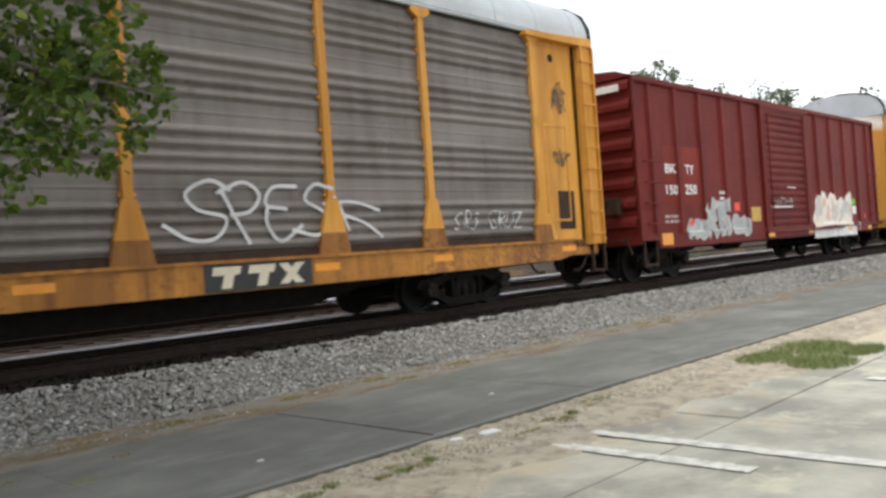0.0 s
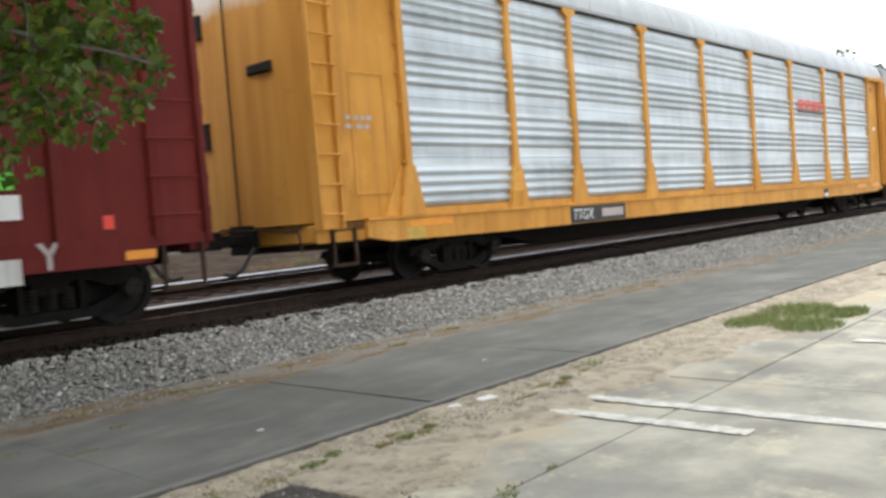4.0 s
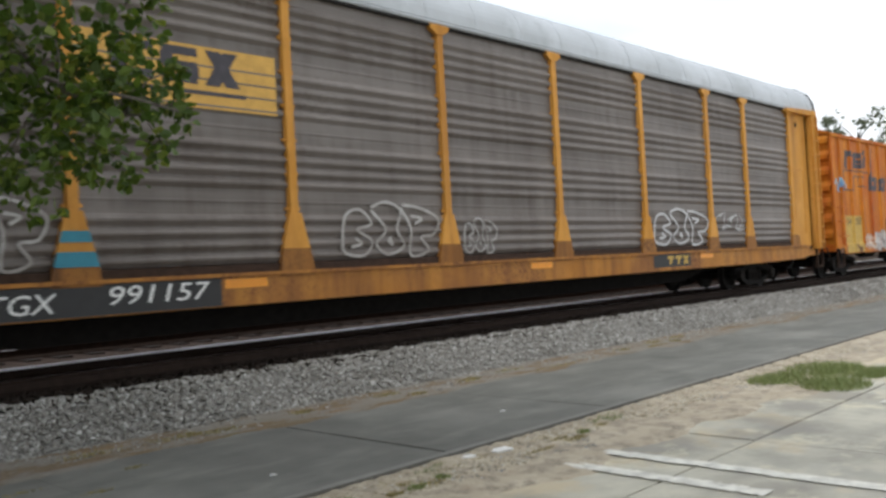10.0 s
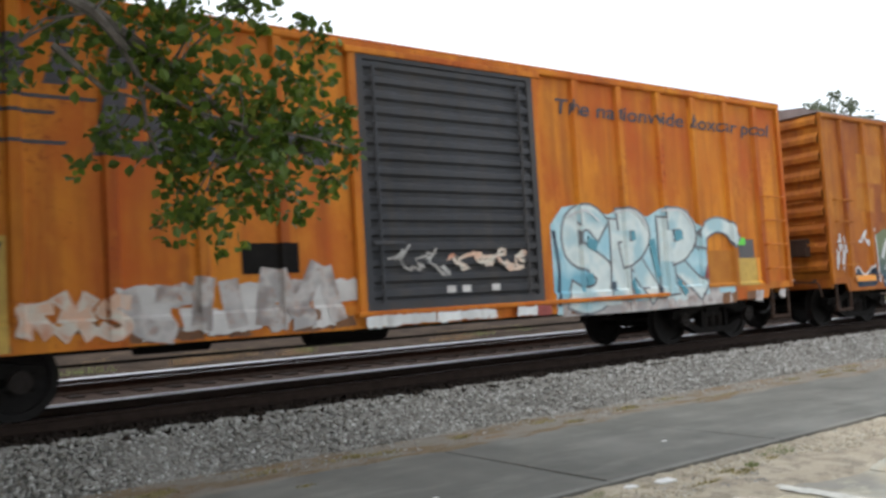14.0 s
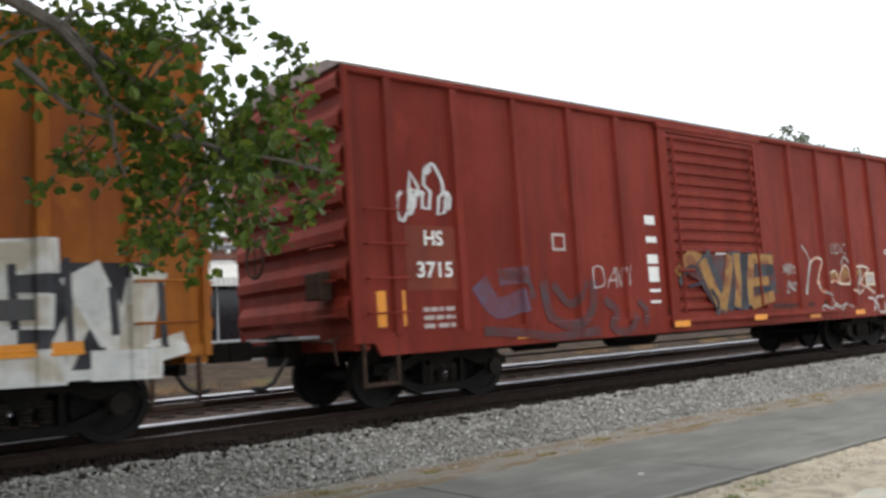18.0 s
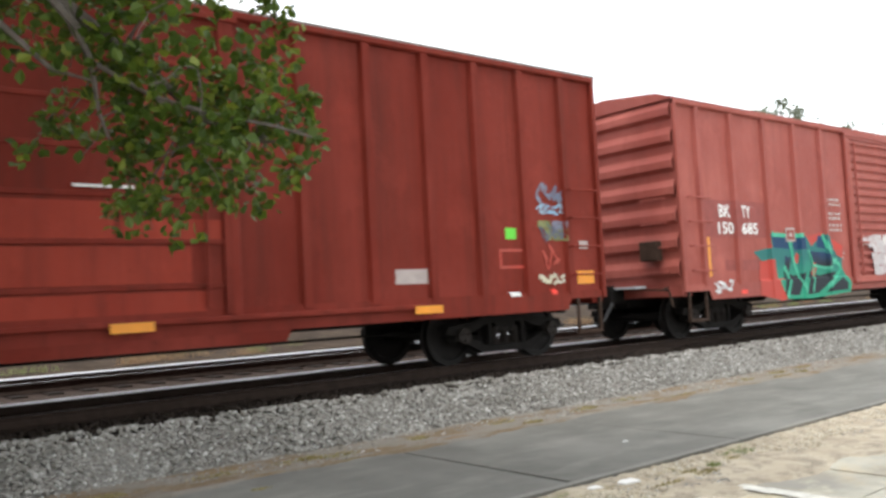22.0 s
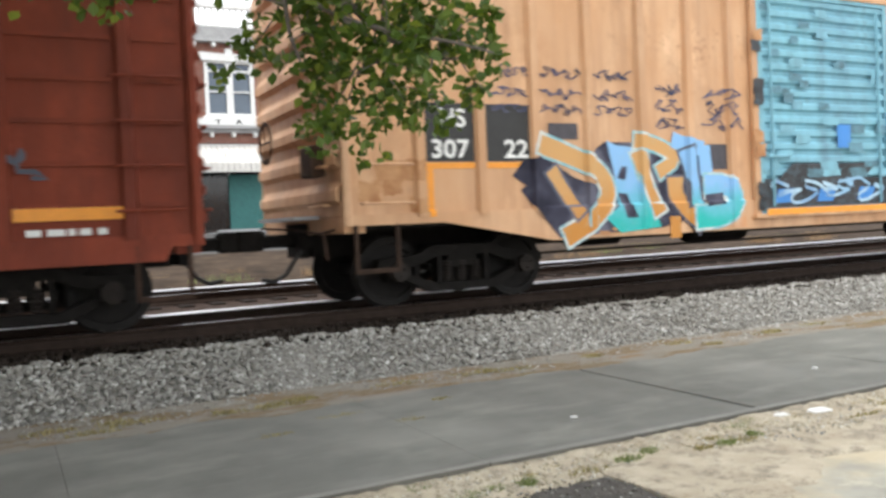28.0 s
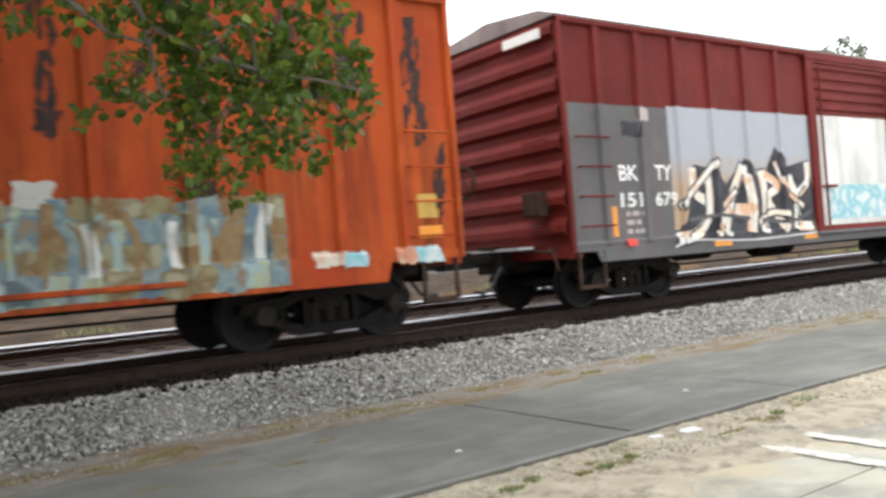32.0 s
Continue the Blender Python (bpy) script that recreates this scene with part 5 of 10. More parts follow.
    for x in (0.12, length - 0.66):
        s = Shape()
        s.box(x, x + 0.04, -1.56, -1.52, low_z - 0.62, low_z - 0.1).box(x + 0.5, x + 0.54, -1.56, -1.52, low_z - 0.62, low_z - 0.1).box(x, x + 0.54, -1.56, -1.5, low_z - 0.65, low_z - 0.6)
        part("sill_step", s, post_mat if post_mat is not body else STEEL_BROWN, car)
    part("brake_wheel", Shape().lathe([(0.24, -0.015), (0.28, -0.01), (0.28, 0.01), (0.24, 0.015), (0.24, -0.015)], 20).tube((-0.24, 0, 0), (0.24, 0, 0), 0.014, 6).tube((0, 0, -0.24), (0, 0, 0.24), 0.014, 6),
         STEEL_BROWN, car, at=pose(-0.22, 0.55, 2.1, 0, 0, 90))
    part("end_box", Shape().box(-0.22, -0.05, -1.18, -0.82, low_z + 0.45, low_z + 0.8, 0.02), STEEL_BROWN, car, "dark brake gear box")
    if plate:
        part("end_plate", Shape().box(-0.1, -0.06, -1.3, -0.5, eave - 0.27, eave - 0.13), WHITE_PAINT, car, "white stencil plate")
    part("end_platform", Shape().box(-0.3, 0.0, -0.75, 0.75, low_z - 0.02, low_z + 0.02), ROOF_GREY, car, "bright steel crossover platform")
    ends_gear(car, length)
    truck(car, 1.72)
    truck(car, length - 1.72)
    return car, spans


RACK_POSTS = (1.85, 4.5, 6.42, 9.22, 12.08, 14.98, 17.87, 20.72, 22.66, 25.4)


def faded_door_material():
    """Yellow end doors whose paint has bleached to a chalky white towards the roof."""
    m, n, l, b = nodes_of("bleached_yellow_paint")
    v = coords(n, l, shift=False)
    sep = n.new("ShaderNodeSeparateXYZ")
    l.new(v, sep.inputs[0])
    k = n.new("ShaderNodeMapRange")
    k.inputs["From Min"].default_value, k.inputs["From Max"].default_value = 3.85, 4.55
    l.new(sep.outputs["Z"], k.inputs["Value"])
    a = n.new("ShaderNodeMath")
    a.operation = "ADD"
    jitter = n.new("ShaderNodeMath")
    jitter.operation = "MULTIPLY_ADD"
    jitter.inputs[1].default_value, jitter.inputs[2].default_value = 0.9, -0.45
    l.new(tex_noise(n, l, coords(n, l, (1.2, 1.2, 0.5)), 1.6, 6, 0.65), jitter.inputs[0])
    l.new(k.outputs["Result"], a.inputs[0])
    l.new(jitter.outputs[0], a.inputs[1])
    c = mix(n, l, ramp(n, l, tex_noise(n, l, coords(n, l, (4, 4, 0.3)), 1.0, 4), 0.4, 0.75), (0.6, 0.3, 0.06), (0.48, 0.2, 0.035))
    c = mix(n, l, ramp(n, l, a.outputs[0], 0.3, 0.75), c, (0.74, 0.68, 0.6))
    c = mix(n, l, ramp(n, l, tex_noise(n, l, v, 3.0, 7, 0.7), 0.6, 0.72, (0, 0, 0), (0.5,) * 3), c, (0.3, 0.14, 0.05))
    l.new(c, b.inputs["Base Color"])
    b.inputs["Roughness"].default_value, b.inputs["Specular IOR Level"].default_value = 0.65, 0.2
    return m


FADED_DOOR = faded_door_material()
RUSTY_YELLOW = paint("rust_stained_yellow_paint", (0.46, 0.19, 0.03), (0.13, 0.05, 0.025), 0.75, fade=(0.55, 0.26, 0.055), streaks=0.8, stain=(0.24, 0.1, 0.032))
FOOT_RUST = paint("rusty_post_foot", (0.26, 0.11, 0.028), (0.1, 0.045, 0.02), 0.7, fade=(0.36, 0.16, 0.035), streaks=0.8)
JOINT_DARK = plain("dark_joint", (0.02, 0.018, 0.016), 0.8, vary=0.3, spec=0.2)


def autorack(label, left, panel, panel_label):
    length, grimy = 27.2, panel is PANEL_BROWN
    car = thing("autorack_car", label, "autorack", "freight cars of the train")
    CARS.append((car, left))
    sill_mat = RUSTY_YELLOW if grimy else YELLOW
    # deck sill
    for y in (-1.585, 1.505):
        part("side_sill", Shape().prism([(0.9, 1.0), (0.9, 0.74), (1.4, 0.66), (4.2, 0.63), (23, 0.63), (25.8, 0.66), (26.3, 0.74), (26.3, 1.0)], y, y + 0.08), sill_mat, car)
        part("bottom_rail", Shape().box(1.85, 25.35, y + 0.03 if y < 0 else y, y + 0.08 if y < 0 else y + 0.05, 1.02, 1.12), STEEL_BROWN if grimy else YELLOW, car)
        part("sill_flange", Shape().box(0.9, 26.3, y - 0.03, y + 0.1, 0.98, 1.02), sill_mat, car)
        part("eave_rail", Shape().box(0.05, length - 0.05, y, y + 0.08, 4.66, 4.72, 0.02), ROOF_GREY, car)
        part("eave_joint", Shape().box(0.6, length - 0.6, y + 0.02, y + 0.07, 4.62, 4.66), JOINT_DARK, car)
    part("deck", Shape().box(0.3, 26.9, -1.5, 1.5, 0.86, 0.98), STEEL_DARK, car)
    part("center_sill", Shape().prism([(0.1, 0.86), (0.1, 0.62), (5.2, 0.5), (6.2, 0.3), (21, 0.3), (22, 0.5), (27.1, 0.62), (27.1, 0.86)], -0.6, 0.6), STEEL_DARK, car)
    # ribbed panels between the posts
    spans = []
    for k, (a, c) in enumerate(zip(RACK_POSTS, RACK_POSTS[1:])):
        for y, s in ((-1.5, -1), (1.5, 1)):
            line = []
            z, i = 1.13, 0
            while z < 4.46:
                line += [(y, z), (y + s * 0.012, z + 0.02), (y + s * 0.04, z + 0.055), (y + s * 0.043, z + 0.08), (y + s * 0.014, z + 0.125), (y, z + 0.14)]
                z += 0.155
                i += 1
                if i % 4 == 0:
                    line += [(y, z + 0.12), (y + s * 0.006, z + 0.13), (y + s * 0.006, z + 0.15), (y, z + 0.16)]
                    z += 0.29
            line.append((y, 4.62))
            part("screen_panel", Shape().sheet(line, a + 0.05, c - 0.05, -s * 0.01), panel, car, panel_label if k == 0 and s < 0 else "")
    # posts with flared feet
    pm = Shape().prism([(-0.07, 0.0), (-0.06, -0.07), (0.06, -0.07), (0.07, 0.0)], 1.0, 4.66, "z")
    pm.prism([(-0.205, 1.3), (0.205, 1.3), (0.09, 1.75), (-0.09, 1.75)], -0.085, 0.0)
    pm.prism([(-0.07, 4.5), (0.07, 4.5), (0.2, 4.58), (0.2, 4.65), (-0.2, 4.65), (-0.2, 4.58)], -0.08, 0.0)
    pm = pm.mesh("side_post")
    pm.materials.append(YELLOW)
    foot = Shape().prism([(-0.27, 0.95), (0.27, 0.95), (0.25, 1.12), (0.205, 1.3), (-0.205, 1.3), (-0.25, 1.12)], -0.085, 0.0).mesh("post_foot")
    foot.materials.append(FOOT_RUST if grimy else YELLOW)
    for x in RACK_POSTS:
        for y, turn in ((-1.51, 0), (1.51, 180)):
            post = part("side_post", pm, YELLOW, car, at=pose(x, y, 0, 0, 0, turn))
            part("post_foot", foot, FOOT_RUST if grimy else YELLOW, post)
        spans.append((x - 0.06, x + 0.06, -1.58))
    bolt = Shape()
    for x in RACK_POSTS:
        for i in range(8):
            for d in (-0.085, 0.085):
                z = 1.35 + 0.44 * i
                bolt.box(x + d - 0.018, x + d + 0.018, -1.545, -1.5, z, z + 0.036)
    tagged(part("post_bolts", bolt, YELLOW, car), kind="stuff")
    # plain end bays with a pressed panel, end doors, ladder columns beyond a dark joint
    for x0, x1, s in ((0.52, 1.8, 1), (25.4, 26.68, -1)):
        for y in (-1.5, 1.47):
            bay = part("end_panel", Shape().box(x0, x1, y, y + 0.03, 1.0, 4.64), YELLOW, car)
            if y < 0:
                part("panel_frame", Shape().box(x0 + 0.28, x1 - 0.3, -1.512, -1.5, 1.35, 1.39).box(x0 + 0.28, x1 - 0.3, -1.512, -1.5, 3.06, 3.1).box(x0 + 0.28, x0 + 0.32, -1.512, -1.5, 1.39, 3.06).box(x1 - 0.34, x1 - 0.3, -1.512, -1.5, 1.39, 3.06), YELLOW, bay)
                part("lifting_hole", Shape().tube(((x0 + x1) / 2, -1.508, 4.3), ((x0 + x1) / 2, -1.5, 4.3), 0.075, 12), JOINT_DARK, bay)
                brace = [(x0 + 0.06, 1.0), (x0 + 0.5, 1.0), (x0 + 0.12, 1.75), (x0 + 0.06, 1.75)] if s < 0 else [(x1 - 0.06, 1.0), (x1 - 0.5, 1.0), (x1 - 0.12, 1.75), (x1 - 0.06, 1.75)]
                part("corner_brace", Shape().prism(brace, -1.53, -1.5), YELLOW, bay)
        part("corner_joint", Shape().box(min(x0, x0 - 0.06) if s > 0 else x1, x0 if s > 0 else x1 + 0.06, -1.46, 1.46, 1.0, 4.6), JOINT_DARK, car)
        part("end_beam", Shape().prism([(0.02, 4.6), (0.02, 4.76), (2.05, 4.66), (2.05, 4.58)] if s > 0 else [(length - 0.02, 4.6), (length - 0.02, 4.76), (length - 2.05, 4.66), (length - 2.05, 4.58)], -1.66, -1.5), YELLOW, car)
    for x, s in ((0.02, 1), (27.18, -1)):
        bow = [(x - s * (0.2 * math.cos(k * 0.196) - 0.08), 1.49 * math.sin(k * 0.196)) for k in range(-8, 9)]
        bow += [(a + s * 0.05, b * 0.98) for a, b in reversed(bow)]
        dr = part("end_door", Shape().prism(bow, 1.0, 4.72, "z"), FADED_DOOR, car, "yellow end door bleached pale at its top")
        part("door_bar", Shape().tube((x - s * 0.14, 0.02, 1.0), (x - s * 0.14, 0.02, 4.6), 0.014, 6), STEEL_BROWN, dr)
        for yy, w, z0, z1 in ((-0.95, 0.5, 3.12, 3.26), (0.62, 0.14, 3.85, 4.2), (0.62, 0.14, 2.2, 2.6)):
            part("door_slot", Shape().box(min(x, x - s * 0.145), max(x, x - s * 0.145), yy, yy + w, z0, z1, 0.02), JOINT_DARK, dr)
        for y in (-1.585, 1.485):
            part("corner_column", Shape().box(min(x - s * 0.02, x + s * 0.4), max(x - s * 0.02, x + s * 0.4), y - 0.03, y + 0.1, 0.9, 4.6, 0.02), YELLOW, car)
            for d in (0.0, 0.37):
                part("ladder_rail", Shape().box(x + s * d - 0.02, x + s * d + 0.02, y - 0.09 if y < 0 else y + 0.1, y - 0.03 if y < 0 else y + 0.16, 0.9, 4.6), YELLOW, car)
        part("end_sill", Shape().box(min(x, x + s * 0.9), max(x, x + s * 0.9), -1.5, 1.5, 0.72, 0.98, 0.03), sill_mat, car)
        for i in range(9):
            rung(car, x + 0.02 if s > 0 else x - 0.4, -1.69, 1.1 + 0.4 * i, YELLOW, 0.38)
        st = Shape()
        a = x + s * 0.25
        st.box(a, a + 0.04, -1.55, -1.5, 0.4, 0.9).box(a + 0.4, a + 0.44, -1.55, -1.5, 0.4, 0.9).box(a, a + 0.44, -1.55, -1.45, 0.38, 0.42)
        part("sill_step", st, STEEL_BROWN, car)
        part("end_valance", Shape().prism([(-1.58, 4.7), (-1.54, 4.98), (-1.39, 5.25), (-1.1, 5.44), (-0.6, 5.56), (0, 5.6), (0.6, 5.56), (1.1, 5.44), (1.39, 5.25), (1.54, 4.98), (1.58, 4.7)], min(x, x + s * 0.06), max(x, x + s * 0.06), "x"), FADED_DOOR, car)
        part("edge_trim", Shape().prism([(-1.6, 4.7), (-1.57, 5.0), (-1.42, 5.27), (-1.11, 5.48), (-0.6, 5.6), (0, 5.64), (0, 5.6), (-0.6, 5.56), (-1.09, 5.44), (-1.38, 5.25), (-1.53, 4.98), (-1.57, 4.7)], min(x - s * 0.12, x), max(x - s * 0.12, x), "x"), JOINT_DARK, car)
    # arched roof, nearly smooth, with low seams
    arc = [(-1.585, 4.72), (-1.55, 4.98), (-1.4, 5.25), (-1.1, 5.46), (-0.6, 5.58), (0, 5.62), (0.6, 5.58), (1.1, 5.46), (1.4, 5.25), (1.55, 4.98), (1.585, 4.72)]
    arc = [tuple(q) for q in smooth_line(arc, 3)]
    rs = Shape().prism(arc + [(1.5, 4.7), (-1.5, 4.7)], -0.08, 27.28, "x")
    roof = part("roof", rs, ROOF_GREY, car, "pale galvanised arched roof")
    seam = Shape().prism([(y * 1.003, z + 0.003) for y, z in arc] + [(y * 0.98, z - 0.03) for y, z in reversed(arc)], 0, 0.03, "x").mesh("roof_seam")
    seam.materials.append(ROOF_GREY)
    for i in range(24):
        part("roof_seam", seam, ROOF_GREY, roof, at=pose(0.3 + 1.15 * i, 0, 0))
    ends_gear(car, length)
    truck(car, 3.35, True)
    truck(car, 23.85, True)
    return car, spans


# ---- the train, car by car ----
WHITE_SPRAY = spray("white_spray", [(0.5, 0.5, 0.5), (0.62, 0.62, 0.62)], worn=0.35)
FAINT_SPRAY = spray("faint_white_spray", [(0.3, 0.28, 0.26), (0.45, 0.44, 0.42)], worn=0.6, under=(0.16, 0.14, 0.12))
GREY_SPRAY = spray("pale_grey_spray", [(0.34, 0.36, 0.36), (0.45, 0.47, 0.46)], worn=0.3, under=(0.25, 0.1, 0.09))
CREAM_SPRAY = spray("cream_spray", [(0.72, 0.62, 0.5), (0.75, 0.74, 0.7), (0.65, 0.4, 0.25)], worn=0.2)
BLACK_SPRAY = spray("black_spray", [(0.03, 0.03, 0.035), (0.07, 0.07, 0.08)])
DARK_SPRAY = spray("dark_teal_spray", [(0.02, 0.03, 0.05), (0.05, 0.07, 0.1)])
OCHRE_SPRAY = spray("ochre_spray", [(0.27, 0.145, 0.045), (0.33, 0.185, 0.06), (0.2, 0.08, 0.035)], worn=0.75, under=(0.17, 0.03, 0.02))
STEEL_SPRAY = spray("steel_blue_spray", [(0.15, 0.17, 0.24), (0.24, 0.26, 0.32)], worn=0.4, under=(0.17, 0.03, 0.025))
MOSS_SPRAY = spray("moss_green_spray", [(0.13, 0.17, 0.06), (0.22, 0.24, 0.11)], worn=0.4, under=(0.17, 0.03, 0.025))
SLATE_SPRAY = spray("slate_spray", [(0.09, 0.1, 0.13), (0.13, 0.14, 0.18)], worn=0.3, under=(0.2, 0.05, 0.04))
ICE_SPRAY = spray("ice_blue_spray", [(0.55, 0.62, 0.62), (0.2, 0.45, 0.52), (0.62, 0.66, 0.64)], 2.6, worn=0.2)
NAVY_SPRAY = spray("navy_spray", [(0.04, 0.045, 0.08), (0.1, 0.1, 0.16)])
SKY_SPRAY = spray("light_blue_spray", [(0.25, 0.42, 0.58), (0.4, 0.55, 0.65), (0.16, 0.3, 0.5)], 1.8)
MURKY_SPRAY = spray("faded_multicolour_spray", [(0.4, 0.44, 0.32), (0.14, 0.22, 0.27), (0.3, 0.2, 0.1)], 4.5, worn=0.7, under=(0.2, 0.14, 0.08))
MURKY_EDGE = spray("murky_outline_spray", [(0.36, 0.4, 0.26), (0.3, 0.42, 0.45), (0.22, 0.16, 0.1)], 3.0, worn=0.5)
PEACH_SPRAY = spray("peach_highlight_spray", [(0.6, 0.3, 0.14), (0.6, 0.4, 0.28)], worn=0.3, under=(0.4, 0.12, 0.06))
PINK_SPRAY = spray("pale_pink_spray", [(0.65, 0.42, 0.3), (0.6, 0.56, 0.48), (0.55, 0.25, 0.15)], 2.4, worn=0.3)
CHARCOAL_SPRAY = spray("charcoal_spray", [(0.06, 0.065, 0.075), (0.1, 0.105, 0.115)])
OLIVE_EDGE = spray("pale_olive_spray", [(0.55, 0.52, 0.38), (0.6, 0.58, 0.48)])
PINKISH = spray("pink_overspray", [(0.42, 0.2, 0.17), (0.5, 0.3, 0.25)], worn=0.4, under=(0.35, 0.1, 0.08))
PALE_SPRAY = spray("dull_white_spray", [(0.5, 0.48, 0.46), (0.6, 0.58, 0.56)], worn=0.3)
GREEN_SPRAY = spray("mint_green_spray", [(0.04, 0.36, 0.22), (0.1, 0.45, 0.3)], 3.0)
REDTAG_DULL = spray("bright_red_spray", [(0.5, 0.07, 0.05), (0.38, 0.08, 0.06)], 2.0, worn=0.5, under=(0.35, 0.09, 0.07))
ORANGE_PATCH = spray("ghosted_yellow_paint", [(0.44, 0.175, 0.026), (0.37, 0.135, 0.02)], 3.0, worn=0.6, under=(0.34, 0.105, 0.016))
FLAKE = spray("flaked_dark_rust", [(0.022, 0.017, 0.018), (0.045, 0.03, 0.026)], 5.0, worn=0.45, under=(0.34, 0.055, 0.022))
GRIME = spray("black_grime", [(0.03, 0.03, 0.032), (0.06, 0.06, 0.065)], 3.0, worn=0.6, under=(0.12, 0.2, 0.24))
GREY_EDGE = spray("grey_outline_spray", [(0.2, 0.21, 0.22), (0.12, 0.12, 0.13)], 2.0)
WORN_WHITE = spray("worn_white_spray", [(0.55, 0.52, 0.52), (0.45, 0.42, 0.42)], worn=0.9, under=(0.36, 0.14, 0.12))
GREY_WHITE = spray("white_and_black_spray", [(0.62, 0.63, 0.62), (0.7, 0.7, 0.68), (0.5, 0.5, 0.47)], 2.0, worn=0.3, under=(0.08, 0.08, 0.08))

RACK_LABEL = "yellow autorack car with grimy ribbed screens"

# first autorack
car, sp = autorack(RACK_LABEL + " and white sprayed tags", 19.4 - 27.2, PANEL_BROWN, "grimy ribbed steel screen")
art(car, 18.25, 21.15, 1.2, 1.98, [
    (WHITE_SPRAY, 0.045, [(0.32, 0.85), (0.22, 1.0), (0.11, 0.8), (0.16, 0.55), (0.29, 0.42), (0.24, 0.12), (0.12, 0.1), (0.0, 0.34)]),
    (WHITE_SPRAY, 0.045, [(0.27, 0.88), (0.33, 0.45), (0.4, 0.0)]),
    (WHITE_SPRAY, 0.045, [(0.25, 0.8), (0.38, 0.98), (0.46, 0.78), (0.41, 0.52), (0.31, 0.46)]),
    (WHITE_SPRAY, 0.045, [(0.66, 0.92), (0.53, 0.9), (0.49, 0.62), (0.6, 0.55)]),
    (WHITE_SPRAY, 0.045, [(0.5, 0.6), (0.49, 0.32), (0.56, 0.02), (0.68, 0.28)]),
    (WHITE_SPRAY, 0.045, [(0.86, 0.88), (0.76, 0.96), (0.7, 0.7), (0.8, 0.5), (0.84, 0.25), (0.76, 0.1), (0.62, 0.2)]),
    (WHITE_SPRAY, 0.04, [(0.86, 0.75), (0.9, 0.6), (0.95, 0.15)]),
    (WHITE_SPRAY, 0.04, [(0.8, 0.62), (0.98, 0.66), (1.15, 0.5)]),
    (WHITE_SPRAY, 0.04, [(0.9, 0.45), (1.05, 0.28), (1.16, 0.02)])], posts=sp, depth=-1.55, label="thin white sprayed tag")
graffiti(car, "SRS GRUZ", 23.1, 24.85, 1.25, 1.56, WHITE_SPRAY, posts=sp, seed=5, fat=-0.02, shear=0.3, strength=0.08, depth=-1.535)
patch("logo_plate", 18.72, 20.3, 0.64, 0.98, BLACK_PAINT, car, -1.585)
for i, x in enumerate((18.82, 19.32, 19.82)):
    if i < 2:
        patch("logo_mark", x, x + 0.38, 0.84, 0.94, CREAM_MARK, car, -1.585, 0.009, slant=0.03)
        patch("logo_mark", x + 0.12, x + 0.26, 0.68, 0.84, CREAM_MARK, car, -1.585, 0.009, slant=0.05)
    else:
        patch("logo_mark", x + 0.2, x + 0.34, 0.68, 0.94, CREAM_MARK, car, -1.585, 0.009, slant=-0.24)
        patch("logo_mark", x - 0.04, x + 0.1, 0.68, 0.94, CREAM_MARK, car, -1.585, 0.011, slant=0.26)
for x in (16.6, 20.35, 22.6, 25.9):
    patch("reflector", x, x + 0.42, 0.8, 0.9, AMBER, car, -1.585)
scrawl(car, 25.95, 26.45, 3.2, 4.0, BLACK_SPRAY, 4, 4, 0.025)
scrawl(car, 25.9, 26.4, 2.3, 2.7, BLACK_SPRAY, 6, 3, 0.02)
patch("rust_stain", 26.0, 26.5, 1.2, 1.9, STEEL_BROWN, car, -1.5)

# maroon boxcar 150250
car, sp = boxcar("maroon ribbed boxcar with pale grey and cream graffiti", 20.9, 15.4, MAROON, P5, door="ribs", sill_step=0.7, low_z=1.0, plate=True)
patch("number_panel", 1.2, 2.88, 1.62, 2.9, BOXRED, car, posts=())
words("reporting_mark", "BK", 1.22, 1.7, 2.3, 2.5, WHITE_PAINT, car, fat=0.02)
words("reporting_mark", "TY", 2.12, 2.52, 2.3, 2.5, WHITE_PAINT, car, fat=0.02)
words("car_number", "150", 1.21, 1.72, 1.84, 2.04, WHITE_PAINT, car, fat=0.02)
words("car_number", "250", 2.06, 2.6, 1.84, 2.06, WHITE_PAINT, car, fat=0.02)
tiny_text(car, 1.1, 1.75, 1.2, 1.42, 2, GREY_LETTER, 2)
patch("reflector", 0.84, 1.31, 0.76, 1.01, AMBER, car, -1.56)
for x in (6.15, 9.1, 12.4, 14.3):
    patch("reflector", x, x + 0.36, 0.75, 0.85, AMBER, car, -1.645 if x < 9 else -1.56, 0.004)
piece(car, 2, 2.0, 2.95, 0.76, 1.42, [GREY_SPRAY], PALE_SPRAY, posts=sp, seed=8, width=0.14, halo=0.02, style="bubble")
piece(car, 2, 2.85, 4.2, 0.74, 1.8, [GREY_SPRAY], PALE_SPRAY, posts=sp, seed=7, width=0.19, halo=0.025)
piece(car, 2, 4.3, 5.25, 0.74, 1.42, [GREY_SPRAY], PALE_SPRAY, posts=sp, seed=9, width=0.22, halo=0.02, style="bubble")
patch("red_mark", 2.15, 2.36, 1.15, 1.27, REDTAG, car, lift=0.02)
patch("orange_mark", 4.5, 4.8, 1.45, 1.65, REDTAG, car)
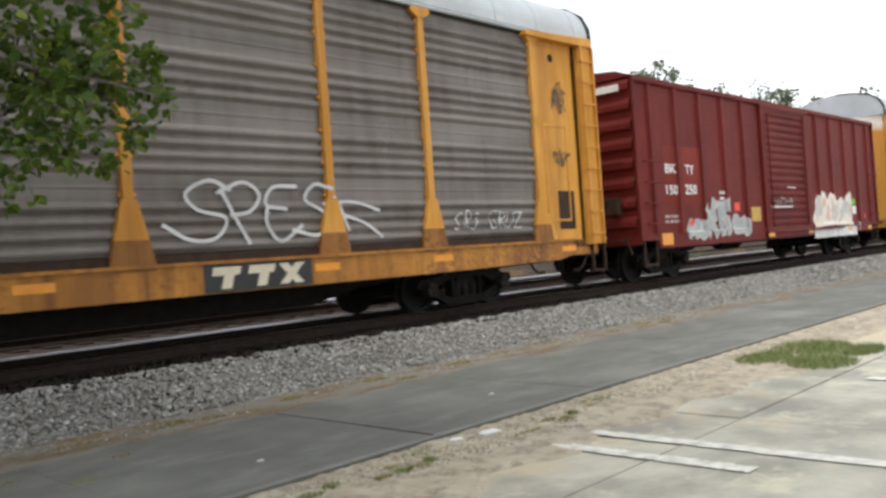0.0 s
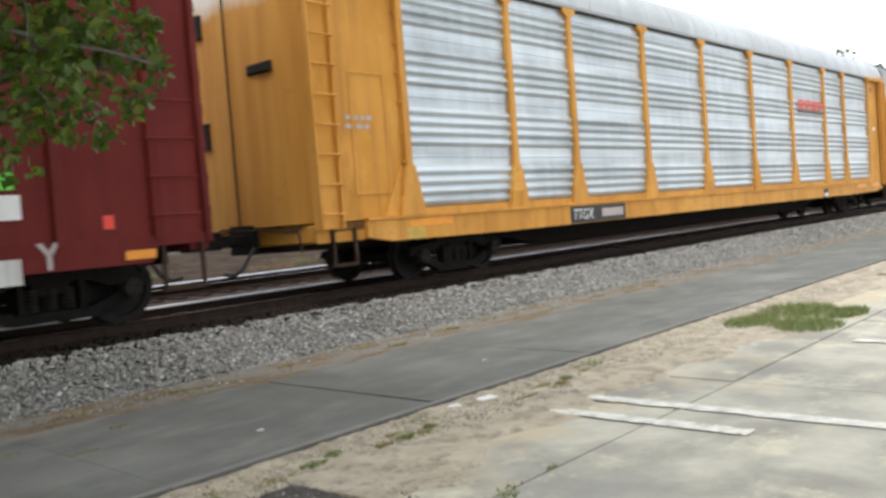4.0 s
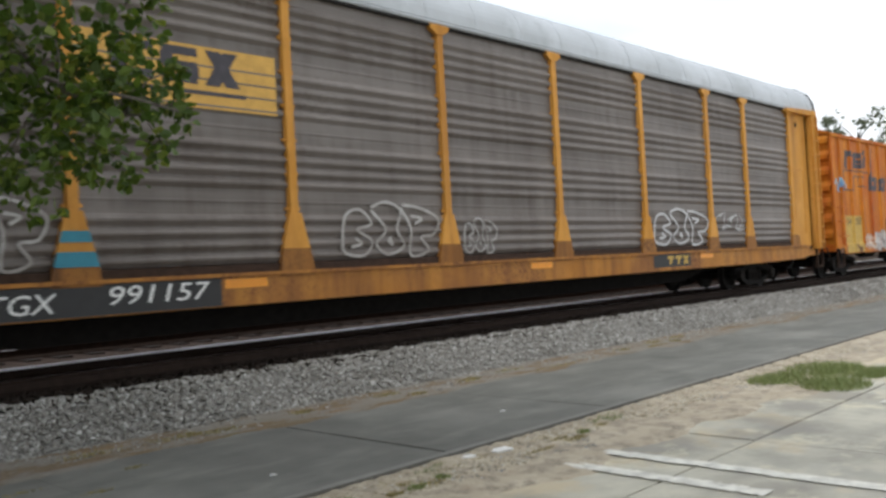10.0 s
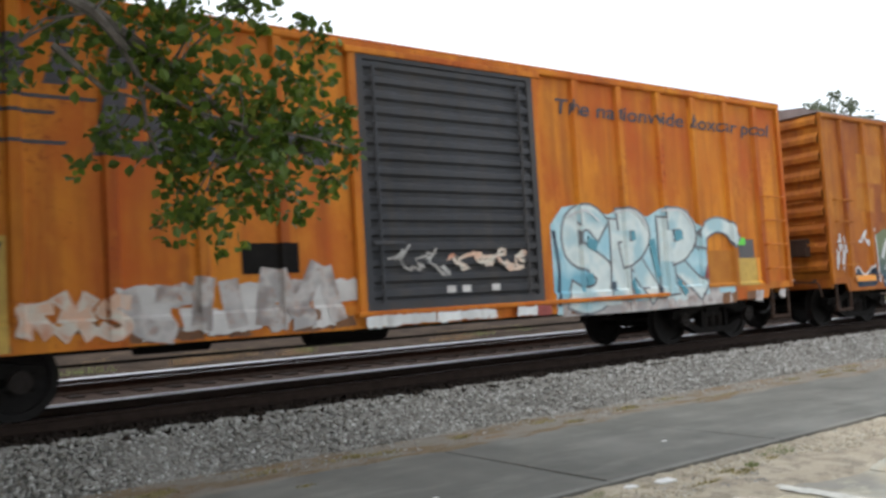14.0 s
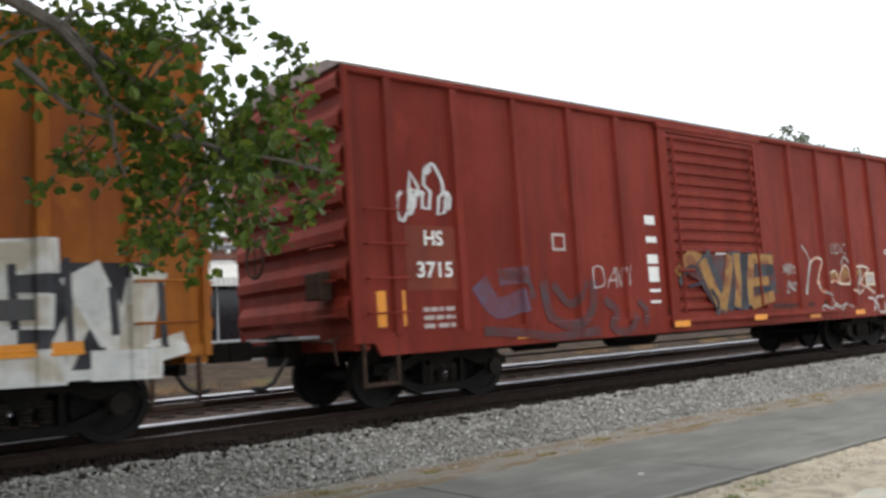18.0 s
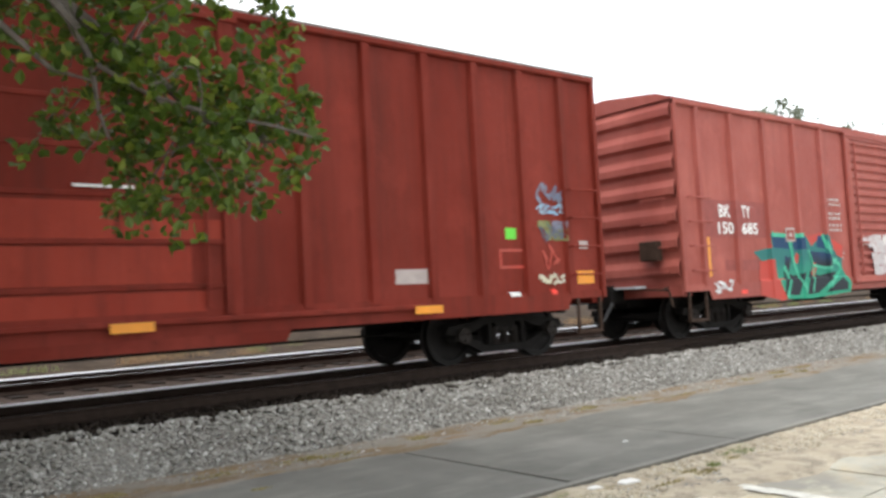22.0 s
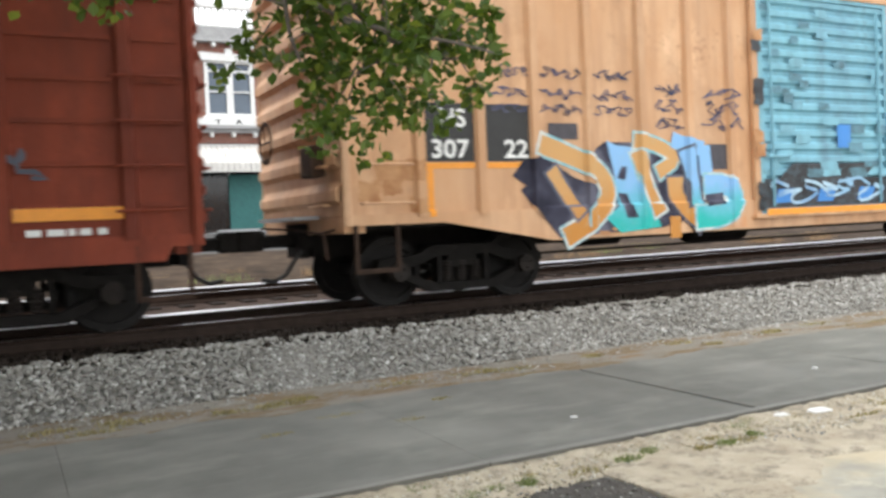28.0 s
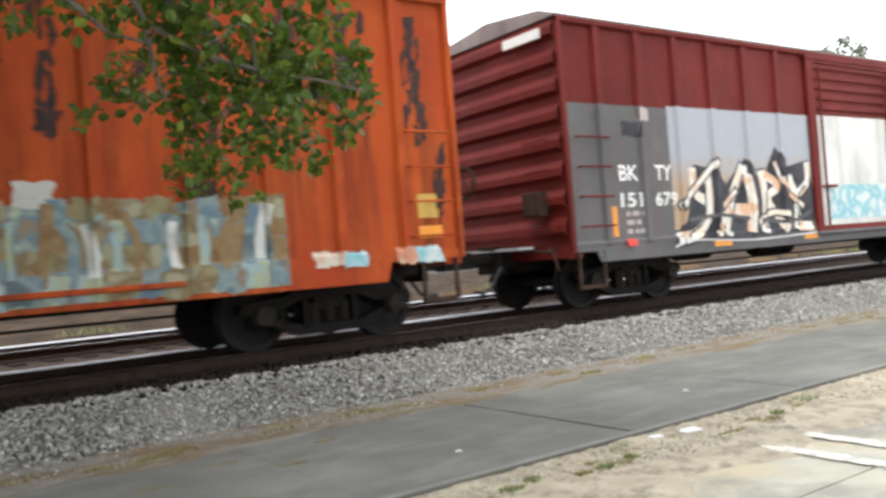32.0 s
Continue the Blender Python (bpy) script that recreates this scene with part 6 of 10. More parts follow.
art(car, 9.6, 13.0, 0.84, 2.0, [
    (CREAM_SPRAY, 0, [(0.0, 0.3), (0.06, 0.5), (0.08, 0.8), (0.14, 0.72), (0.2, 1.0), (0.32, 0.92), (0.36, 0.75), (0.46, 0.95), (0.54, 0.78), (0.6, 0.72), (0.72, 0.82), (0.8, 0.7), (0.84, 0.92), (0.98, 0.95), (1.0, 0.5), (0.96, 0.0), (0.02, 0.02)]),
    (PALE_SPRAY, 0.3, [(0.08, 0.3), (0.14, 0.55), (0.16, 0.85)]), (PALE_SPRAY, 0.26, [(0.5, 0.2), (0.52, 0.6)]), (PALE_SPRAY, 0.3, [(0.7, 0.3), (0.8, 0.6), (0.9, 0.3)]), (PINK_SPRAY, 0.2, [(0.34, 0.25), (0.38, 0.6)]), (GREY_SPRAY, 0.06, [(0.2, 0.2), (0.24, 0.5), (0.22, 0.75)]),
    (GREY_SPRAY, 0.05, [(0.6, 0.6), (0.68, 0.35), (0.62, 0.15)]), (STEEL_BROWN, 0.04, [(0.02, 0.03), (0.4, 0.07), (0.95, 0.04)])], posts=sp, label="cream graffiti block letters")
patch("white_sill", 9.55, 13.2, 0.6, 0.86, PRIMER_WHITE, car, -1.56)
patch("green_sticker", 12.95, 13.2, 1.55, 1.72, GREENTAG, car, lift=0.03)
patch("white_placard", 12.9, 13.25, 1.25, 1.5, WHITE_PAINT, car, lift=0.03)
patch("tan_placard", 5.47, 6.03, 1.17, 1.53, AMBER_PALE, car)
patch("white_stripe", 6.55, 8.0, 1.5, 1.54, WHITE_PAINT, car, -1.59)
patch("white_stripe", 7.7, 8.3, 2.02, 2.05, WHITE_PAINT, car, -1.59)
scrawl(car, 6.6, 8.0, 1.55, 1.8, FAINT_SPRAY, 21, 5, 0.02, depth=-1.59)
tiny_text(car, 3.75, 4.05, 1.68, 1.95, 2, WHITE_PAINT, 3)
patch("red_mark", 14.1, 14.22, 1.1, 1.25, REDTAG, car)
words("sprayed_letter", "Y", 13.35, 13.6, 0.72, 1.0, GREY_LETTER, car, -1.56, fat=0.03)

# silver autorack
car, sp = autorack("yellow-framed autorack car with clean silver ribbed side screens", 37.9, PANEL_SILVER, "bright galvanised ribbed steel screen")
for i in range(4):
    x = 18.4 + 0.58 * i
    for x0_, x1_, za, zb in ((0, 0.5, 3.5, 3.58), (0, 0.15, 3.28, 3.5), (0.34, 0.5, 3.4, 3.5), (0.1, 0.5, 3.38, 3.44), (0.1 if i != 1 else 0.34, 0.46 if i < 3 else 0.16, 3.28, 3.35)):
        patch("logo_mark", x + x0_, x + x1_, za, zb, REDLOGO, car, -1.545, slant=0.05)
patch("logo_underline", 18.3, 20.6, 3.2, 3.25, NAVY, car, -1.545, slant=0.05)
patch("placard", 20.1, 20.53, 0.63, 0.9, BLACK_PAINT, car, -1.585)
patch("placard_face", 20.14, 20.49, 0.66, 0.76, WHITE_PAINT, car, -1.585, 0.008)
patch("logo_plate", 6.0, 8.0, 0.64, 0.95, BLACK_PAINT, car, -1.585)
words("reporting_mark", "TTGX", 6.1, 6.8, 0.7, 0.9, WHITE_PAINT, car, -1.585, shear=0.2)
patch("number_bar", 7.1, 7.9, 0.72, 0.88, GREY_LETTER, car, -1.585, 0.008)
for x in (1.75, 25.3, 23.6):
    patch("reflector", x, x + 0.95, 0.84, 0.97, AMBER, car, -1.585)
patch("yellow_plate", 1.65, 2.05, 0.66, 0.84, AMBER_PALE, car, -1.585, 0.006)
patch("label", 26.0, 26.3, 2.85, 2.95, WHITE_PAINT, car, -1.5)
tiny_text(car, 0.7, 1.2, 2.25, 2.5, 2, GREY_LETTER, 8, -1.5)

# brown autorack with the plate
car, sp = autorack(RACK_LABEL + " and a yellow name plate", 66.9, PANEL_BROWN, "grimy ribbed steel screen")
PLATE = plain("yellow_name_plate", (0.62, 0.36, 0.07), 0.6, vary=0.15, bumpy=0)
patch("name_plate", 6.5, 9.05, 2.98, 3.72, PLATE, car, -1.535)
for x0_, x1_, za, zb, sl in ((6.95, 7.4, 3.58, 3.68, 0.0), (6.9, 7.08, 3.32, 3.62, 0.0), (6.95, 7.4, 3.26, 3.36, 0.0), (7.5, 7.95, 3.58, 3.68, 0.0), (7.48, 7.64, 3.46, 3.6, 0.0),
                             (7.5, 7.95, 3.42, 3.51, 0.0), (7.8, 7.97, 3.34, 3.46, 0.0), (7.5, 7.95, 3.26, 3.36, 0.0), (8.04, 8.24, 3.26, 3.68, 0.26), (8.32, 8.52, 3.26, 3.68, -0.26)):
    patch("logo_mark", x0_, x1_, za, zb, NAVY, car, -1.535, 0.009, slant=sl)
patch("logo_underline", 7.0, 8.6, 3.14, 3.19, NAVY, car, -1.535, 0.008)
patch("number_plate_panel", 5.15, 8.1, 0.64, 0.97, BLACK_PAINT, car, -1.585)
words("reporting_mark", "TTGX", 5.35, 6.2, 0.7, 0.9, WHITE_PAINT, car, -1.585, shear=0.2)
words("car_number", "991157", 6.75, 7.95, 0.74, 0.94, WHITE_PAINT, car, -1.585, shear=0.2)
patch("logo_plate", 18.0, 19.55, 0.7, 0.97, BLACK_PAINT, car, -1.585)
for i, x in enumerate((18.55, 18.88, 19.21)):
    if i < 2:
        patch("logo_mark", x, x + 0.25, 0.86, 0.93, AMBER_PALE, car, -1.585, 0.009, slant=0.03)
        patch("logo_mark", x + 0.08, x + 0.17, 0.75, 0.86, AMBER_PALE, car, -1.585, 0.009, slant=0.03)
    else:
        patch("logo_mark", x + 0.14, x + 0.24, 0.75, 0.93, AMBER_PALE, car, -1.585, 0.009, slant=-0.16)
        patch("logo_mark", x - 0.02, x + 0.08, 0.75, 0.93, AMBER_PALE, car, -1.585, 0.011, slant=0.18)
for x in (4.75, 8.15, 1.35, 14.0, 20.0):
    patch("reflector", x, x + 0.6, 0.84, 0.95, AMBER, car, -1.585)
BLOB = [[(0.02, 0.3), (0.06, 0.75), (0.2, 0.85), (0.3, 0.6), (0.16, 0.5), (0.3, 0.3), (0.22, 0.05), (0.04, 0.1), (0.02, 0.35)], [(0.3, 0.9), (0.45, 1.0), (0.6, 0.85), (0.55, 0.5), (0.62, 0.2), (0.45, 0.05), (0.34, 0.25), (0.44, 0.5), (0.3, 0.85)],
        [(0.62, 0.95), (0.8, 0.9), (1.0, 0.7), (0.94, 0.4), (0.8, 0.35), (0.88, 0.1), (0.68, 0.02), (0.7, 0.5), (0.6, 0.9)], [(0.7, 0.75), (0.82, 0.7), (0.74, 0.6)], [(0.1, 0.2), (0.2, 0.25), (0.14, 0.35)], [(0.45, 0.3), (0.5, 0.22), (0.47, 0.36)]]
for a, c, w in ((1.95, 4.25, 0.035), (4.75, 6.15, 0.035), (9.95, 11.85, 0.04), (12.4, 13.2, 0.025), (18.1, 20.5, 0.045)):
    art(car, a, c, 1.14, 1.92 if w > 0.03 else 1.7, [(FAINT_SPRAY if w != 0.045 else WHITE_SPRAY, w, q) for q in BLOB], posts=sp, depth=-1.55, label="thin pale outline of bubble letters")
scrawl(car, 2.0, 4.1, 1.16, 1.6, FAINT_SPRAY, 12, 6, 0.04, depth=-1.545)
scrawl(car, 21.0, 22.3, 1.4, 1.9, WHITE_SPRAY, 17, 4, 0.03, depth=-1.535)
patch("orange_placard", 0.75, 1.35, 3.6, 4.0, AMBER, car, -1.5)
patch("yellow_placard", 0.8, 1.4, 1.75, 1.95, AMBER_PALE, car, -1.5)
for za, zb in ((1.16, 1.32), (1.42, 1.54)):
    wa, wb = (0.09 + 0.16 * (1.75 - z) / 0.63 for z in (za, zb))
    decal("teal_band", np.array([(6.42 - wa, za), (6.42 + wa, za), (6.42 + wb, zb), (6.42 - wb, zb)]), [(0, 1, 2, 3)], TEALBAND, car, -1.6, 0.003)
scrawl(car, 0.85, 1.25, 1.2, 1.5, ICE_SPRAY, 18, 3, 0.04, depth=-1.5)
patch("tan_box", 3.1, 3.5, 0.86, 0.98, AMBER_PALE, car, -1.62, 0.02)

# orange boxcar 34307
car, sp = boxcar("weathered orange boxcar with a dark grey door and graffiti", 95.3, 15.45, ORANGE, P6, door_mat=GREY_DOOR, sill_step=0.7, end_ribs=7)
for x0, x1, z0, z1 in ((1.2, 1.34, 3.3, 3.8), (1.34, 1.75, 3.68, 3.8), (1.95, 2.5, 3.66, 3.78), (1.95, 2.08, 3.36, 3.66), (2.4, 2.54, 3.36, 3.66), (1.95, 2.5, 3.34, 3.42), (2.08, 2.42, 3.5, 3.56),
                       (2.85, 3.0, 3.38, 3.72), (2.87, 3.0, 3.8, 3.9), (3.4, 3.58, 3.4, 3.98),
                       (3.30, 3.47, 2.68, 3.28), (3.47, 3.99, 2.68, 2.8), (3.83, 4.00, 2.68, 3.06), (3.47, 3.94, 2.98, 3.08), (4.25, 4.84, 2.96, 3.08), (4.25, 4.40, 2.7, 3.0), (4.70, 4.85, 2.7, 3.0), (4.25, 4.78, 2.68, 2.78),
                       (5.10, 5.31, 2.7, 2.86), (5.63, 5.90, 2.7, 2.86), (5.26, 5.74, 2.82, 3.0), (5.10, 5.31, 2.98, 3.12), (5.63, 5.95, 2.98, 3.12)):
    patch("logo_mark", x0 - 0.04, x1 + 0.04, z0 - 0.03, z1 + 0.03, NAVY, car, slant=0.12, posts=sp)
for x0, x1, z0, z1 in ((1.05, 3.3, 3.2, 3.24), (1.05, 1.1, 2.62, 3.2), (1.05, 1.9, 2.6, 2.64), (1.9, 1.95, 2.6, 3.08), (1.95, 2.9, 3.04, 3.08), (2.3, 2.35, 2.75, 3.0), (2.3, 3.0, 2.74, 2.78)):
    patch("logo_line", x0, x1, z0, z1, NAVY, car, slant=0.03, posts=sp)
patch("number_panel", 0.95, 2.45, 0.72, 1.84, AMBER_PALE, car, posts=sp)
words("car_number", "34", 1.1, 1.44, 1.56, 1.76, BLACK_PAINT, car)
words("car_number", "307", 1.9, 2.42, 1.56, 1.78, BLACK_PAINT, car)
words("slogan", "The nationwide boxcar pool", 9.75, 15.15, 3.56, 3.86, NAVY, car, shear=0.15, fat=0.015, posts=sp)
patch("reflector", 0.86, 0.98, 0.95, 1.85, AMBER, car)
ASH = spray("ash_grey_spray", [(0.36, 0.34, 0.33), (0.5, 0.47, 0.45), (0.27, 0.24, 0.23)], 3.0, worn=0.5, under=(0.4, 0.16, 0.05))
patched(car, 3.4, 6.25, 0.74, 1.32, [ASH, PALE_SPRAY], 9, 2, 22, posts=sp, fill=0.9)
art(car, 3.45, 6.25, 0.74, 1.5, [(ASH, 0.22, [(0.02, 0.7), (0.08, 0.2), (0.2, 0.1)]), (ASH, 0.2, [(0.3, 0.1), (0.33, 0.85)]), (ASH, 0.2, [(0.42, 0.8), (0.45, 0.1)]), (ASH, 0.2, [(0.56, 0.1), (0.6, 0.95)]),
                                  (ASH, 0.2, [(0.62, 0.9), (0.7, 0.3), (0.82, 1.0)]), (ASH, 0.18, [(0.84, 0.95), (0.9, 0.1)])], posts=sp, lift=0.012)
piece(car, 3, 2.5, 3.6, 0.74, 1.3, [PINK_SPRAY], PINK_SPRAY, posts=sp, seed=23, width=0.09, halo=0.02)
DEEP_TEAL = spray("deep_teal_spray", [(0.08, 0.24, 0.3), (0.13, 0.33, 0.4)], 2.0, worn=0.2, under=(0.3, 0.4, 0.42))
MIST = spray("misty_blue_white_spray", [(0.5, 0.58, 0.58), (0.62, 0.68, 0.66), (0.36, 0.52, 0.56)], 1.6, worn=0.25, under=(0.42, 0.4, 0.3))
PALE_BLUE = spray("pale_blue_spray", [(0.3, 0.52, 0.6), (0.45, 0.62, 0.66), (0.2, 0.42, 0.52)], 1.4, worn=0.1)
art(car, 0, 1, 0, 1, [
    (PALE_BLUE, 0, [(9.5, 1.98), (9.75, 2.24), (10.2, 2.3), (10.7, 2.14), (11.1, 2.26), (11.6, 2.12), (12.0, 2.28), (12.6, 2.24), (12.9, 1.95), (13.0, 1.3), (13.7, 1.2), (13.72, 0.74), (12.0, 0.66), (9.5, 0.68)]),
    (DARK_SPRAY, 0.06, [(9.55, 1.9), (9.62, 1.3), (9.55, 0.8)]), (ASH, 0.16, [(9.6, 0.74), (11.2, 0.72), (13.6, 0.76)]),
    (MIST, 0.34, [(10.58, 1.9), (10.3, 2.1), (9.95, 2.0), (9.92, 1.62), (10.28, 1.44), (10.56, 1.24), (10.44, 0.94), (10.1, 0.86), (9.8, 0.96)], GREY_EDGE),
    (MIST, 0.3, [(11.16, 1.5), (11.44, 1.16), (11.68, 0.86)], GREY_EDGE), (MIST, 0.34, [(10.92, 2.06), (10.9, 1.5), (10.86, 0.86)], GREY_EDGE), (MIST, 0.32, [(10.92, 2.04), (11.3, 2.06), (11.46, 1.84), (11.26, 1.6), (10.95, 1.52)], GREY_EDGE), (MIST, 0.3, [(10.92, 1.9), (10.9, 1.4)]),
    (MIST, 0.28, [(12.2, 1.4), (12.56, 1.12), (12.86, 0.9)], GREY_EDGE), (MIST, 0.34, [(12.02, 2.1), (12.0, 1.5), (12.02, 0.88)], GREY_EDGE), (MIST, 0.32, [(12.02, 2.08), (12.44, 2.08), (12.62, 1.84), (12.4, 1.6), (12.06, 1.52)], GREY_EDGE), (MIST, 0.3, [(12.02, 1.9), (12.0, 1.4)]),
    (MIST, 0.22, [(12.9, 1.62), (12.98, 1.86), (13.34, 2.0), (13.7, 1.92), (13.88, 1.7)], GREY_EDGE),
    (DEEP_TEAL, 0, [(11.12, 1.88), (11.28, 1.9), (11.3, 1.76), (11.14, 1.72)]), (DEEP_TEAL, 0, [(12.24, 1.9), (12.42, 1.92), (12.44, 1.76), (12.26, 1.72)]), (DEEP_TEAL, 0.14, [(10.16, 1.74), (10.42, 1.66)]), (DEEP_TEAL, 0.14, [(10.1, 1.16), (10.3, 1.18)]),
    (DEEP_TEAL, 0.12, [(11.12, 1.14), (11.2, 0.9)]), (DEEP_TEAL, 0.1, [(12.26, 1.08), (12.38, 0.86)]), (DEEP_TEAL, 0.12, [(11.66, 1.76), (11.72, 1.4), (11.78, 1.16)]), (DARK_SPRAY, 0.07, [(10.72, 0.98), (10.74, 1.12)]), (DARK_SPRAY, 0.07, [(11.74, 0.9), (11.76, 1.02)]), (RUST_PANEL, 0.08, [(12.9, 1.1), (12.96, 1.3)]),
    (WHITE_SPRAY, 0.03, [(9.84, 2.1), (10.2, 2.2), (10.5, 2.04)]), (WHITE_SPRAY, 0.03, [(10.82, 2.18), (11.3, 2.2), (11.56, 1.98)]), (WHITE_SPRAY, 0.03, [(11.92, 2.22), (12.44, 2.22), (12.72, 1.98)])], posts=sp, label="pale ice-blue bubble letters on a blue haze")
SMUT = spray("brown_smut", [(0.12, 0.06, 0.035), (0.2, 0.1, 0.05)], 3.0, worn=0.5, under=(0.34, 0.13, 0.05))
patched(car, 0.3, 6.2, 0.72, 0.98, [SMUT], 22, 2, 131, depth=-1.56, fill=0.45, label="brown grime along the sill")
patched(car, 9.5, 15.2, 0.66, 0.84, [SMUT, ASH], 24, 1, 132, depth=-1.562, fill=0.6, label="brown grime along the sill")
patched(car, 9.5, 13.3, 0.74, 0.98, [MIST, ASH, PINK_SPRAY], 12, 1, 28, posts=sp, fill=0.7)
patch("dark_patch", 4.8, 5.5, 1.4, 1.75, STEEL_DARK, car, posts=sp)
scrawl(car, 0.3, 1.2, 2.5, 3.0, SKY_SPRAY, 25, 5, 0.06, posts=sp)
scrawl(car, 7.6, 9.05, 1.35, 1.65, PINK_SPRAY, 26, 6, 0.05, depth=-1.59)
scrawl(car, 6.7, 7.6, 1.3, 1.7, FAINT_SPRAY, 27, 4, 0.03, depth=-1.59)
for x in (7.55, 7.8, 8.3):
    patch("white_mark", x, x + 0.14, 1.08, 1.17, PALE_SPRAY, car, -1.59)
patched(car, 6.3, 9.3, 0.7, 0.84, [ASH, PRIMER_WHITE, RUST_PANEL], 9, 1, 29, depth=-1.645, fill=0.8)
patch("sticker_box", 13.95, 14.4, 1.4, 1.75, DARKGREY, car)
patch("green_sticker", 13.95, 14.15, 1.65, 1.78, GREENTAG, car, lift=0.012)
patch("yellow_panel", 12.98, 13.8, 0.94, 1.56, ORANGE_PATCH, car, posts=sp, lift=0.02)
patch("yellow_panel", 13.84, 14.45, 0.94, 1.42, AMBER_PALE, car, posts=sp)
for x in (12.3, 14.45):
    patch("reflector", x, x + 0.1, 0.95, 1.42, AMBER, car, lift=0.014)

# dull orange boxcar
car, sp = boxcar("dull orange boxcar with dark door and black-and-white graffiti", 112.15, 15.5, ORANGE_OLD, P6, roof_mat=DULL_ROOF, door_mat=GREY_DOOR, sill_step=0.5, end_ribs=9, post_mat=ORANGE_OLD)
for x0, x1, z0, z1 in ((1.3, 2.3, 2.9, 3.5), (2.5, 3.2, 2.75, 3.4), (3.3, 4.3, 2.7, 3.4), (4.4, 5.2, 2.6, 3.1), (1.2, 1.9, 2.3, 2.8), (2.2, 2.9, 2.3, 2.7), (3.0, 4.0, 2.25, 2.5)):
    patch("logo_mark", x0, x1, z0, z1, ORANGE_PATCH, car, slant=0.05, posts=sp)
SAGE = blend_spray("sage_to_navy_spray", (0.16, 0.19, 0.11), (0.02, 0.06, 0.11), 0.75, 1.9)
RED_BIT = spray("brick_orange_spray", [(0.45, 0.13, 0.05), (0.38, 0.2, 0.12)], 3.0)
art(car, 1.75, 5.55, 0.72, 1.95, [
    (SAGE, 0, [(0.03, 0.9), (0.12, 1.0), (0.3, 0.97), (0.33, 0.1), (0.3, 0.0), (0.05, 0.02)]), (SAGE, 0, [(0.36, 0.95), (0.64, 1.0), (0.62, 0.7), (0.66, 0.1), (0.6, 0.0), (0.38, 0.02)]),
    (SAGE, 0, [(0.69, 0.92), (0.94, 1.0), (0.97, 0.55), (1.0, 0.1), (0.92, 0.0), (0.7, 0.02)]),
    (WHITE_SPRAY, 0.1, [(0.08, 0.5), (0.14, 0.78), (0.2, 0.8), (0.27, 0.5)]), (WHITE_SPRAY, 0.06, [(0.1, 0.3), (0.16, 0.48), (0.25, 0.42), (0.24, 0.25)]), (RED_BIT, 0.22, [(0.14, 0.33), (0.2, 0.36)]),
    (WHITE_SPRAY, 0.035, [(0.06, 0.12), (0.14, 0.05), (0.18, 0.22)]), (WHITE_SPRAY, 0.08, [(0.37, 0.92), (0.47, 0.62), (0.5, 0.8), (0.62, 0.92)]), (WHITE_SPRAY, 0.06, [(0.41, 0.4), (0.48, 0.55), (0.58, 0.38)]),
    (RED_BIT, 0.2, [(0.43, 0.34), (0.54, 0.34)]), (WHITE_SPRAY, 0.05, [(0.42, 0.2), (0.49, 0.1), (0.54, 0.25)]), (WHITE_SPRAY, 0.07, [(0.73, 0.86), (0.82, 0.7), (0.92, 0.86)]),
    (WHITE_SPRAY, 0.05, [(0.72, 0.35), (0.82, 0.45), (0.88, 0.2)]), (RED_BIT, 0.18, [(0.9, 0.4), (0.97, 0.34)]), (WHITE_SPRAY, 0.035, [(0.68, 0.2), (0.8, 0.06), (0.95, 0.16)]),
    (WHITE_SPRAY, 0.04, [(0.02, 0.9), (0.03, 0.4), (0.01, 0.1)]), (WHITE_SPRAY, 0.04, [(0.34, 1.0), (0.35, 0.3)]), (RED_BIT, 0.1, [(0.62, 0.75), (0.67, 0.7)])], posts=sp, label="sage and navy graffiti letters with white lines")
art(car, 0.85, 1.75, 0.72, 1.2, [(DARK_SPRAY, 0, [(0.0, 0.4), (0.2, 0.9), (0.5, 0.55), (0.9, 0.95), (1.0, 0.4), (0.8, 0.1), (0.1, 0.1)]), (WHITE_SPRAY, 0.04, [(0.0, 0.4), (0.2, 0.95), (0.5, 0.6), (0.9, 1.0)])], posts=sp)
art(car, 5.3, 6.4, 0.75, 2.3, [(ASH, 0, [(0.0, 0.75), (0.2, 1.0), (0.4, 0.72), (0.75, 0.75), (1.0, 0.9), (1.0, 0.1), (0.0, 0.0)]), (BLACK_SPRAY, 0.05, [(0.0, 0.75), (0.2, 1.0), (0.4, 0.72), (0.75, 0.75)]), (BLACK_SPRAY, 0.18, [(0.2, 0.6), (0.5, 0.56)])], posts=sp, depth=-1.53)
scrawl(car, 0.25, 0.7, 1.1, 1.9, WHITE_SPRAY, 32, 4, 0.05)
scrawl(car, 1.2, 1.8, 1.5, 1.95, WHITE_SPRAY, 33, 3, 0.05)
scrawl(car, 5.6, 9.2, 1.0, 1.9, WHITE_SPRAY, 34, 11, 0.04, depth=-1.595)
scrawl(car, 6.4, 9.2, 0.9, 1.5, FAINT_SPRAY, 35, 9, 0.05, depth=-1.595)
patched(car, 6.35, 9.2, 0.95, 1.75, [ASH, FAINT_SPRAY, GREY_DOOR], 9, 4, 37, depth=-1.59, fill=0.5)
patch("graffiti_ground", 9.45, 14.9, 0.8, 1.85, BLACK_SPRAY, car, lift=0.003, posts=sp)
CHALK = spray("chalky_white_spray", [(0.62, 0.63, 0.62), (0.72, 0.72, 0.7), (0.5, 0.45, 0.36)], 1.6, worn=0.5, under=(0.36, 0.32, 0.28))
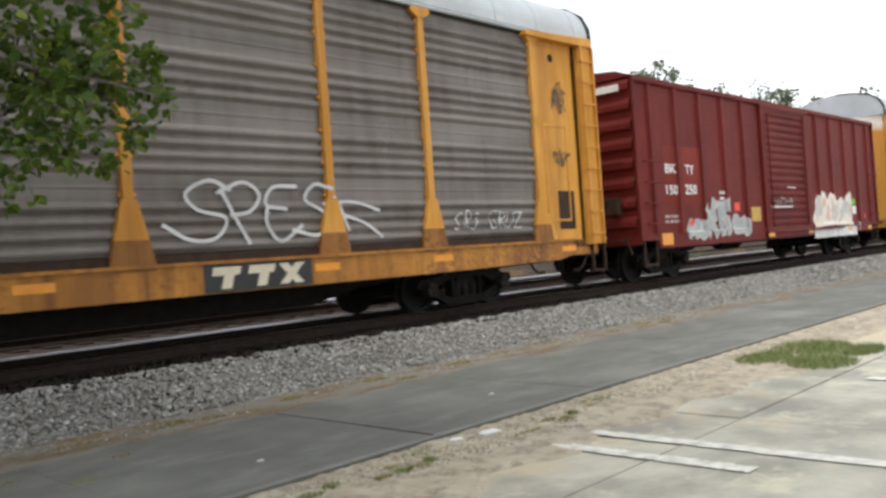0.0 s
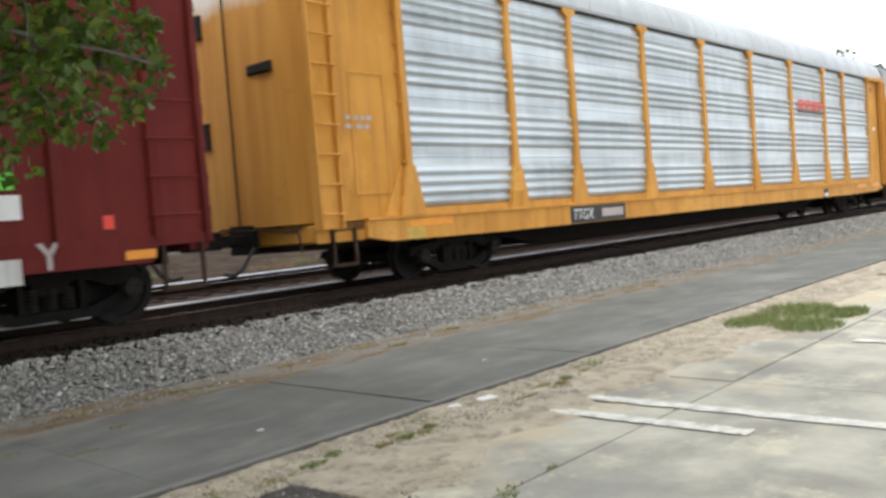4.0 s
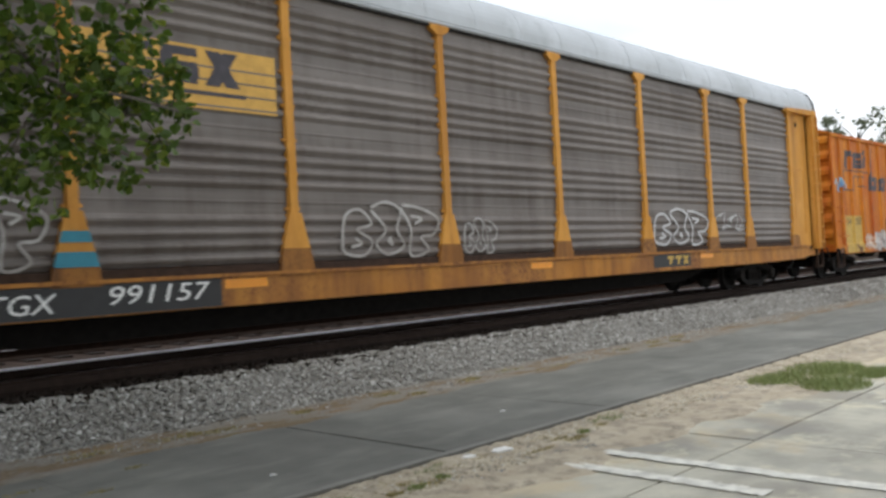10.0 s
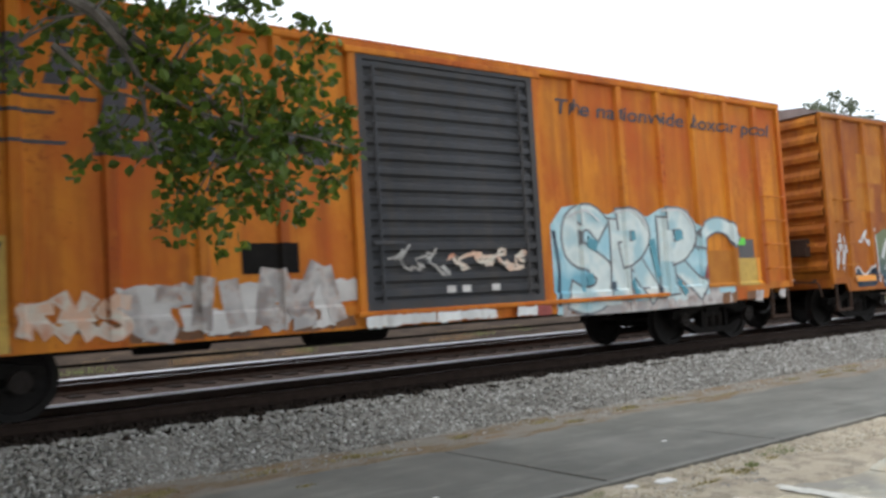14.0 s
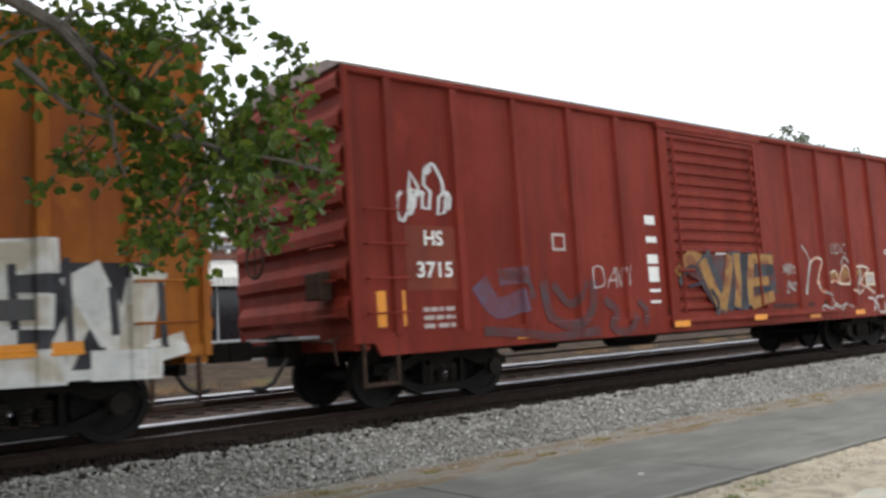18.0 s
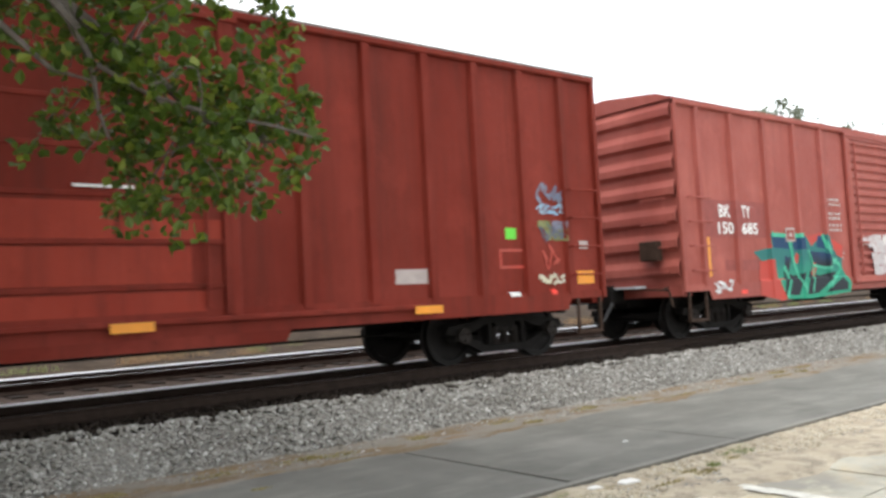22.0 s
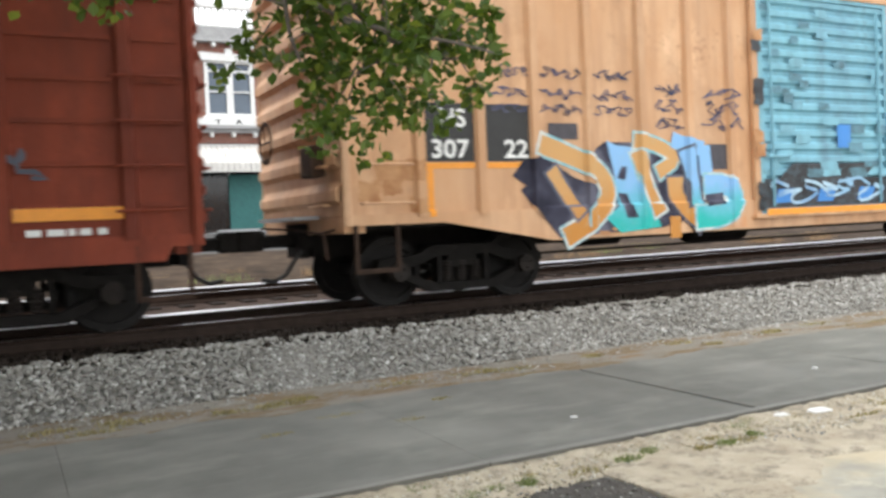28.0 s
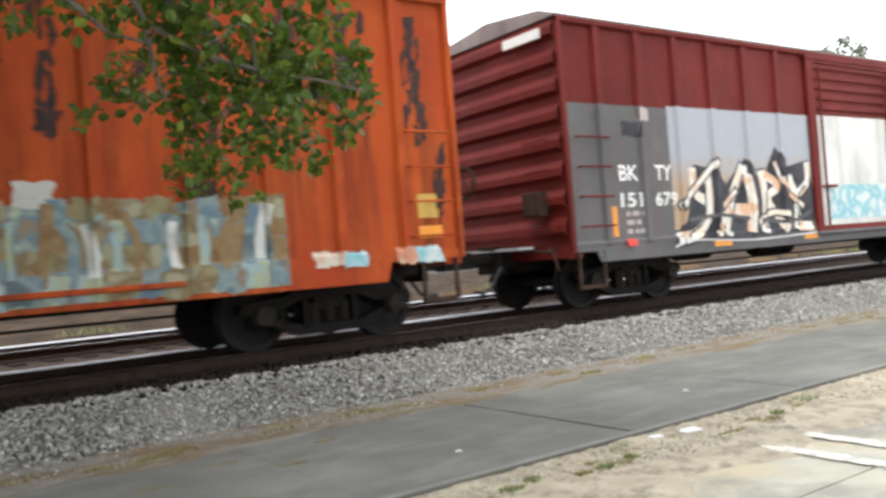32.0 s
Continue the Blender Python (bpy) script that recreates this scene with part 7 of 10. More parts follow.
for i in range(6):
    a = 9.45 + 0.92 * i
    stem = [(CHALK, 0.34, [(0.22, 0.0), (0.2, 0.55), (0.12, 1.0)]), (CHALK, 0.3, [(0.2, 0.12), (0.55, 0.03), (0.8, 0.2)]), (CHALK, 0.32, [(0.72, 0.05), (0.7, 0.6), (0.78, 1.0)])]
    bar = [(CHALK, 0.3, [(0.15, 1.0), (0.5, 0.3), (0.62, 0.0)]), (CHALK, 0.3, [(0.82, 1.0), (0.7, 0.5), (0.62, 0.0)]), (CHALK, 0.2, [(0.25, 0.05), (0.9, 0.03)])]
    tall = [(CHALK, 0.36, [(0.25, 0.0), (0.25, 1.0)]), (CHALK, 0.24, [(0.3, 0.9), (0.85, 0.92)]), (CHALK, 0.24, [(0.3, 0.5), (0.8, 0.48)]), (CHALK, 0.24, [(0.3, 0.06), (0.9, 0.05)])]
    art(car, a, a + 0.98, 0.78, 2.02 if i < 5 else 1.75, [(m, w, q, GREY_WHITE) for m, w, q in (stem, bar, stem, bar, tall, bar)[i]] + [(BLACK_SPRAY, 0.07, [(0.45, 0.85), (0.48, 0.35)]), (BLACK_SPRAY, 0.06, [(0.95, 0.9), (0.98, 0.2)])], posts=sp, lift=0.008 + 0.001 * (i % 2), label="tall white graffiti letter with black shadows")
art(car, 13.9, 15.3, 0.75, 1.5, [(CHALK, 0.25, [(0.0, 0.0), (0.3, 0.95), (0.55, 0.1)]), (CHALK, 0.2, [(0.5, 0.15), (0.95, 0.35)])], posts=sp)
patch("white_sill", 9.5, 14.8, 0.7, 0.92, PRIMER_WHITE, car, -1.56)
for x in (0.85, 3.35, 5.35, 9.6):
    patch("reflector", x, x + 0.75, 0.88, 1.0, AMBER, car, lift=0.03)
art(car, 11.2, 12.6, 2.15, 3.2, [(REDTAG_DULL, 0.09, [(0.0, 1.0), (0.5, 0.5), (1.0, 0.0)]), (REDTAG_DULL, 0.09, [(0.0, 0.0), (0.5, 0.5), (1.0, 1.0)]), (ORANGE_PATCH, 0.07, [(0.1, 1.0), (0.45, 0.6)])], posts=sp)
patch("reflector", 12.9, 14.2, 0.95, 1.08, AMBER, car, lift=0.03)
patch("placard", 13.3, 13.8, 1.3, 1.5, DARKGREY, car, lift=0.03)

# red boxcar 3715
DUSK = spray("dusky_slate_spray", [(0.075, 0.04, 0.042), (0.1, 0.03, 0.03), (0.07, 0.055, 0.065)], 1.8, worn=0.6, under=(0.17, 0.03, 0.025))
car, sp = boxcar("dull red boxcar with ochre and slate graffiti", 129.45, 15.72, BOXRED, P5, roof_mat=DULL_ROOF, eave=4.33, sill_step=0.3, end_ribs=7)
patch("number_panel", 0.86, 1.7, 1.5, 2.34, BROWNRED, car)
words("reporting_mark", "HS", 1.17, 1.48, 2.08, 2.28, WHITE_PAINT, car, fat=0.02)
words("car_number", "3715", 1.03, 1.62, 1.66, 1.87, WHITE_PAINT, car, fat=0.02)
tiny_text(car, 1.1, 1.62, 0.98, 1.3, 3, GREY_LETTER, 4)
scrawl(car, 0.75, 1.65, 2.42, 3.15, WHITE_SPRAY, 41, 5, 0.05, posts=sp)
for x in (0.38, 0.68):
    patch("reflector", x, x + 0.14, 1.05, 1.5, AMBER, car)
patch("frame_mark", 3.56, 3.84, 2.04, 2.3, GREY_LETTER, car)
patch("frame_mark_inner", 3.6, 3.8, 2.08, 2.26, BOXRED, car, lift=0.01)
BLUE_FOG = spray("foggy_blue_spray", [(0.11, 0.075, 0.12), (0.13, 0.045, 0.055)], 2.2, worn=0.5, under=(0.17, 0.03, 0.025))
art(car, 2.0, 5.75, 0.72, 1.75, [
    (BLUE_FOG, 0.3, [(0.02, 0.85), (0.1, 0.5), (0.25, 0.6)]), (BLUE_FOG, 0.2, [(0.12, 0.9), (0.28, 0.95)]), (DUSK, 0.13, [(0.12, 0.95), (0.25, 0.88), (0.29, 0.6)]),
    (DUSK, 0.15, [(0.35, 0.85), (0.38, 0.35), (0.5, 0.2), (0.62, 0.4), (0.64, 0.85)]), (DUSK, 0.12, [(0.4, 0.8), (0.5, 0.5), (0.6, 0.82)]), (DUSK, 0.12, [(0.02, 0.2), (0.25, 0.12), (0.4, 0.05), (0.65, 0.1)]),
    (DUSK, 0.12, [(0.7, 0.55), (0.78, 0.35), (0.72, 0.15), (0.82, 0.05), (0.9, 0.3)]), (DUSK, 0.1, [(0.92, 0.5), (0.97, 0.35), (0.94, 0.15)])], posts=sp, label="faint slate graffiti lettering")
graffiti(car, "DAW", 4.4, 5.25, 1.45, 1.82, WHITE_SPRAY, posts=sp, seed=43, fat=-0.03)
for z0, z1 in ((2.5, 2.65), (2.2, 2.3), (1.85, 2.0), (1.55, 1.8), (1.38, 1.43), (1.2, 1.24)):
    patch("sticker", 5.78, 6.05, z0, z1, WHITE_PAINT, car)
art(car, 6.4, 9.55, 0.95, 2.05, [
    (DUSK, 0, [(0.05, 0.7), (0.25, 0.95), (0.98, 1.0), (1.0, 0.3), (0.75, 0.1), (0.35, 0.05), (0.2, 0.55)]),
    (BLACK_SPRAY, 0.26, [(0.28, 0.98), (0.38, 0.5), (0.46, 0.06)]), (BLACK_SPRAY, 0.24, [(0.54, 0.98), (0.48, 0.5), (0.52, 0.06)]), (BLACK_SPRAY, 0.22, [(0.66, 0.98), (0.64, 0.5), (0.62, 0.05)]), (BLACK_SPRAY, 0.22, [(0.78, 0.7), (0.88, 0.68), (0.97, 0.74)]), (BLACK_SPRAY, 0.2, [(0.78, 0.32), (0.9, 0.38), (0.97, 0.42)]),
    (OCHRE_SPRAY, 0.22, [(0.02, 0.62), (0.12, 0.9), (0.24, 0.86)]), (OCHRE_SPRAY, 0.25, [(0.24, 0.86), (0.32, 0.45), (0.4, 0.1)], DARK_SPRAY), (OCHRE_SPRAY, 0.21, [(0.4, 0.08), (0.47, 0.5), (0.52, 0.95)]),
    (OCHRE_SPRAY, 0.19, [(0.58, 0.98), (0.58, 0.5), (0.55, 0.1)], DARK_SPRAY), (OCHRE_SPRAY, 0.19, [(0.74, 0.95), (0.7, 0.5), (0.7, 0.12)], DARK_SPRAY),
    (OCHRE_SPRAY, 0.16, [(0.74, 0.9), (0.97, 0.88)]), (OCHRE_SPRAY, 0.15, [(0.72, 0.5), (0.9, 0.52)]), (OCHRE_SPRAY, 0.18, [(0.7, 0.14), (0.95, 0.26)]),
    (DARK_SPRAY, 0.05, [(0.82, 0.42), (0.92, 0.36)]), (DARK_SPRAY, 0.04, [(0.1, 0.45), (0.22, 0.5)]), (BLACK_SPRAY, 0.1, [(0.02, 0.5), (0.1, 0.72), (0.2, 0.72)]), (BLACK_SPRAY, 0.08, [(0.34, 0.0), (0.36, 0.2), (0.3, 0.4)])], depth=-1.6, label="faded ochre graffiti letters")
art(car, 0, 1, 0, 1, [
    (OCHRE_SPRAY, 0.12, [(11.78, 1.58), (11.92, 1.6), (12.04, 1.66)]), (OCHRE_SPRAY, 0.22, [(12.2, 1.52), (12.4, 1.66), (12.5, 1.52)]), (OCHRE_SPRAY, 0.1, [(12.9, 1.5), (13.0, 1.66), (13.2, 1.7)]), (FAINT_SPRAY, 0.07, [(10.76, 1.24), (10.88, 1.56), (11.03, 1.9)]), (FAINT_SPRAY, 0.035, [(10.74, 2.22), (10.9, 2.08), (11.02, 1.9)]),
    (PINK_SPRAY, 0.045, [(11.02, 1.88), (11.25, 1.97), (11.5, 1.92), (11.36, 1.7), (11.25, 1.5)]), (PINK_SPRAY, 0.06, [(11.2, 1.46), (11.36, 1.48)]), (PINK_SPRAY, 0.05, [(11.25, 1.48), (11.4, 1.28), (11.56, 1.3)]), (FAINT_SPRAY, 0.04, [(11.5, 1.28), (11.7, 1.18), (11.82, 1.1)]),
    (PINK_SPRAY, 0.04, [(11.74, 1.64), (12.0, 1.7), (12.12, 1.5)]), (PINK_SPRAY, 0.05, [(11.74, 1.45), (11.95, 1.5), (12.2, 1.43), (12.6, 1.42)]), (PINK_SPRAY, 0.04, [(12.14, 1.46), (12.3, 1.74), (12.44, 1.82), (12.6, 1.7), (12.6, 1.44)]), (FAINT_SPRAY, 0.05, [(12.28, 1.84), (12.44, 2.0), (12.62, 1.88)]),
    (PINK_SPRAY, 0.05, [(12.9, 1.78), (13.2, 1.8), (13.5, 1.73), (13.2, 1.56), (13.04, 1.42)]), (PINK_SPRAY, 0.05, [(13.04, 1.42), (13.35, 1.34), (13.7, 1.2)]), (FAINT_SPRAY, 0.05, [(12.8, 1.26), (12.98, 1.42), (13.1, 1.64), (13.08, 1.78)]), (PINK_SPRAY, 0.035, [(12.7, 1.3), (12.9, 1.18), (13.2, 1.3)])], posts=sp, label="peach and pink graffiti outlines on dull red")
words("sprayed_letters", "BDC", 11.9, 12.58, 2.06, 2.28, FAINT_SPRAY, car, shear=0.2, fat=-0.02)
scrawl(car, 9.95, 10.45, 1.6, 1.9, FAINT_SPRAY, 46, 4, 0.022, posts=sp)
scrawl(car, 10.0, 10.42, 1.25, 1.55, FAINT_SPRAY, 45, 3, 0.022, posts=sp)
art(car, 13.38, 14.1, 0.74, 1.14, [(PALE_SPRAY, 0.05, [(0.02, 0.9), (0.4, 0.8), (0.2, 0.2)]), (PALE_SPRAY, 0.05, [(0.45, 0.2), (0.55, 0.9), (0.95, 0.85), (0.9, 0.1), (0.55, 0.12)])], posts=sp)
scrawl(car, 11.1, 12.6, 0.86, 1.06, FAINT_SPRAY, 47, 6, 0.025, posts=sp)
scrawl(car, 14.36, 15.0, 1.98, 2.24, WHITE_SPRAY, 48, 4, 0.025)
scrawl(car, 14.45, 14.95, 1.8, 2.0, WHITE_SPRAY, 44, 3, 0.022)
scrawl(car, 14.3, 14.9, 1.2, 1.62, FAINT_SPRAY, 43, 5, 0.02)
scrawl(car, 14.4, 15.3, 0.98, 1.14, FAINT_SPRAY, 42, 4, 0.025)
for x0_, x1_, za, zb in ((13.3, 13.72, 1.61, 1.66), (13.3, 13.72, 1.37, 1.42), (13.3, 13.35, 1.42, 1.61), (13.67, 13.72, 1.42, 1.61)):
    patch("sticker_frame", x0_, x1_, za, zb, CREAM_MARK, car, lift=0.03)
patch("sticker", 13.36, 13.66, 1.43, 1.6, GREY_LETTER, car, lift=0.03)
# outlined emblem near the end, drawn as plain shapes
art(car, 15.12, 15.52, 2.66, 3.26, [(WHITE_PAINT, -0.045, [(0.08, 0.82), (0.08, 0.98), (0.92, 0.98), (0.92, 0.82)]), (WHITE_PAINT, -0.04, [(0.18, 0.8), (0.18, 0.4), (0.4, 0.26), (0.75, 0.34), (0.82, 0.8)]), (WHITE_PAINT, -0.04, [(0.36, 0.26), (0.4, 0.04), (0.66, 0.04), (0.7, 0.26)]), (WHITE_PAINT, 0.04, [(0.62, 0.7), (0.42, 0.6), (0.5, 0.46), (0.66, 0.52)])], label="white outlined emblem")
for x in (15.14, 15.34):
    patch("reflector", x, x + 0.14, 1.18, 1.62, AMBER, car)
for x, z in ((2.7, 0.78), (6.2, 0.78), (8.6, 0.8), (10.75, 0.76), (12.66, 0.76)):
    patch("reflector", x, x + 0.42, z, z + 0.1, AMBER, car, -1.645 if 4 < x < 9.3 else -1.56)
patch("white_stripe", 7.6, 8.2, 1.98, 2.03, WHITE_PAINT, car, -1.6)

# red boxcar 152437
car, sp = boxcar("plain dull red boxcar with repainted patches on its door", 147.1, 15.42, BOXRED, P6, roof_mat=DULL_ROOF, eave=4.33, sill_step=0.8, door="flat", door_x=(6.1, 9.2), end_ribs=7, plate=True)
words("reporting_mark", "BK", 1.08, 1.46, 2.16, 2.36, WHITE_PAINT, car, fat=0.02)
words("reporting_mark", "TY", 1.84, 2.22, 2.16, 2.36, WHITE_PAINT, car, fat=0.02)
words("car_number", "152", 1.04, 1.48, 1.78, 1.97, WHITE_PAINT, car, fat=0.02)
words("car_number", "437", 1.82, 2.28, 1.78, 1.97, WHITE_PAINT, car, fat=0.02)
tiny_text(car, 1.2, 1.6, 1.2, 1.45, 2, GREY_LETTER, 6)
tiny_text(car, 2.0, 2.4, 1.2, 1.45, 2, GREY_LETTER, 7)
patch("reflector", 0.2, 0.75, 0.95, 1.15, AMBER, car, -1.565)
patch("red_mark", 1.3, 1.5, 0.82, 0.9, REDTAG, car, -1.56)
patch("frame_mark", 3.68, 3.97, 1.92, 2.18, GREY_LETTER, car)
patch("frame_mark_inner", 3.72, 3.93, 1.96, 2.14, BOXRED, car, lift=0.01)
patch("grey_placard", 4.44, 5.05, 1.47, 1.84, DARKGREY, car)
patch("red_mark", 4.75, 5.25, 2.12, 2.22, BROWNRED, car)
BRIGHT_RED = paint("repainted_red", (0.29, 0.032, 0.016), (0.14, 0.024, 0.016), 0.3, fade=(0.33, 0.045, 0.024), streaks=0.45)
for x0_, x1_, za, zb in ((6.25, 7.9, 1.72, 2.12), (7.95, 9.05, 1.72, 1.95), (6.25, 8.7, 1.27, 1.66), (6.25, 8.85, 0.96, 1.18)):
    patch("door_patch", x0_, x1_, za, zb, BRIGHT_RED, car, -1.556)
part("belly_sill", Shape().prism([(5.4, 0.72), (5.48, 0.57), (9.8, 0.57), (9.88, 0.72)], -1.556, -1.53), BOXRED, car)
patch("white_stripe", 7.5, 8.1, 2.25, 2.28, WHITE_PAINT, car, -1.595)
for x in (4.1, 7.8, 11.6):
    patch("reflector", x, x + 0.45, 0.78, 0.88, AMBER, car, -1.645)
patch("red_mark", 14.2, 14.32, 0.94, 1.02, REDTAG, car)
patch("reflector", 14.82, 15.2, 1.08, 1.28, AMBER, car)
scrawl(car, 14.0, 14.7, 2.28, 2.6, STEEL_SPRAY, 51, 5, 0.035)
scrawl(car, 14.05, 14.65, 2.1, 2.3, SKY_SPRAY, 55, 3, 0.03)
patched(car, 14.02, 14.6, 1.74, 2.04, [MOSS_SPRAY, STEEL_SPRAY], 4, 2, 56, posts=sp, fill=0.8)
scrawl(car, 14.02, 14.6, 1.72, 2.0, SLATE_SPRAY, 52, 4, 0.03)
scrawl(car, 14.1, 14.45, 1.3, 1.68, REDTAG_DULL, 54, 3, 0.03)
scrawl(car, 13.98, 14.55, 1.06, 1.26, OLIVE_EDGE, 53, 4, 0.035)
patch("label", 11.4, 11.94, 1.17, 1.36, GREY_LETTER, car)
for x0_, x1_, za, zb in ((13.22, 13.72, 1.58, 1.62), (13.22, 13.72, 1.34, 1.38), (13.22, 13.26, 1.38, 1.58), (13.68, 13.72, 1.38, 1.58)):
    patch("sticker_frame", x0_, x1_, za, zb, REDTAG_DULL, car)
patch("green_sticker", 13.36, 13.57, 1.76, 1.92, GREENTAG, car)
patch("white_mark", 13.36, 13.56, 0.94, 1.0, WHITE_PAINT, car)
patch("white_mark", 14.9, 15.1, 1.62, 1.74, GREY_LETTER, car)

SILL_GRIME = spray("sill_grime", [(0.03, 0.012, 0.01), (0.06, 0.02, 0.014)], 3.0, worn=0.5, under=(0.12, 0.02, 0.012))
patched(CARS[-2][0], 6.2, 11.6, 0.98, 1.08, [SILL_GRIME], 26, 1, 57, depth=-1.524, fill=0.75, label="dark grime along the side sill")

# faded red boxcar 150685
car, sp = boxcar("faded pinkish red boxcar with teal and black graffiti", 164.6, 15.7, PINKRED, P5, sill_step=0.75, end_ribs=7)
patch("number_panel", 0.78, 2.83, 1.82, 2.5, RUST_PANEL, car, posts=sp)
words("reporting_mark", "BK", 1.25, 1.62, 2.19, 2.42, WHITE_PAINT, car, fat=0.02)
words("reporting_mark", "TY", 2.0, 2.3, 2.19, 2.42, WHITE_PAINT, car, fat=0.02)
words("car_number", "150", 1.19, 1.69, 1.88, 2.1, WHITE_PAINT, car, fat=0.02)
words("car_number", "685", 1.98, 2.52, 1.88, 2.1, WHITE_PAINT, car, fat=0.02)
patch("dull_patch", 1.35, 2.5, 1.2, 1.4, RUST_PANEL, car)
patch("reflector", 0.8, 0.9, 1.1, 1.95, AMBER, car)
patch("red_mark", 1.75, 1.95, 0.76, 0.84, REDTAG, car, -1.565)
RED_HAZE = spray("red_overspray", [(0.5, 0.06, 0.045), (0.42, 0.07, 0.055)], 1.5, worn=0.35, under=(0.33, 0.085, 0.07))
EMERALD = blend_spray("emerald_spray", (0.03, 0.16, 0.15), (0.03, 0.3, 0.18), 0.7, 1.85, 0.1)
INK = blend_spray("navy_to_black_spray", (0.015, 0.05, 0.12), (0.022, 0.028, 0.035), 1.2, 1.75, 0.15, (0.05, 0.08, 0.1))
art(car, 2.2, 6.1, 0.58, 1.92, [
    (RED_HAZE, 0, [(0.08, 0.55), (0.2, 0.9), (0.35, 1.02), (0.55, 0.95), (0.72, 1.02), (0.95, 0.8), (0.8, 0.2), (0.25, 0.0), (0.05, 0.1)]),
    (EMERALD, 0, [(0.03, 0.72), (0.18, 0.78), (0.17, 0.98), (0.55, 0.96), (0.6, 0.8), (0.74, 1.0), (0.82, 0.9), (0.84, 0.74), (0.93, 0.62), (0.92, 0.45), (1.0, 0.2), (0.98, 0.06), (0.55, 0.0), (0.3, 0.02), (0.24, 0.3), (0.22, 0.62), (0.1, 0.58)]),
    (INK, 0, [(0.19, 0.78), (0.18, 0.96), (0.35, 0.96), (0.37, 0.76)]), (INK, 0, [(0.4, 0.96), (0.54, 0.94), (0.55, 0.76), (0.42, 0.74)]), (INK, 0, [(0.65, 0.78), (0.67, 0.95), (0.73, 0.98), (0.75, 0.76)]),
    (INK, 0, [(0.32, 0.66), (0.3, 0.4), (0.34, 0.36), (0.38, 0.62)]), (RED_HAZE, 0.12, [(0.42, 0.55), (0.45, 0.68)]), (INK, 0, [(0.28, 0.08), (0.3, 0.4), (0.4, 0.36), (0.5, 0.4), (0.42, 0.06)]),
    (INK, 0, [(0.5, 0.06), (0.56, 0.42), (0.66, 0.34), (0.8, 0.4), (0.88, 0.38), (0.62, 0.08)]), (INK, 0, [(0.7, 0.08), (0.9, 0.3), (0.96, 0.2), (0.95, 0.1)]), (RED_HAZE, 0.12, [(0.59, 0.34), (0.62, 0.55)]),
    (INK, 0, [(0.58, 0.72), (0.74, 0.7), (0.82, 0.62), (0.78, 0.48), (0.68, 0.46), (0.6, 0.56)]), (GREEN_SPRAY, 0.085, [(0.18, 0.97), (0.36, 0.96), (0.52, 0.96)]), (GREEN_SPRAY, 0.085, [(0.37, 0.95), (0.41, 0.5), (0.5, 0.1)]),
    (GREEN_SPRAY, 0.085, [(0.72, 0.98), (0.8, 0.62), (0.9, 0.44), (0.72, 0.16)]), (GREEN_SPRAY, 0.085, [(0.3, 0.05), (0.34, 0.3), (0.3, 0.5)]), (GREEN_SPRAY, 0.05, [(0.56, 0.74), (0.6, 0.45), (0.56, 0.1)]), (GREEN_SPRAY, 0.05, [(0.6, 0.5), (0.76, 0.46), (0.86, 0.6)]),
    (RED_HAZE, 0.14, [(0.86, 0.72), (0.93, 0.66)])], posts=sp, label="green and navy graffiti lettering on a red haze")
scrawl(car, 0.85, 1.6, 0.78, 1.05, WHITE_SPRAY, 62, 4, 0.04)
patch("frame_mark", 3.52, 3.88, 1.74, 2.02, GREY_LETTER, car, lift=0.02)
patch("frame_mark_inner", 3.56, 3.84, 1.78, 1.98, RUST_PANEL, car, lift=0.026)
patch("frame_mark", 3.64, 3.76, 1.84, 1.92, GREY_LETTER, car, lift=0.03)
for z in (2.5, 2.2, 1.95, 1.35):
    tiny_text(car, 5.3, 5.95, z, z + 0.2, 2, GREY_LETTER, int(z * 10))
patched(car, 7.15, 8.55, 0.98, 1.9, [WORN_WHITE, PALE_SPRAY], 3, 4, 63, depth=-1.6, fill=0.86)
patched(car, 6.65, 7.2, 1.62, 1.85, [WORN_WHITE], 2, 1, 64, depth=-1.6)
r6 = random.Random(161)
for k, x in enumerate((9.6, 9.98, 10.36, 10.76, 11.14)):
    h = r6.uniform(0.0, 0.12)
    for mat, dx in ((PALE_SPRAY, 0.0), (PINKISH, 0.14)):
        art(car, x + dx, x + dx + 0.42, 1.04 + h, 1.9 - h, [(mat, 0.021, [(u + r6.uniform(-0.2, 0.2), v + r6.uniform(-0.12, 0.12)) for u, v in q]) for q in strokes(r6, "bubble")], posts=sp, label="thin pinkish sprayed tag")
    scrawl(car, x - 0.05, x + 0.5, 1.02, 1.3 + h, PINKISH, 162 + k, 3, 0.016, posts=sp)
art(car, 11.6, 12.02, 1.2, 1.8, [(PALE_SPRAY, 0.024, [(0.9, 0.9), (0.3, 1.0), (0.2, 0.7), (0.8, 0.5), (0.5, 0.1), (0.05, 0.2)]), (PALE_SPRAY, 0.02, [(0.1, 0.6), (0.5, 0.62), (0.95, 0.3)])], posts=sp)
for x in (9.65, 12.22):
    patch("reflector", x, x + 0.12, 0.95, 1.4, AMBER, car, lift=0.02)
patch("green_sticker", 13.08, 13.3, 1.6, 1.74, GREENTAG, car)
patch("dark_label", 13.26, 13.68, 1.62, 1.86, BLACK_PAINT, car)
patch("sticker_frame", 13.06, 13.58, 1.22, 1.52, PINK_SPRAY, car)
patch("sticker_dark", 13.1, 13.31, 1.27, 1.48, BLACK_PAINT, car, lift=0.01)
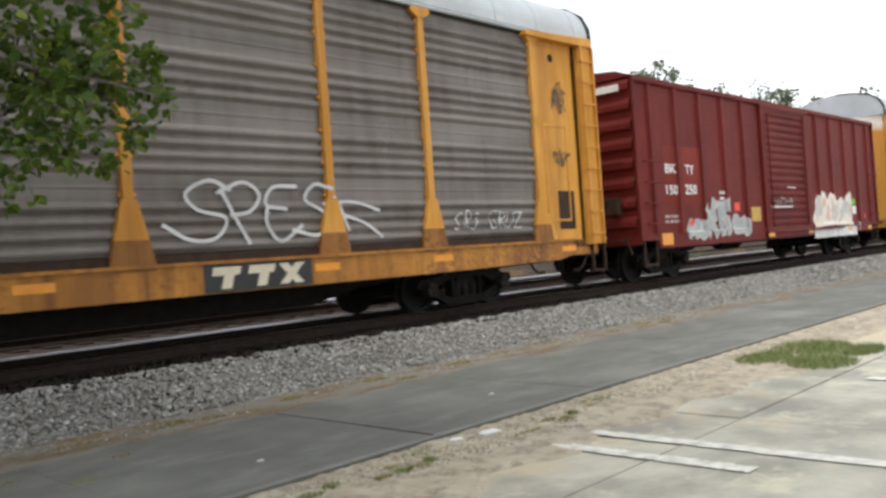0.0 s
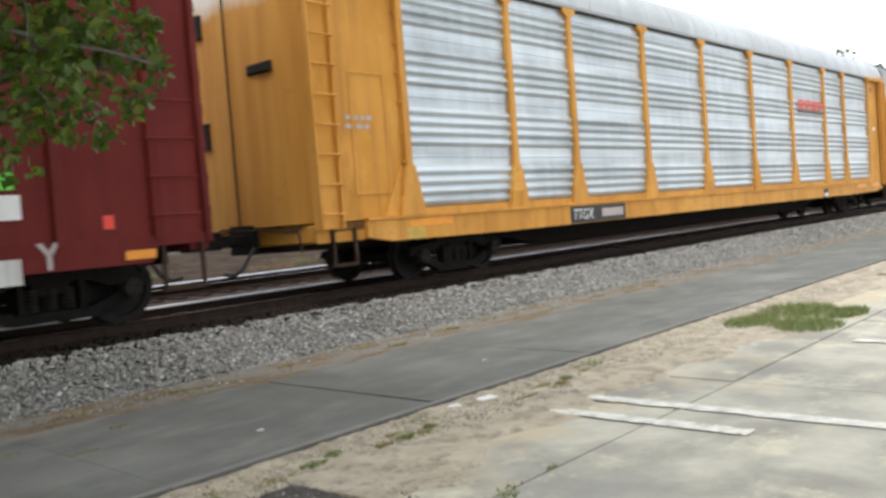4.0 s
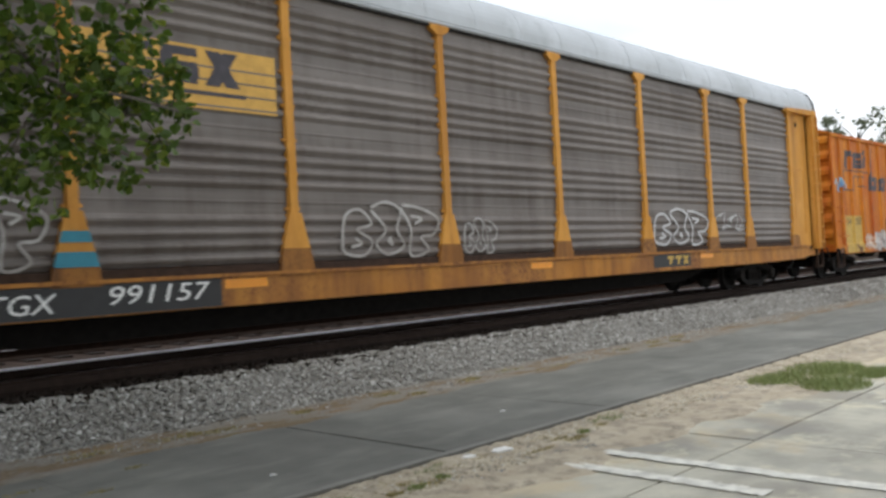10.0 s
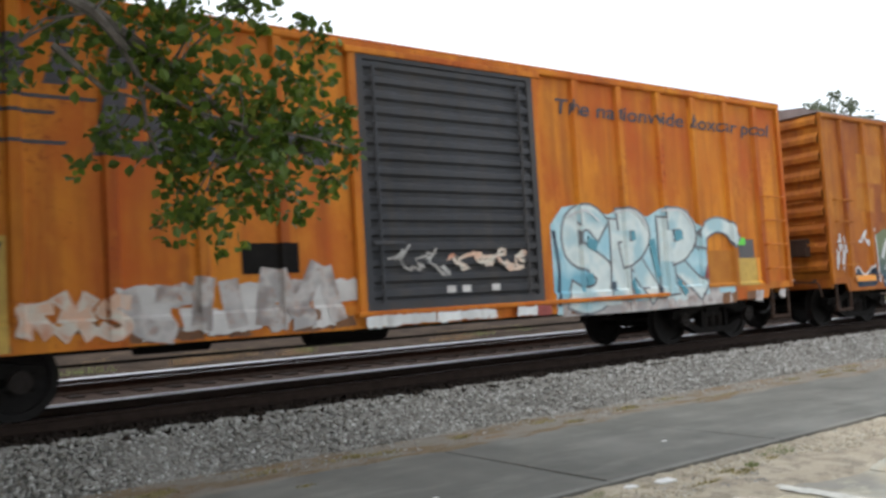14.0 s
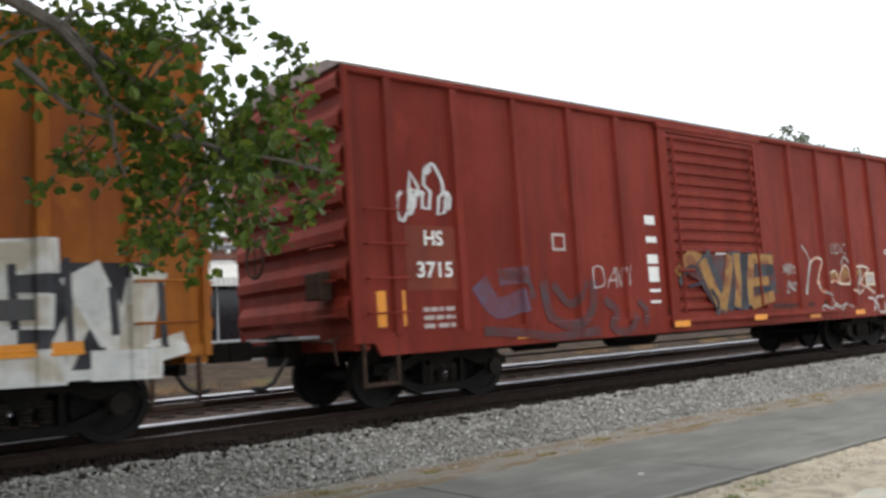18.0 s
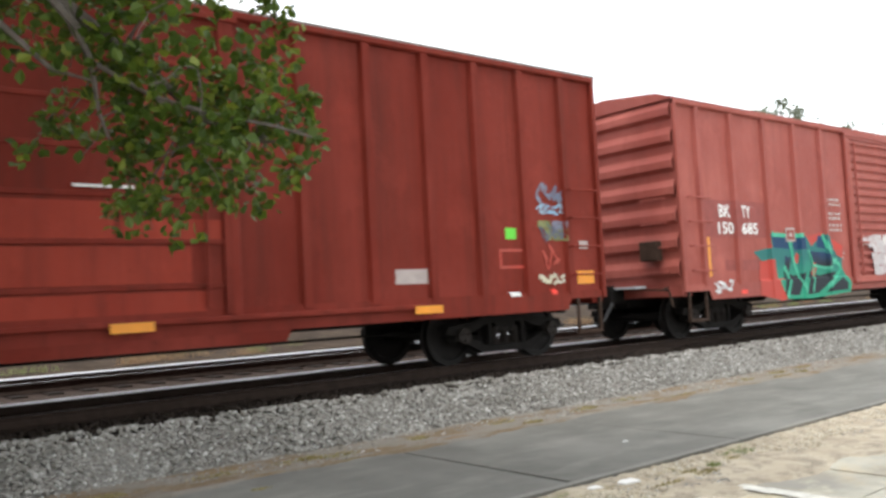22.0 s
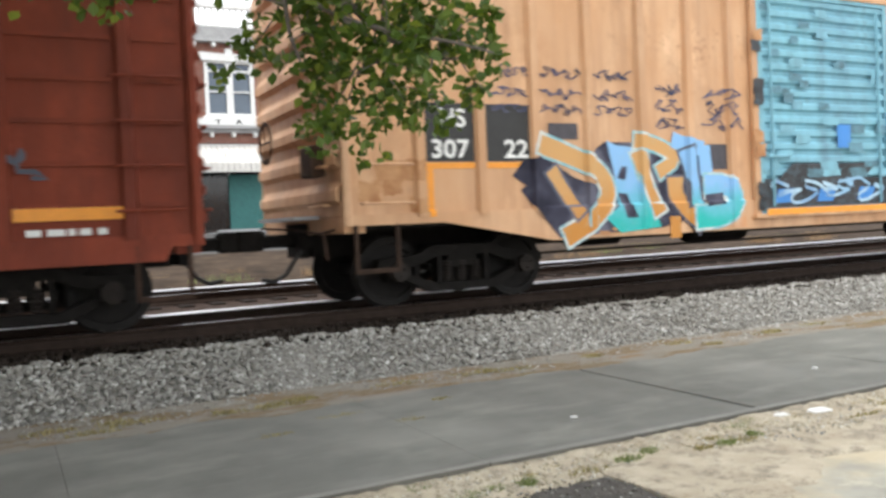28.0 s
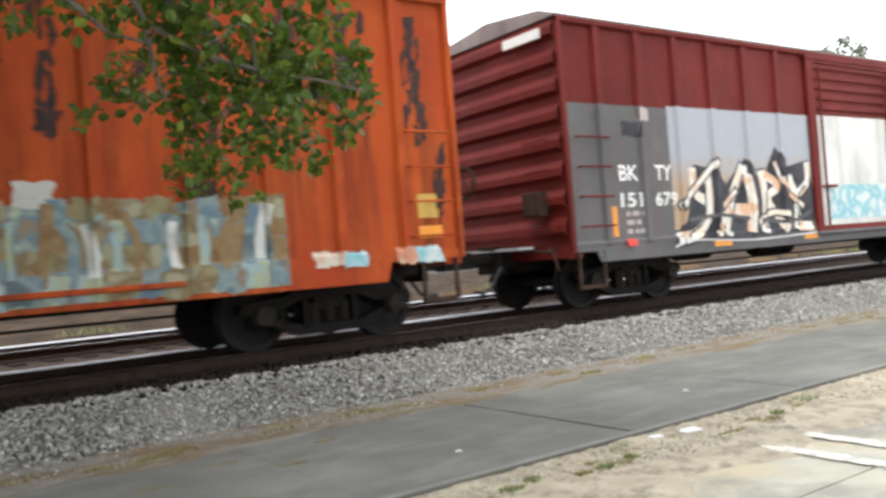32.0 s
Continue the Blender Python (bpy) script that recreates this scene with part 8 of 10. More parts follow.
patch("sticker_dark", 13.34, 13.54, 1.27, 1.48, BLACK_PAINT, car, lift=0.01)
tiny_text(car, 14.0, 14.7, 1.55, 2.1, 5, GREY_LETTER, 9)
patch("reflector", 14.95, 15.03, 1.0, 1.95, AMBER, car)
scrawl(car, 13.2, 14.0, 0.74, 0.92, WHITE_SPRAY, 65, 5, 0.03, depth=-1.56)
scrawl(car, 14.1, 14.85, 1.15, 1.5, OCHRE_SPRAY, 66, 5, 0.05)
patch("red_mark", 14.45, 14.7, 0.74, 0.84, REDTAG, car, -1.565)

# brown-red boxcar 409949
car, sp = boxcar("brown-red waffle-sided boxcar with a white striped emblem", 181.8, 15.8, BROWNRED, P5, waffle=True, sill_step=0.3, end_ribs=12, door="flat", sill_z=0.72)
for i in range(6):
    patch("emblem_bar", 0.93, 2.2 + 0.03 * i, 3.5 - 0.1 * i, 3.555 - 0.1 * i, WHITE_PAINT, car, -1.55, posts=sp)
for x0, x1, z0, z1, sl in ((2.35, 2.54, 2.95, 3.56, 0.12), (2.56, 2.86, 2.95, 3.56, -0.1), (2.86, 3.05, 2.95, 3.56, 0.12), (3.25, 3.84, 3.42, 3.56, 0.05), (3.2, 3.42, 3.2, 3.5, 0.02), (3.22, 3.76, 3.19, 3.31, 0.03), (3.58, 3.78, 2.98, 3.26, 0.02), (3.14, 3.72, 2.95, 3.07, 0.03)):
    patch("emblem_mark", x0, x1, z0, z1, WHITE_PAINT, car, -1.55, 0.008, slant=sl, posts=sp)
words("reporting_mark", "NS", 2.13, 2.55, 2.25, 2.5, WHITE_PAINT, car, -1.55, fat=0.02)
words("car_number", "409", 2.12, 2.78, 1.81, 2.06, WHITE_PAINT, car, -1.55, fat=0.02)
words("car_number", "949", 3.27, 3.93, 1.81, 2.06, WHITE_PAINT, car, -1.55, fat=0.02)
scrawl(car, 2.1, 2.9, 1.32, 1.78, PALE_SPRAY, 71, 5, 0.022, depth=-1.55)
scrawl(car, 2.12, 2.88, 1.36, 1.7, STEEL_SPRAY, 74, 4, 0.025, depth=-1.55)
for k, z in enumerate((1.92, 2.22, 2.52, 2.82)):
    scrawl(car, 0.96, 1.16, z, z + 0.28, STEEL_SPRAY, 75 + k, 2, 0.022, depth=-1.52)
patch("reflector", 0.85, 1.75, 1.3, 1.42, AMBER, car, -1.55)
patch("dark_placard", 1.3, 1.7, 1.6, 1.75, BLACK_PAINT, car, -1.55)
patch("dark_placard", 4.25, 4.7, 1.3, 1.75, BLACK_PAINT, car, -1.55)
patch("white_mark", 4.3, 4.65, 1.6, 1.7, WHITE_PAINT, car, -1.55, 0.008)
piece(car, 5, 9.5, 12.9, 0.85, 1.75, [BLACK_SPRAY], WHITE_SPRAY, posts=sp, seed=72, width=0.22, halo=0.03, depth=-1.55)
patch("green_sticker", 13.3, 13.5, 1.6, 1.72, GREENTAG, car, -1.55)
patch("sticker_frame", 13.2, 13.7, 1.2, 1.5, WHITE_PAINT, car, -1.55)
patch("sticker_dark", 13.25, 13.65, 1.25, 1.45, BLACK_PAINT, car, -1.55, 0.008)
patch("reflector", 14.1, 15.1, 1.15, 1.27, AMBER, car, -1.55)
tiny_text(car, 14.2, 14.9, 0.98, 1.1, 1, WHITE_PAINT, 12, -1.55)
scrawl(car, 12.9, 14.4, 1.45, 1.9, SLATE_SPRAY, 73, 6, 0.05, depth=-1.55)

# peach boxcar 30722
car, sp = boxcar("peach boxcar with light blue door and large colourful graffiti", 199.1, 15.75, PEACH, P7, door_mat=BLUE_DOOR, sill_step=1.25, sill_z=0.7, end_ribs=8, low_z=1.1, slope=1.5)
patch("number_panel", 1.05, 1.71, 1.68, 2.36, BLACK_PAINT, car, posts=())
patch("number_panel", 1.86, 2.5, 1.68, 2.36, BLACK_PAINT, car, posts=())
words("reporting_mark", "HS", 1.24, 1.58, 2.08, 2.3, WHITE_PAINT, car, fat=0.02)
words("car_number", "307", 1.12, 1.62, 1.72, 1.94, WHITE_PAINT, car, fat=0.02)
words("car_number", "22", 2.1, 2.44, 1.72, 1.94, WHITE_PAINT, car, fat=0.02)
patch("yellow_frame", 1.05, 2.5, 1.6, 1.67, AMBER, car)
patch("yellow_frame", 1.05, 1.13, 1.05, 1.6, AMBER, car)
AQUA = blend_spray("sky_to_teal_spray", (0.24, 0.45, 0.72), (0.03, 0.42, 0.38), 0.75, 1.75, 0.15, (0.35, 0.3, 0.2))
AMBERISH = blend_spray("amber_spray", (0.56, 0.32, 0.13), (0.5, 0.22, 0.05), 0.7, 1.9, 0.35, (0.35, 0.36, 0.24))
SMOKE = spray("smoky_black_spray", [(0.02, 0.02, 0.035), (0.045, 0.045, 0.07), (0.12, 0.12, 0.16)], 2.2)
art(car, 2.2, 6.0, 0.72, 1.98, [
    (SMOKE, 0, [(0.0, 0.62), (0.04, 0.76), (0.12, 0.82), (0.24, 0.6), (0.34, 0.5), (0.34, 0.3), (0.26, 0.15), (0.17, 0.0), (0.14, 0.1), (0.03, 0.48), (0.05, 0.53)]),
    (SMOKE, 0, [(0.28, 0.78), (0.37, 0.95), (0.55, 0.95), (0.6, 0.9), (0.72, 0.98), (0.82, 0.92), (0.86, 0.55), (0.7, 0.1), (0.6, 0.05), (0.3, 0.02), (0.36, 0.3)]),
    (AMBERISH, 0.22, [(0.1, 0.94), (0.22, 0.82), (0.34, 0.66), (0.38, 0.42), (0.31, 0.18), (0.19, 0.0)], ICE_SPRAY), (AMBERISH, 0.16, [(0.15, 0.68), (0.2, 0.46), (0.26, 0.22)], SLATE_SPRAY),
    (AQUA, 0, [(0.38, 0.97), (0.42, 0.92), (0.49, 0.9), (0.54, 0.5), (0.6, 0.06), (0.42, 0.02), (0.36, 0.18), (0.42, 0.3), (0.41, 0.6)]), (SMOKE, 0, [(0.42, 0.43), (0.46, 0.42), (0.5, 0.17), (0.45, 0.17)]), (SMOKE, 0, [(0.42, 0.58), (0.44, 0.7), (0.465, 0.7), (0.455, 0.56)]),
    (AMBERISH, 0.19, [(0.51, 0.86), (0.55, 0.52), (0.6, 0.2)], ICE_SPRAY), (AMBERISH, 0.17, [(0.5, 0.97), (0.6, 0.92), (0.68, 0.78), (0.6, 0.63)], ICE_SPRAY), (AMBERISH, 0.25, [(0.68, 0.58), (0.69, 0.35), (0.8, 0.06)], SLATE_SPRAY), (AMBERISH, 0.25, [(0.64, 0.05), (0.69, 0.05)]),
    (AQUA, 0.2, [(0.67, 0.98), (0.74, 0.93), (0.82, 0.88)]), (AQUA, 0.22, [(0.73, 0.88), (0.76, 0.6), (0.77, 0.28)], SLATE_SPRAY), (AQUA, 0.2, [(0.82, 0.92), (0.83, 0.6)]),
    (AQUA, 0.27, [(0.82, 0.48), (0.93, 0.47), (0.97, 0.32), (0.9, 0.16), (0.76, 0.14)], ICE_SPRAY), (SMOKE, 0.14, [(0.82, 0.32), (0.91, 0.34)])], posts=sp, label="gold, blue and teal graffiti letters with black shadows")
patched(car, 5.2, 6.05, 0.74, 0.88, [ICE_SPRAY, PEACH_SPRAY], 3, 1, 85, posts=sp, fill=0.8)
RUSTY_SMEAR = spray("rusty_smear", [(0.35, 0.16, 0.07), (0.5, 0.28, 0.14)], 3.0, worn=0.6, under=(0.68, 0.4, 0.2))
patched(car, 0.15, 1.05, 1.05, 1.7, [RUSTY_SMEAR], 3, 3, 86, posts=sp, fill=0.4)
patched(car, 9.4, 12.8, 0.72, 0.86, [RUSTY_SMEAR], 20, 2, 88, depth=-1.56, fill=0.35)
patched(car, 2.9, 6.2, 0.72, 0.82, [RUSTY_SMEAR], 18, 2, 89, depth=-1.56, fill=0.2)
for i, x in enumerate((1.9, 2.65, 3.47)):
    for j, z in enumerate((2.7, 2.45, 2.25)):
        scrawl(car, x, x + 0.62, z, z + 0.14, NAVY_SPRAY, 90 + 5 * i + j, 5, 0.018, posts=())
patch("dark_patch", 2.75, 3.2, 1.95, 2.15, NAVY, car)
patch("dark_patch", 5.4, 5.95, 1.55, 1.9, NAVY, car)
SALMON = spray("salmon_spray", [(0.6, 0.27, 0.12), (0.52, 0.3, 0.18), (0.62, 0.4, 0.24)], 2.0)
TEAL_FADE = blend_spray("blue_to_teal_fade", (0.28, 0.47, 0.72), (0.16, 0.36, 0.34), 2.3, 2.85, 0.2)
r8 = random.Random(88)
WARM_RED = blend_spray("rust_to_salmon_spray", (0.4, 0.11, 0.075), (0.44, 0.17, 0.11), 1.5, 2.7, 0.35, (0.55, 0.3, 0.18))
ASHEN = spray("ash_spray", [(0.07, 0.075, 0.1), (0.13, 0.13, 0.16), (0.05, 0.05, 0.07)], 2.4, worn=0.5, under=(0.22, 0.17, 0.16))
art(car, 0, 1, 0, 1, [
    (TEAL_FADE, 0, [(9.55, 2.3), (9.6, 2.75), (9.82, 2.82), (9.98, 3.24), (10.12, 3.05), (10.28, 2.78), (10.6, 2.72), (10.9, 2.82), (11.0, 3.06), (11.3, 2.86), (11.6, 2.86), (11.68, 3.08), (11.95, 3.02), (12.1, 2.84), (12.4, 2.95), (12.58, 3.18), (12.8, 2.95), (13.1, 3.02), (13.5, 2.92),
                    (13.8, 3.08), (14.1, 2.95), (14.6, 3.02), (14.95, 2.96), (15.08, 3.26), (15.25, 2.96), (15.5, 2.85), (15.5, 2.3)]),
    (ASHEN, 0, [(9.36, 2.66), (9.62, 2.4), (9.55, 1.95), (9.38, 1.66), (9.6, 1.42), (10.4, 1.36), (11.0, 1.44), (11.8, 1.4), (12.6, 1.46), (13.4, 1.4), (14.4, 1.42), (15.1, 1.42), (15.5, 1.6), (15.42, 2.1), (15.6, 2.66), (15.3, 2.52), (14.6, 2.42), (13.6, 2.5), (12.3, 2.45), (11.0, 2.35), (10.0, 2.42)]),
    (SMOKE, 0.05, [(9.7, 2.86), (10.2, 2.74), (10.7, 2.8), (11.2, 2.78)]), (SMOKE, 0.05, [(11.8, 2.84), (12.4, 2.9), (13.0, 2.86)]), (SMOKE, 0.05, [(13.4, 2.9), (14.2, 2.86), (15.2, 2.92)])], posts=sp, lift=0.005, label="teal tips and dark shadow behind graffiti letters")
WILD = ([(9.58, 2.56), (10.0, 2.58), (10.42, 2.62), (10.06, 2.12), (9.62, 1.66)], [(9.62, 1.66), (10.0, 1.56), (10.36, 1.64)], [(10.02, 2.1), (10.32, 2.0), (10.5, 2.3)],
        [(10.72, 2.64), (10.84, 2.1), (10.98, 1.56)], [(10.62, 2.5), (11.1, 2.66), (11.36, 2.4), (10.95, 2.08)], [(11.02, 2.12), (11.3, 1.84), (11.1, 1.5)],
        [(11.58, 2.76), (11.8, 2.3), (12.08, 2.0), (11.72, 1.56)], [(12.22, 2.68), (12.06, 2.34), (11.84, 2.2)], [(11.4, 1.9), (11.6, 1.72), (11.9, 1.7)],
        [(12.46, 2.82), (12.62, 2.2), (12.48, 1.62)], [(12.98, 2.74), (12.82, 2.3), (13.04, 1.66)], [(12.24, 2.18), (12.7, 2.28), (13.14, 2.2)],
        [(13.34, 2.72), (13.8, 2.8), (14.16, 2.7), (13.66, 2.22), (13.26, 1.64)], [(13.26, 1.62), (13.7, 1.58), (14.2, 1.7)], [(13.74, 2.34), (14.16, 2.12), (14.46, 1.62)],
        [(14.56, 2.76), (14.62, 2.2), (14.78, 1.72)], [(15.42, 2.66), (14.98, 2.54), (14.98, 2.26), (15.36, 2.06), (15.2, 1.66), (14.72, 1.56)], [(14.36, 2.44), (14.7, 2.3), (15.0, 2.4)])
DEEP_RED = spray("deep_rust_spray", [(0.25, 0.055, 0.045), (0.33, 0.085, 0.06)], 2.2, worn=0.4, under=(0.1, 0.06, 0.06))
for i, q in enumerate(WILD):
    w = r8.uniform(0.19, 0.27)
    mid = ((q[0][0] + q[1][0]) / 2 + r8.uniform(-0.04, 0.04), (q[0][1] + q[1][1]) / 2)
    (ax, az), (bx, bz) = q[0], q[1]
    ln = math.hypot(ax - bx, az - bz)
    nx, nz = (ax - bx) / ln, (az - bz) / ln
    barb = [(ax + nz * 0.17, az - nx * 0.17), (ax + nx * 0.24, az + nz * 0.24), (ax - nz * 0.17, az + nx * 0.17)]
    items = [(WARM_RED, w, q, SMOKE), (DEEP_RED, w * 0.5, [(u + 0.05, v - 0.03) for u, v in q[-2:]])]
    if i % 2:
        items.insert(0, (WARM_RED, 0, barb))
        items.insert(0, (SMOKE, -0.08, barb))
    if i % 3 != 2:
        items.append((SALMON, w * r8.uniform(0.4, 0.6), [mid, (mid[0] * 0.6 + q[1][0] * 0.4, mid[1] * 0.6 + q[1][1] * 0.4 - 0.03)]))
    items.append((PEACH_SPRAY, 0.06, [(bx - 0.08, bz + 0.04), (bx + 0.05, bz - 0.02 + r8.uniform(-0.05, 0.05))]))
    items.append((SMOKE, 0.03, [(mid[0] - 0.12, mid[1] - 0.08), (mid[0] + r8.uniform(-0.03, 0.06), mid[1] - 0.02), (mid[0] + 0.12, mid[1] - 0.12)]))
    art(car, 0, 1, 0, 1, items, posts=sp, lift=0.013 + 0.0011 * (i % 5), label="rusty red graffiti letter with salmon highlights")
for i, (x, z, wide) in enumerate(((9.78, 1.27, 0.34), (10.42, 1.16, 0.2), (11.0, 1.2, 0.34), (11.6, 1.26, 0.24), (12.22, 1.2, 0.36), (12.98, 1.26, 0.3), (14.2, 1.3, 0.16), (14.72, 1.26, 0.3), (15.2, 1.36, 0.2))):
    ring = [(x + wide * math.cos(a_ * 0.5236) * r8.uniform(0.6, 1.15), z + 0.27 * math.sin(a_ * 0.5236) * r8.uniform(0.6, 1.25) + 0.05 * math.sin(a_)) for a_ in range(12)]
    hole = [(x + 0.45 * (u - x) + 0.04, z + 0.4 * (v - z) - 0.03) for u, v in ring]
    art(car, 0, 1, 0, 1, [(SLATE_SPRAY, -0.06, ring), (ICE_SPRAY if i % 3 else SKY_SPRAY, 0, ring), (SKY_SPRAY if i % 3 else ICE_SPRAY, 0, hole), (SLATE_SPRAY, 0.03, hole[2:6]), (WHITE_SPRAY, 0.02, [(u, v + 0.02) for u, v in ring[2:6]])], posts=sp, lift=0.022 + 0.001 * (i % 2), label="pale blue bubble at the foot of graffiti")
for x, z0, z1 in ((9.55, 1.0, 1.4), (10.52, 1.0, 1.25), (11.62, 1.0, 1.3), (12.55, 1.0, 1.25)):
    patch("reflector", x, x + 0.16, z0, z1, AMBER, car, lift=0.034)
r8b = random.Random(89)
for z in (3.5, 3.18):
    x = 9.7 if z > 3.3 else 10.3
    while x < 15.1:
        w = r8b.uniform(0.22, 0.42)
        zz = z + (x - 9.7) * 0.012
        scrawl(car, x, x + w, zz, zz + r8b.uniform(0.17, 0.24), NAVY_SPRAY, int(x * 100 + z * 10), 3, 0.024)
        x += w + r8b.uniform(0.02, 0.12)
patch("blue_patch", 8.0, 8.3, 1.85, 2.2, BLUETAG, car, -1.6)
for x0_, x1_ in ((4.5, 4.95), (5.35, 6.05)):
    for k, z in enumerate((2.5, 2.28, 2.08)):
        scrawl(car, x0_, x1_, z, z + 0.22, NAVY_SPRAY, int(x0_ * 40) + k, 3, 0.02, posts=sp)
DOOR_STAIN = spray("dark_door_stain", [(0.08, 0.14, 0.17), (0.12, 0.24, 0.3)], 3.5, worn=0.7, under=(0.16, 0.38, 0.47))
patched(car, 6.4, 9.2, 1.4, 2.3, [DOOR_STAIN, BLUE_DOOR, BLUE_DOOR], 9, 7, 181, depth=-1.598, fill=0.3, label="dark stains on the blue door")
patched(car, 6.4, 9.2, 2.4, 3.9, [DOOR_STAIN, BLUE_DOOR], 14, 14, 182, depth=-1.598, fill=0.05, label="dark stains on the blue door")
patched(car, 6.22, 6.42, 0.95, 3.9, [GRIME, RUSTY_SMEAR], 1, 16, 183, depth=-1.62, fill=0.6, label="rust and grime on the door post")
patch("door_grime", 6.4, 9.2, 0.98, 1.4, GRIME, car, -1.6, 0.004)
patch("door_grime", 6.7, 8.6, 1.4, 1.62, GRIME, car, -1.6, 0.004, slant=0.3)
for i, x in enumerate((6.6, 7.5, 8.4)):
    patch("blue_patch", x, x + 0.35, 1.05, 1.25, BLUETAG, car, -1.6, 0.009, slant=0.08)
scrawl(car, 6.5, 9.2, 1.05, 1.4, SKY_SPRAY, 84, 6, 0.05, depth=-1.605)
patch("blue_post_paint", 9.15, 9.4, 1.0, 2.4, BLUETAG, car, -1.62)
patch("reflector", 12.22, 12.45, 1.8, 1.98, AMBER, car, lift=0.03)
patch("reflector", 14.3, 14.42, 0.98, 1.75, AMBER, car, lift=0.03)
patch("sticker_frame", 13.38, 13.96, 1.26, 1.62, WHITE_PAINT, car, lift=0.04)
patch("sticker_dark", 13.43, 13.65, 1.36, 1.55, BLACK_PAINT, car, lift=0.045)
patch("sticker_dark", 13.69, 13.91, 1.36, 1.55, BLACK_PAINT, car, lift=0.045)
patch("yellow_sill_stripe", 6.4, 13.0, 0.88, 0.97, AMBER, car, -1.645)

# red-orange boxcar 30815
car, sp = boxcar("red-orange boxcar streaked with black rust and charcoal graffiti", 216.65, 15.65, REDORANGE, (0.85, 1.75, 2.62, 3.52, 4.45, 5.38), door_mat=RED_DOOR, door="flat", door_x=(6.4, 9.4), sill_step=1.1, end_ribs=8, low_z=1.05, plate=True)
patch("number_panel", 1.0, 2.55, 0.95, 2.28, RED_DOOR, car, posts=())
words("reporting_mark", "HS", 1.2, 1.6, 2.0, 2.22, GREY_LETTER, car, fat=0.02)
words("car_number", "30", 1.18, 1.62, 1.69, 1.92, GREY_LETTER, car, fat=0.02)
words("car_number", "815", 1.93, 2.52, 1.69, 1.92, GREY_LETTER, car, fat=0.02)
patch("reflector", 1.15, 1.55, 1.1, 1.3, AMBER, car)
SPIKES = [(0.04, 0.31), (0.2, 0.38), (0.24, 0.3), (0.34, 0.34), (0.36, 0.52), (0.33, 0.7), (0.24, 0.95), (0.33, 0.84), (0.42, 0.82), (0.43, 0.45), (0.5, 0.42), (0.56, 0.55), (0.55, 0.75), (0.45, 0.96), (0.53, 0.86), (0.61, 0.8), (0.63, 0.45),
      (0.66, 0.42), (0.71, 0.6), (0.74, 0.8), (0.86, 0.93), (0.88, 0.87), (0.78, 0.68), (0.8, 0.5), (0.83, 0.35), (0.97, 0.25), (0.82, 0.16), (0.76, 0.06), (0.5, 0.22), (0.18, 0.02), (0.26, 0.22)]
art(car, 2.05, 6.2, 0.7, 2.06, [
    (OLIVE_EDGE, -0.13, SPIKES), (CHARCOAL_SPRAY, 0, SPIKES),
    (OLIVE_EDGE, 0.045, [(0.3, 0.36), (0.5, 0.4), (0.62, 0.36), (0.8, 0.12)]), (OLIVE_EDGE, 0.04, [(0.43, 0.42), (0.5, 0.5), (0.54, 0.72), (0.46, 0.9)]), (SLATE_SPRAY, 0.1, [(0.36, 0.22), (0.5, 0.3), (0.7, 0.2)]),
    (CHARCOAL_SPRAY, 0, [(0.84, 0.7), (0.96, 0.72), (0.96, 0.36), (0.85, 0.34)]), (OLIVE_EDGE, 0.035, [(0.84, 0.66), (0.95, 0.6), (0.94, 0.74)]), (OLIVE_EDGE, 0.035, [(0.14, 0.36), (0.17, 0.6), (0.22, 0.42)]),
    (OLIVE_EDGE, 0.03, [(0.87, 0.4), (0.88, 0.56), (0.91, 0.4), (0.93, 0.55)])], posts=sp, label="spiky charcoal graffiti with a pale outline")
patched(car, 6.5, 9.3, 0.95, 1.55, [PINK_SPRAY, CREAM_SPRAY, PINKISH, PEACH_SPRAY], 6, 3, 109, depth=-1.6, fill=0.9, label="cream and pink faded graffiti")
patched(car, 6.5, 9.3, 1.5, 1.78, [CREAM_SPRAY, PINK_SPRAY], 7, 1, 110, depth=-1.6, fill=0.55, label="cream and pink faded graffiti")
art(car, 0, 1, 0, 1, [(PEACH_SPRAY, 0.18, [(7.55, 1.86), (7.85, 1.78), (8.1, 1.56)]), (CREAM_SPRAY, 0.2, [(6.9, 1.6), (7.05, 1.4), (7.2, 1.22)]), (PALE_SPRAY, 0.26, [(8.55, 1.5), (9.2, 1.52)])], depth=-1.6, lift=0.014, label="cream and pink faded graffiti")
TAN_GHOST = spray("tan_ghost_spray", [(0.27, 0.25, 0.14), (0.18, 0.13, 0.065), (0.34, 0.33, 0.23)], 3.5, worn=0.5, under=(0.24, 0.13, 0.06))
BLUE_GHOST = spray("blue_ghost_spray", [(0.13, 0.2, 0.26), (0.24, 0.31, 0.31), (0.1, 0.14, 0.16)], 3.0, worn=0.4, under=(0.24, 0.2, 0.12))
BROWN_GHOST = spray("brown_ghost_spray", [(0.2, 0.11, 0.05), (0.26, 0.18, 0.09)], 4.0, worn=0.4, under=(0.36, 0.34, 0.22))
patch("grey_ground", 9.45, 13.2, 0.76, 1.72, MURKY_SPRAY, car, posts=sp)
patched(car, 9.45, 13.2, 1.02, 1.78, [TAN_GHOST, BLUE_GHOST, BROWN_GHOST, TAN_GHOST], 15, 3, 104, posts=sp, fill=0.85)
patched(car, 9.45, 13.2, 0.72, 1.04, [TAN_GHOST, BLUE_GHOST, MURKY_EDGE], 13, 1, 105, posts=sp, fill=1.0, lift=0.012)
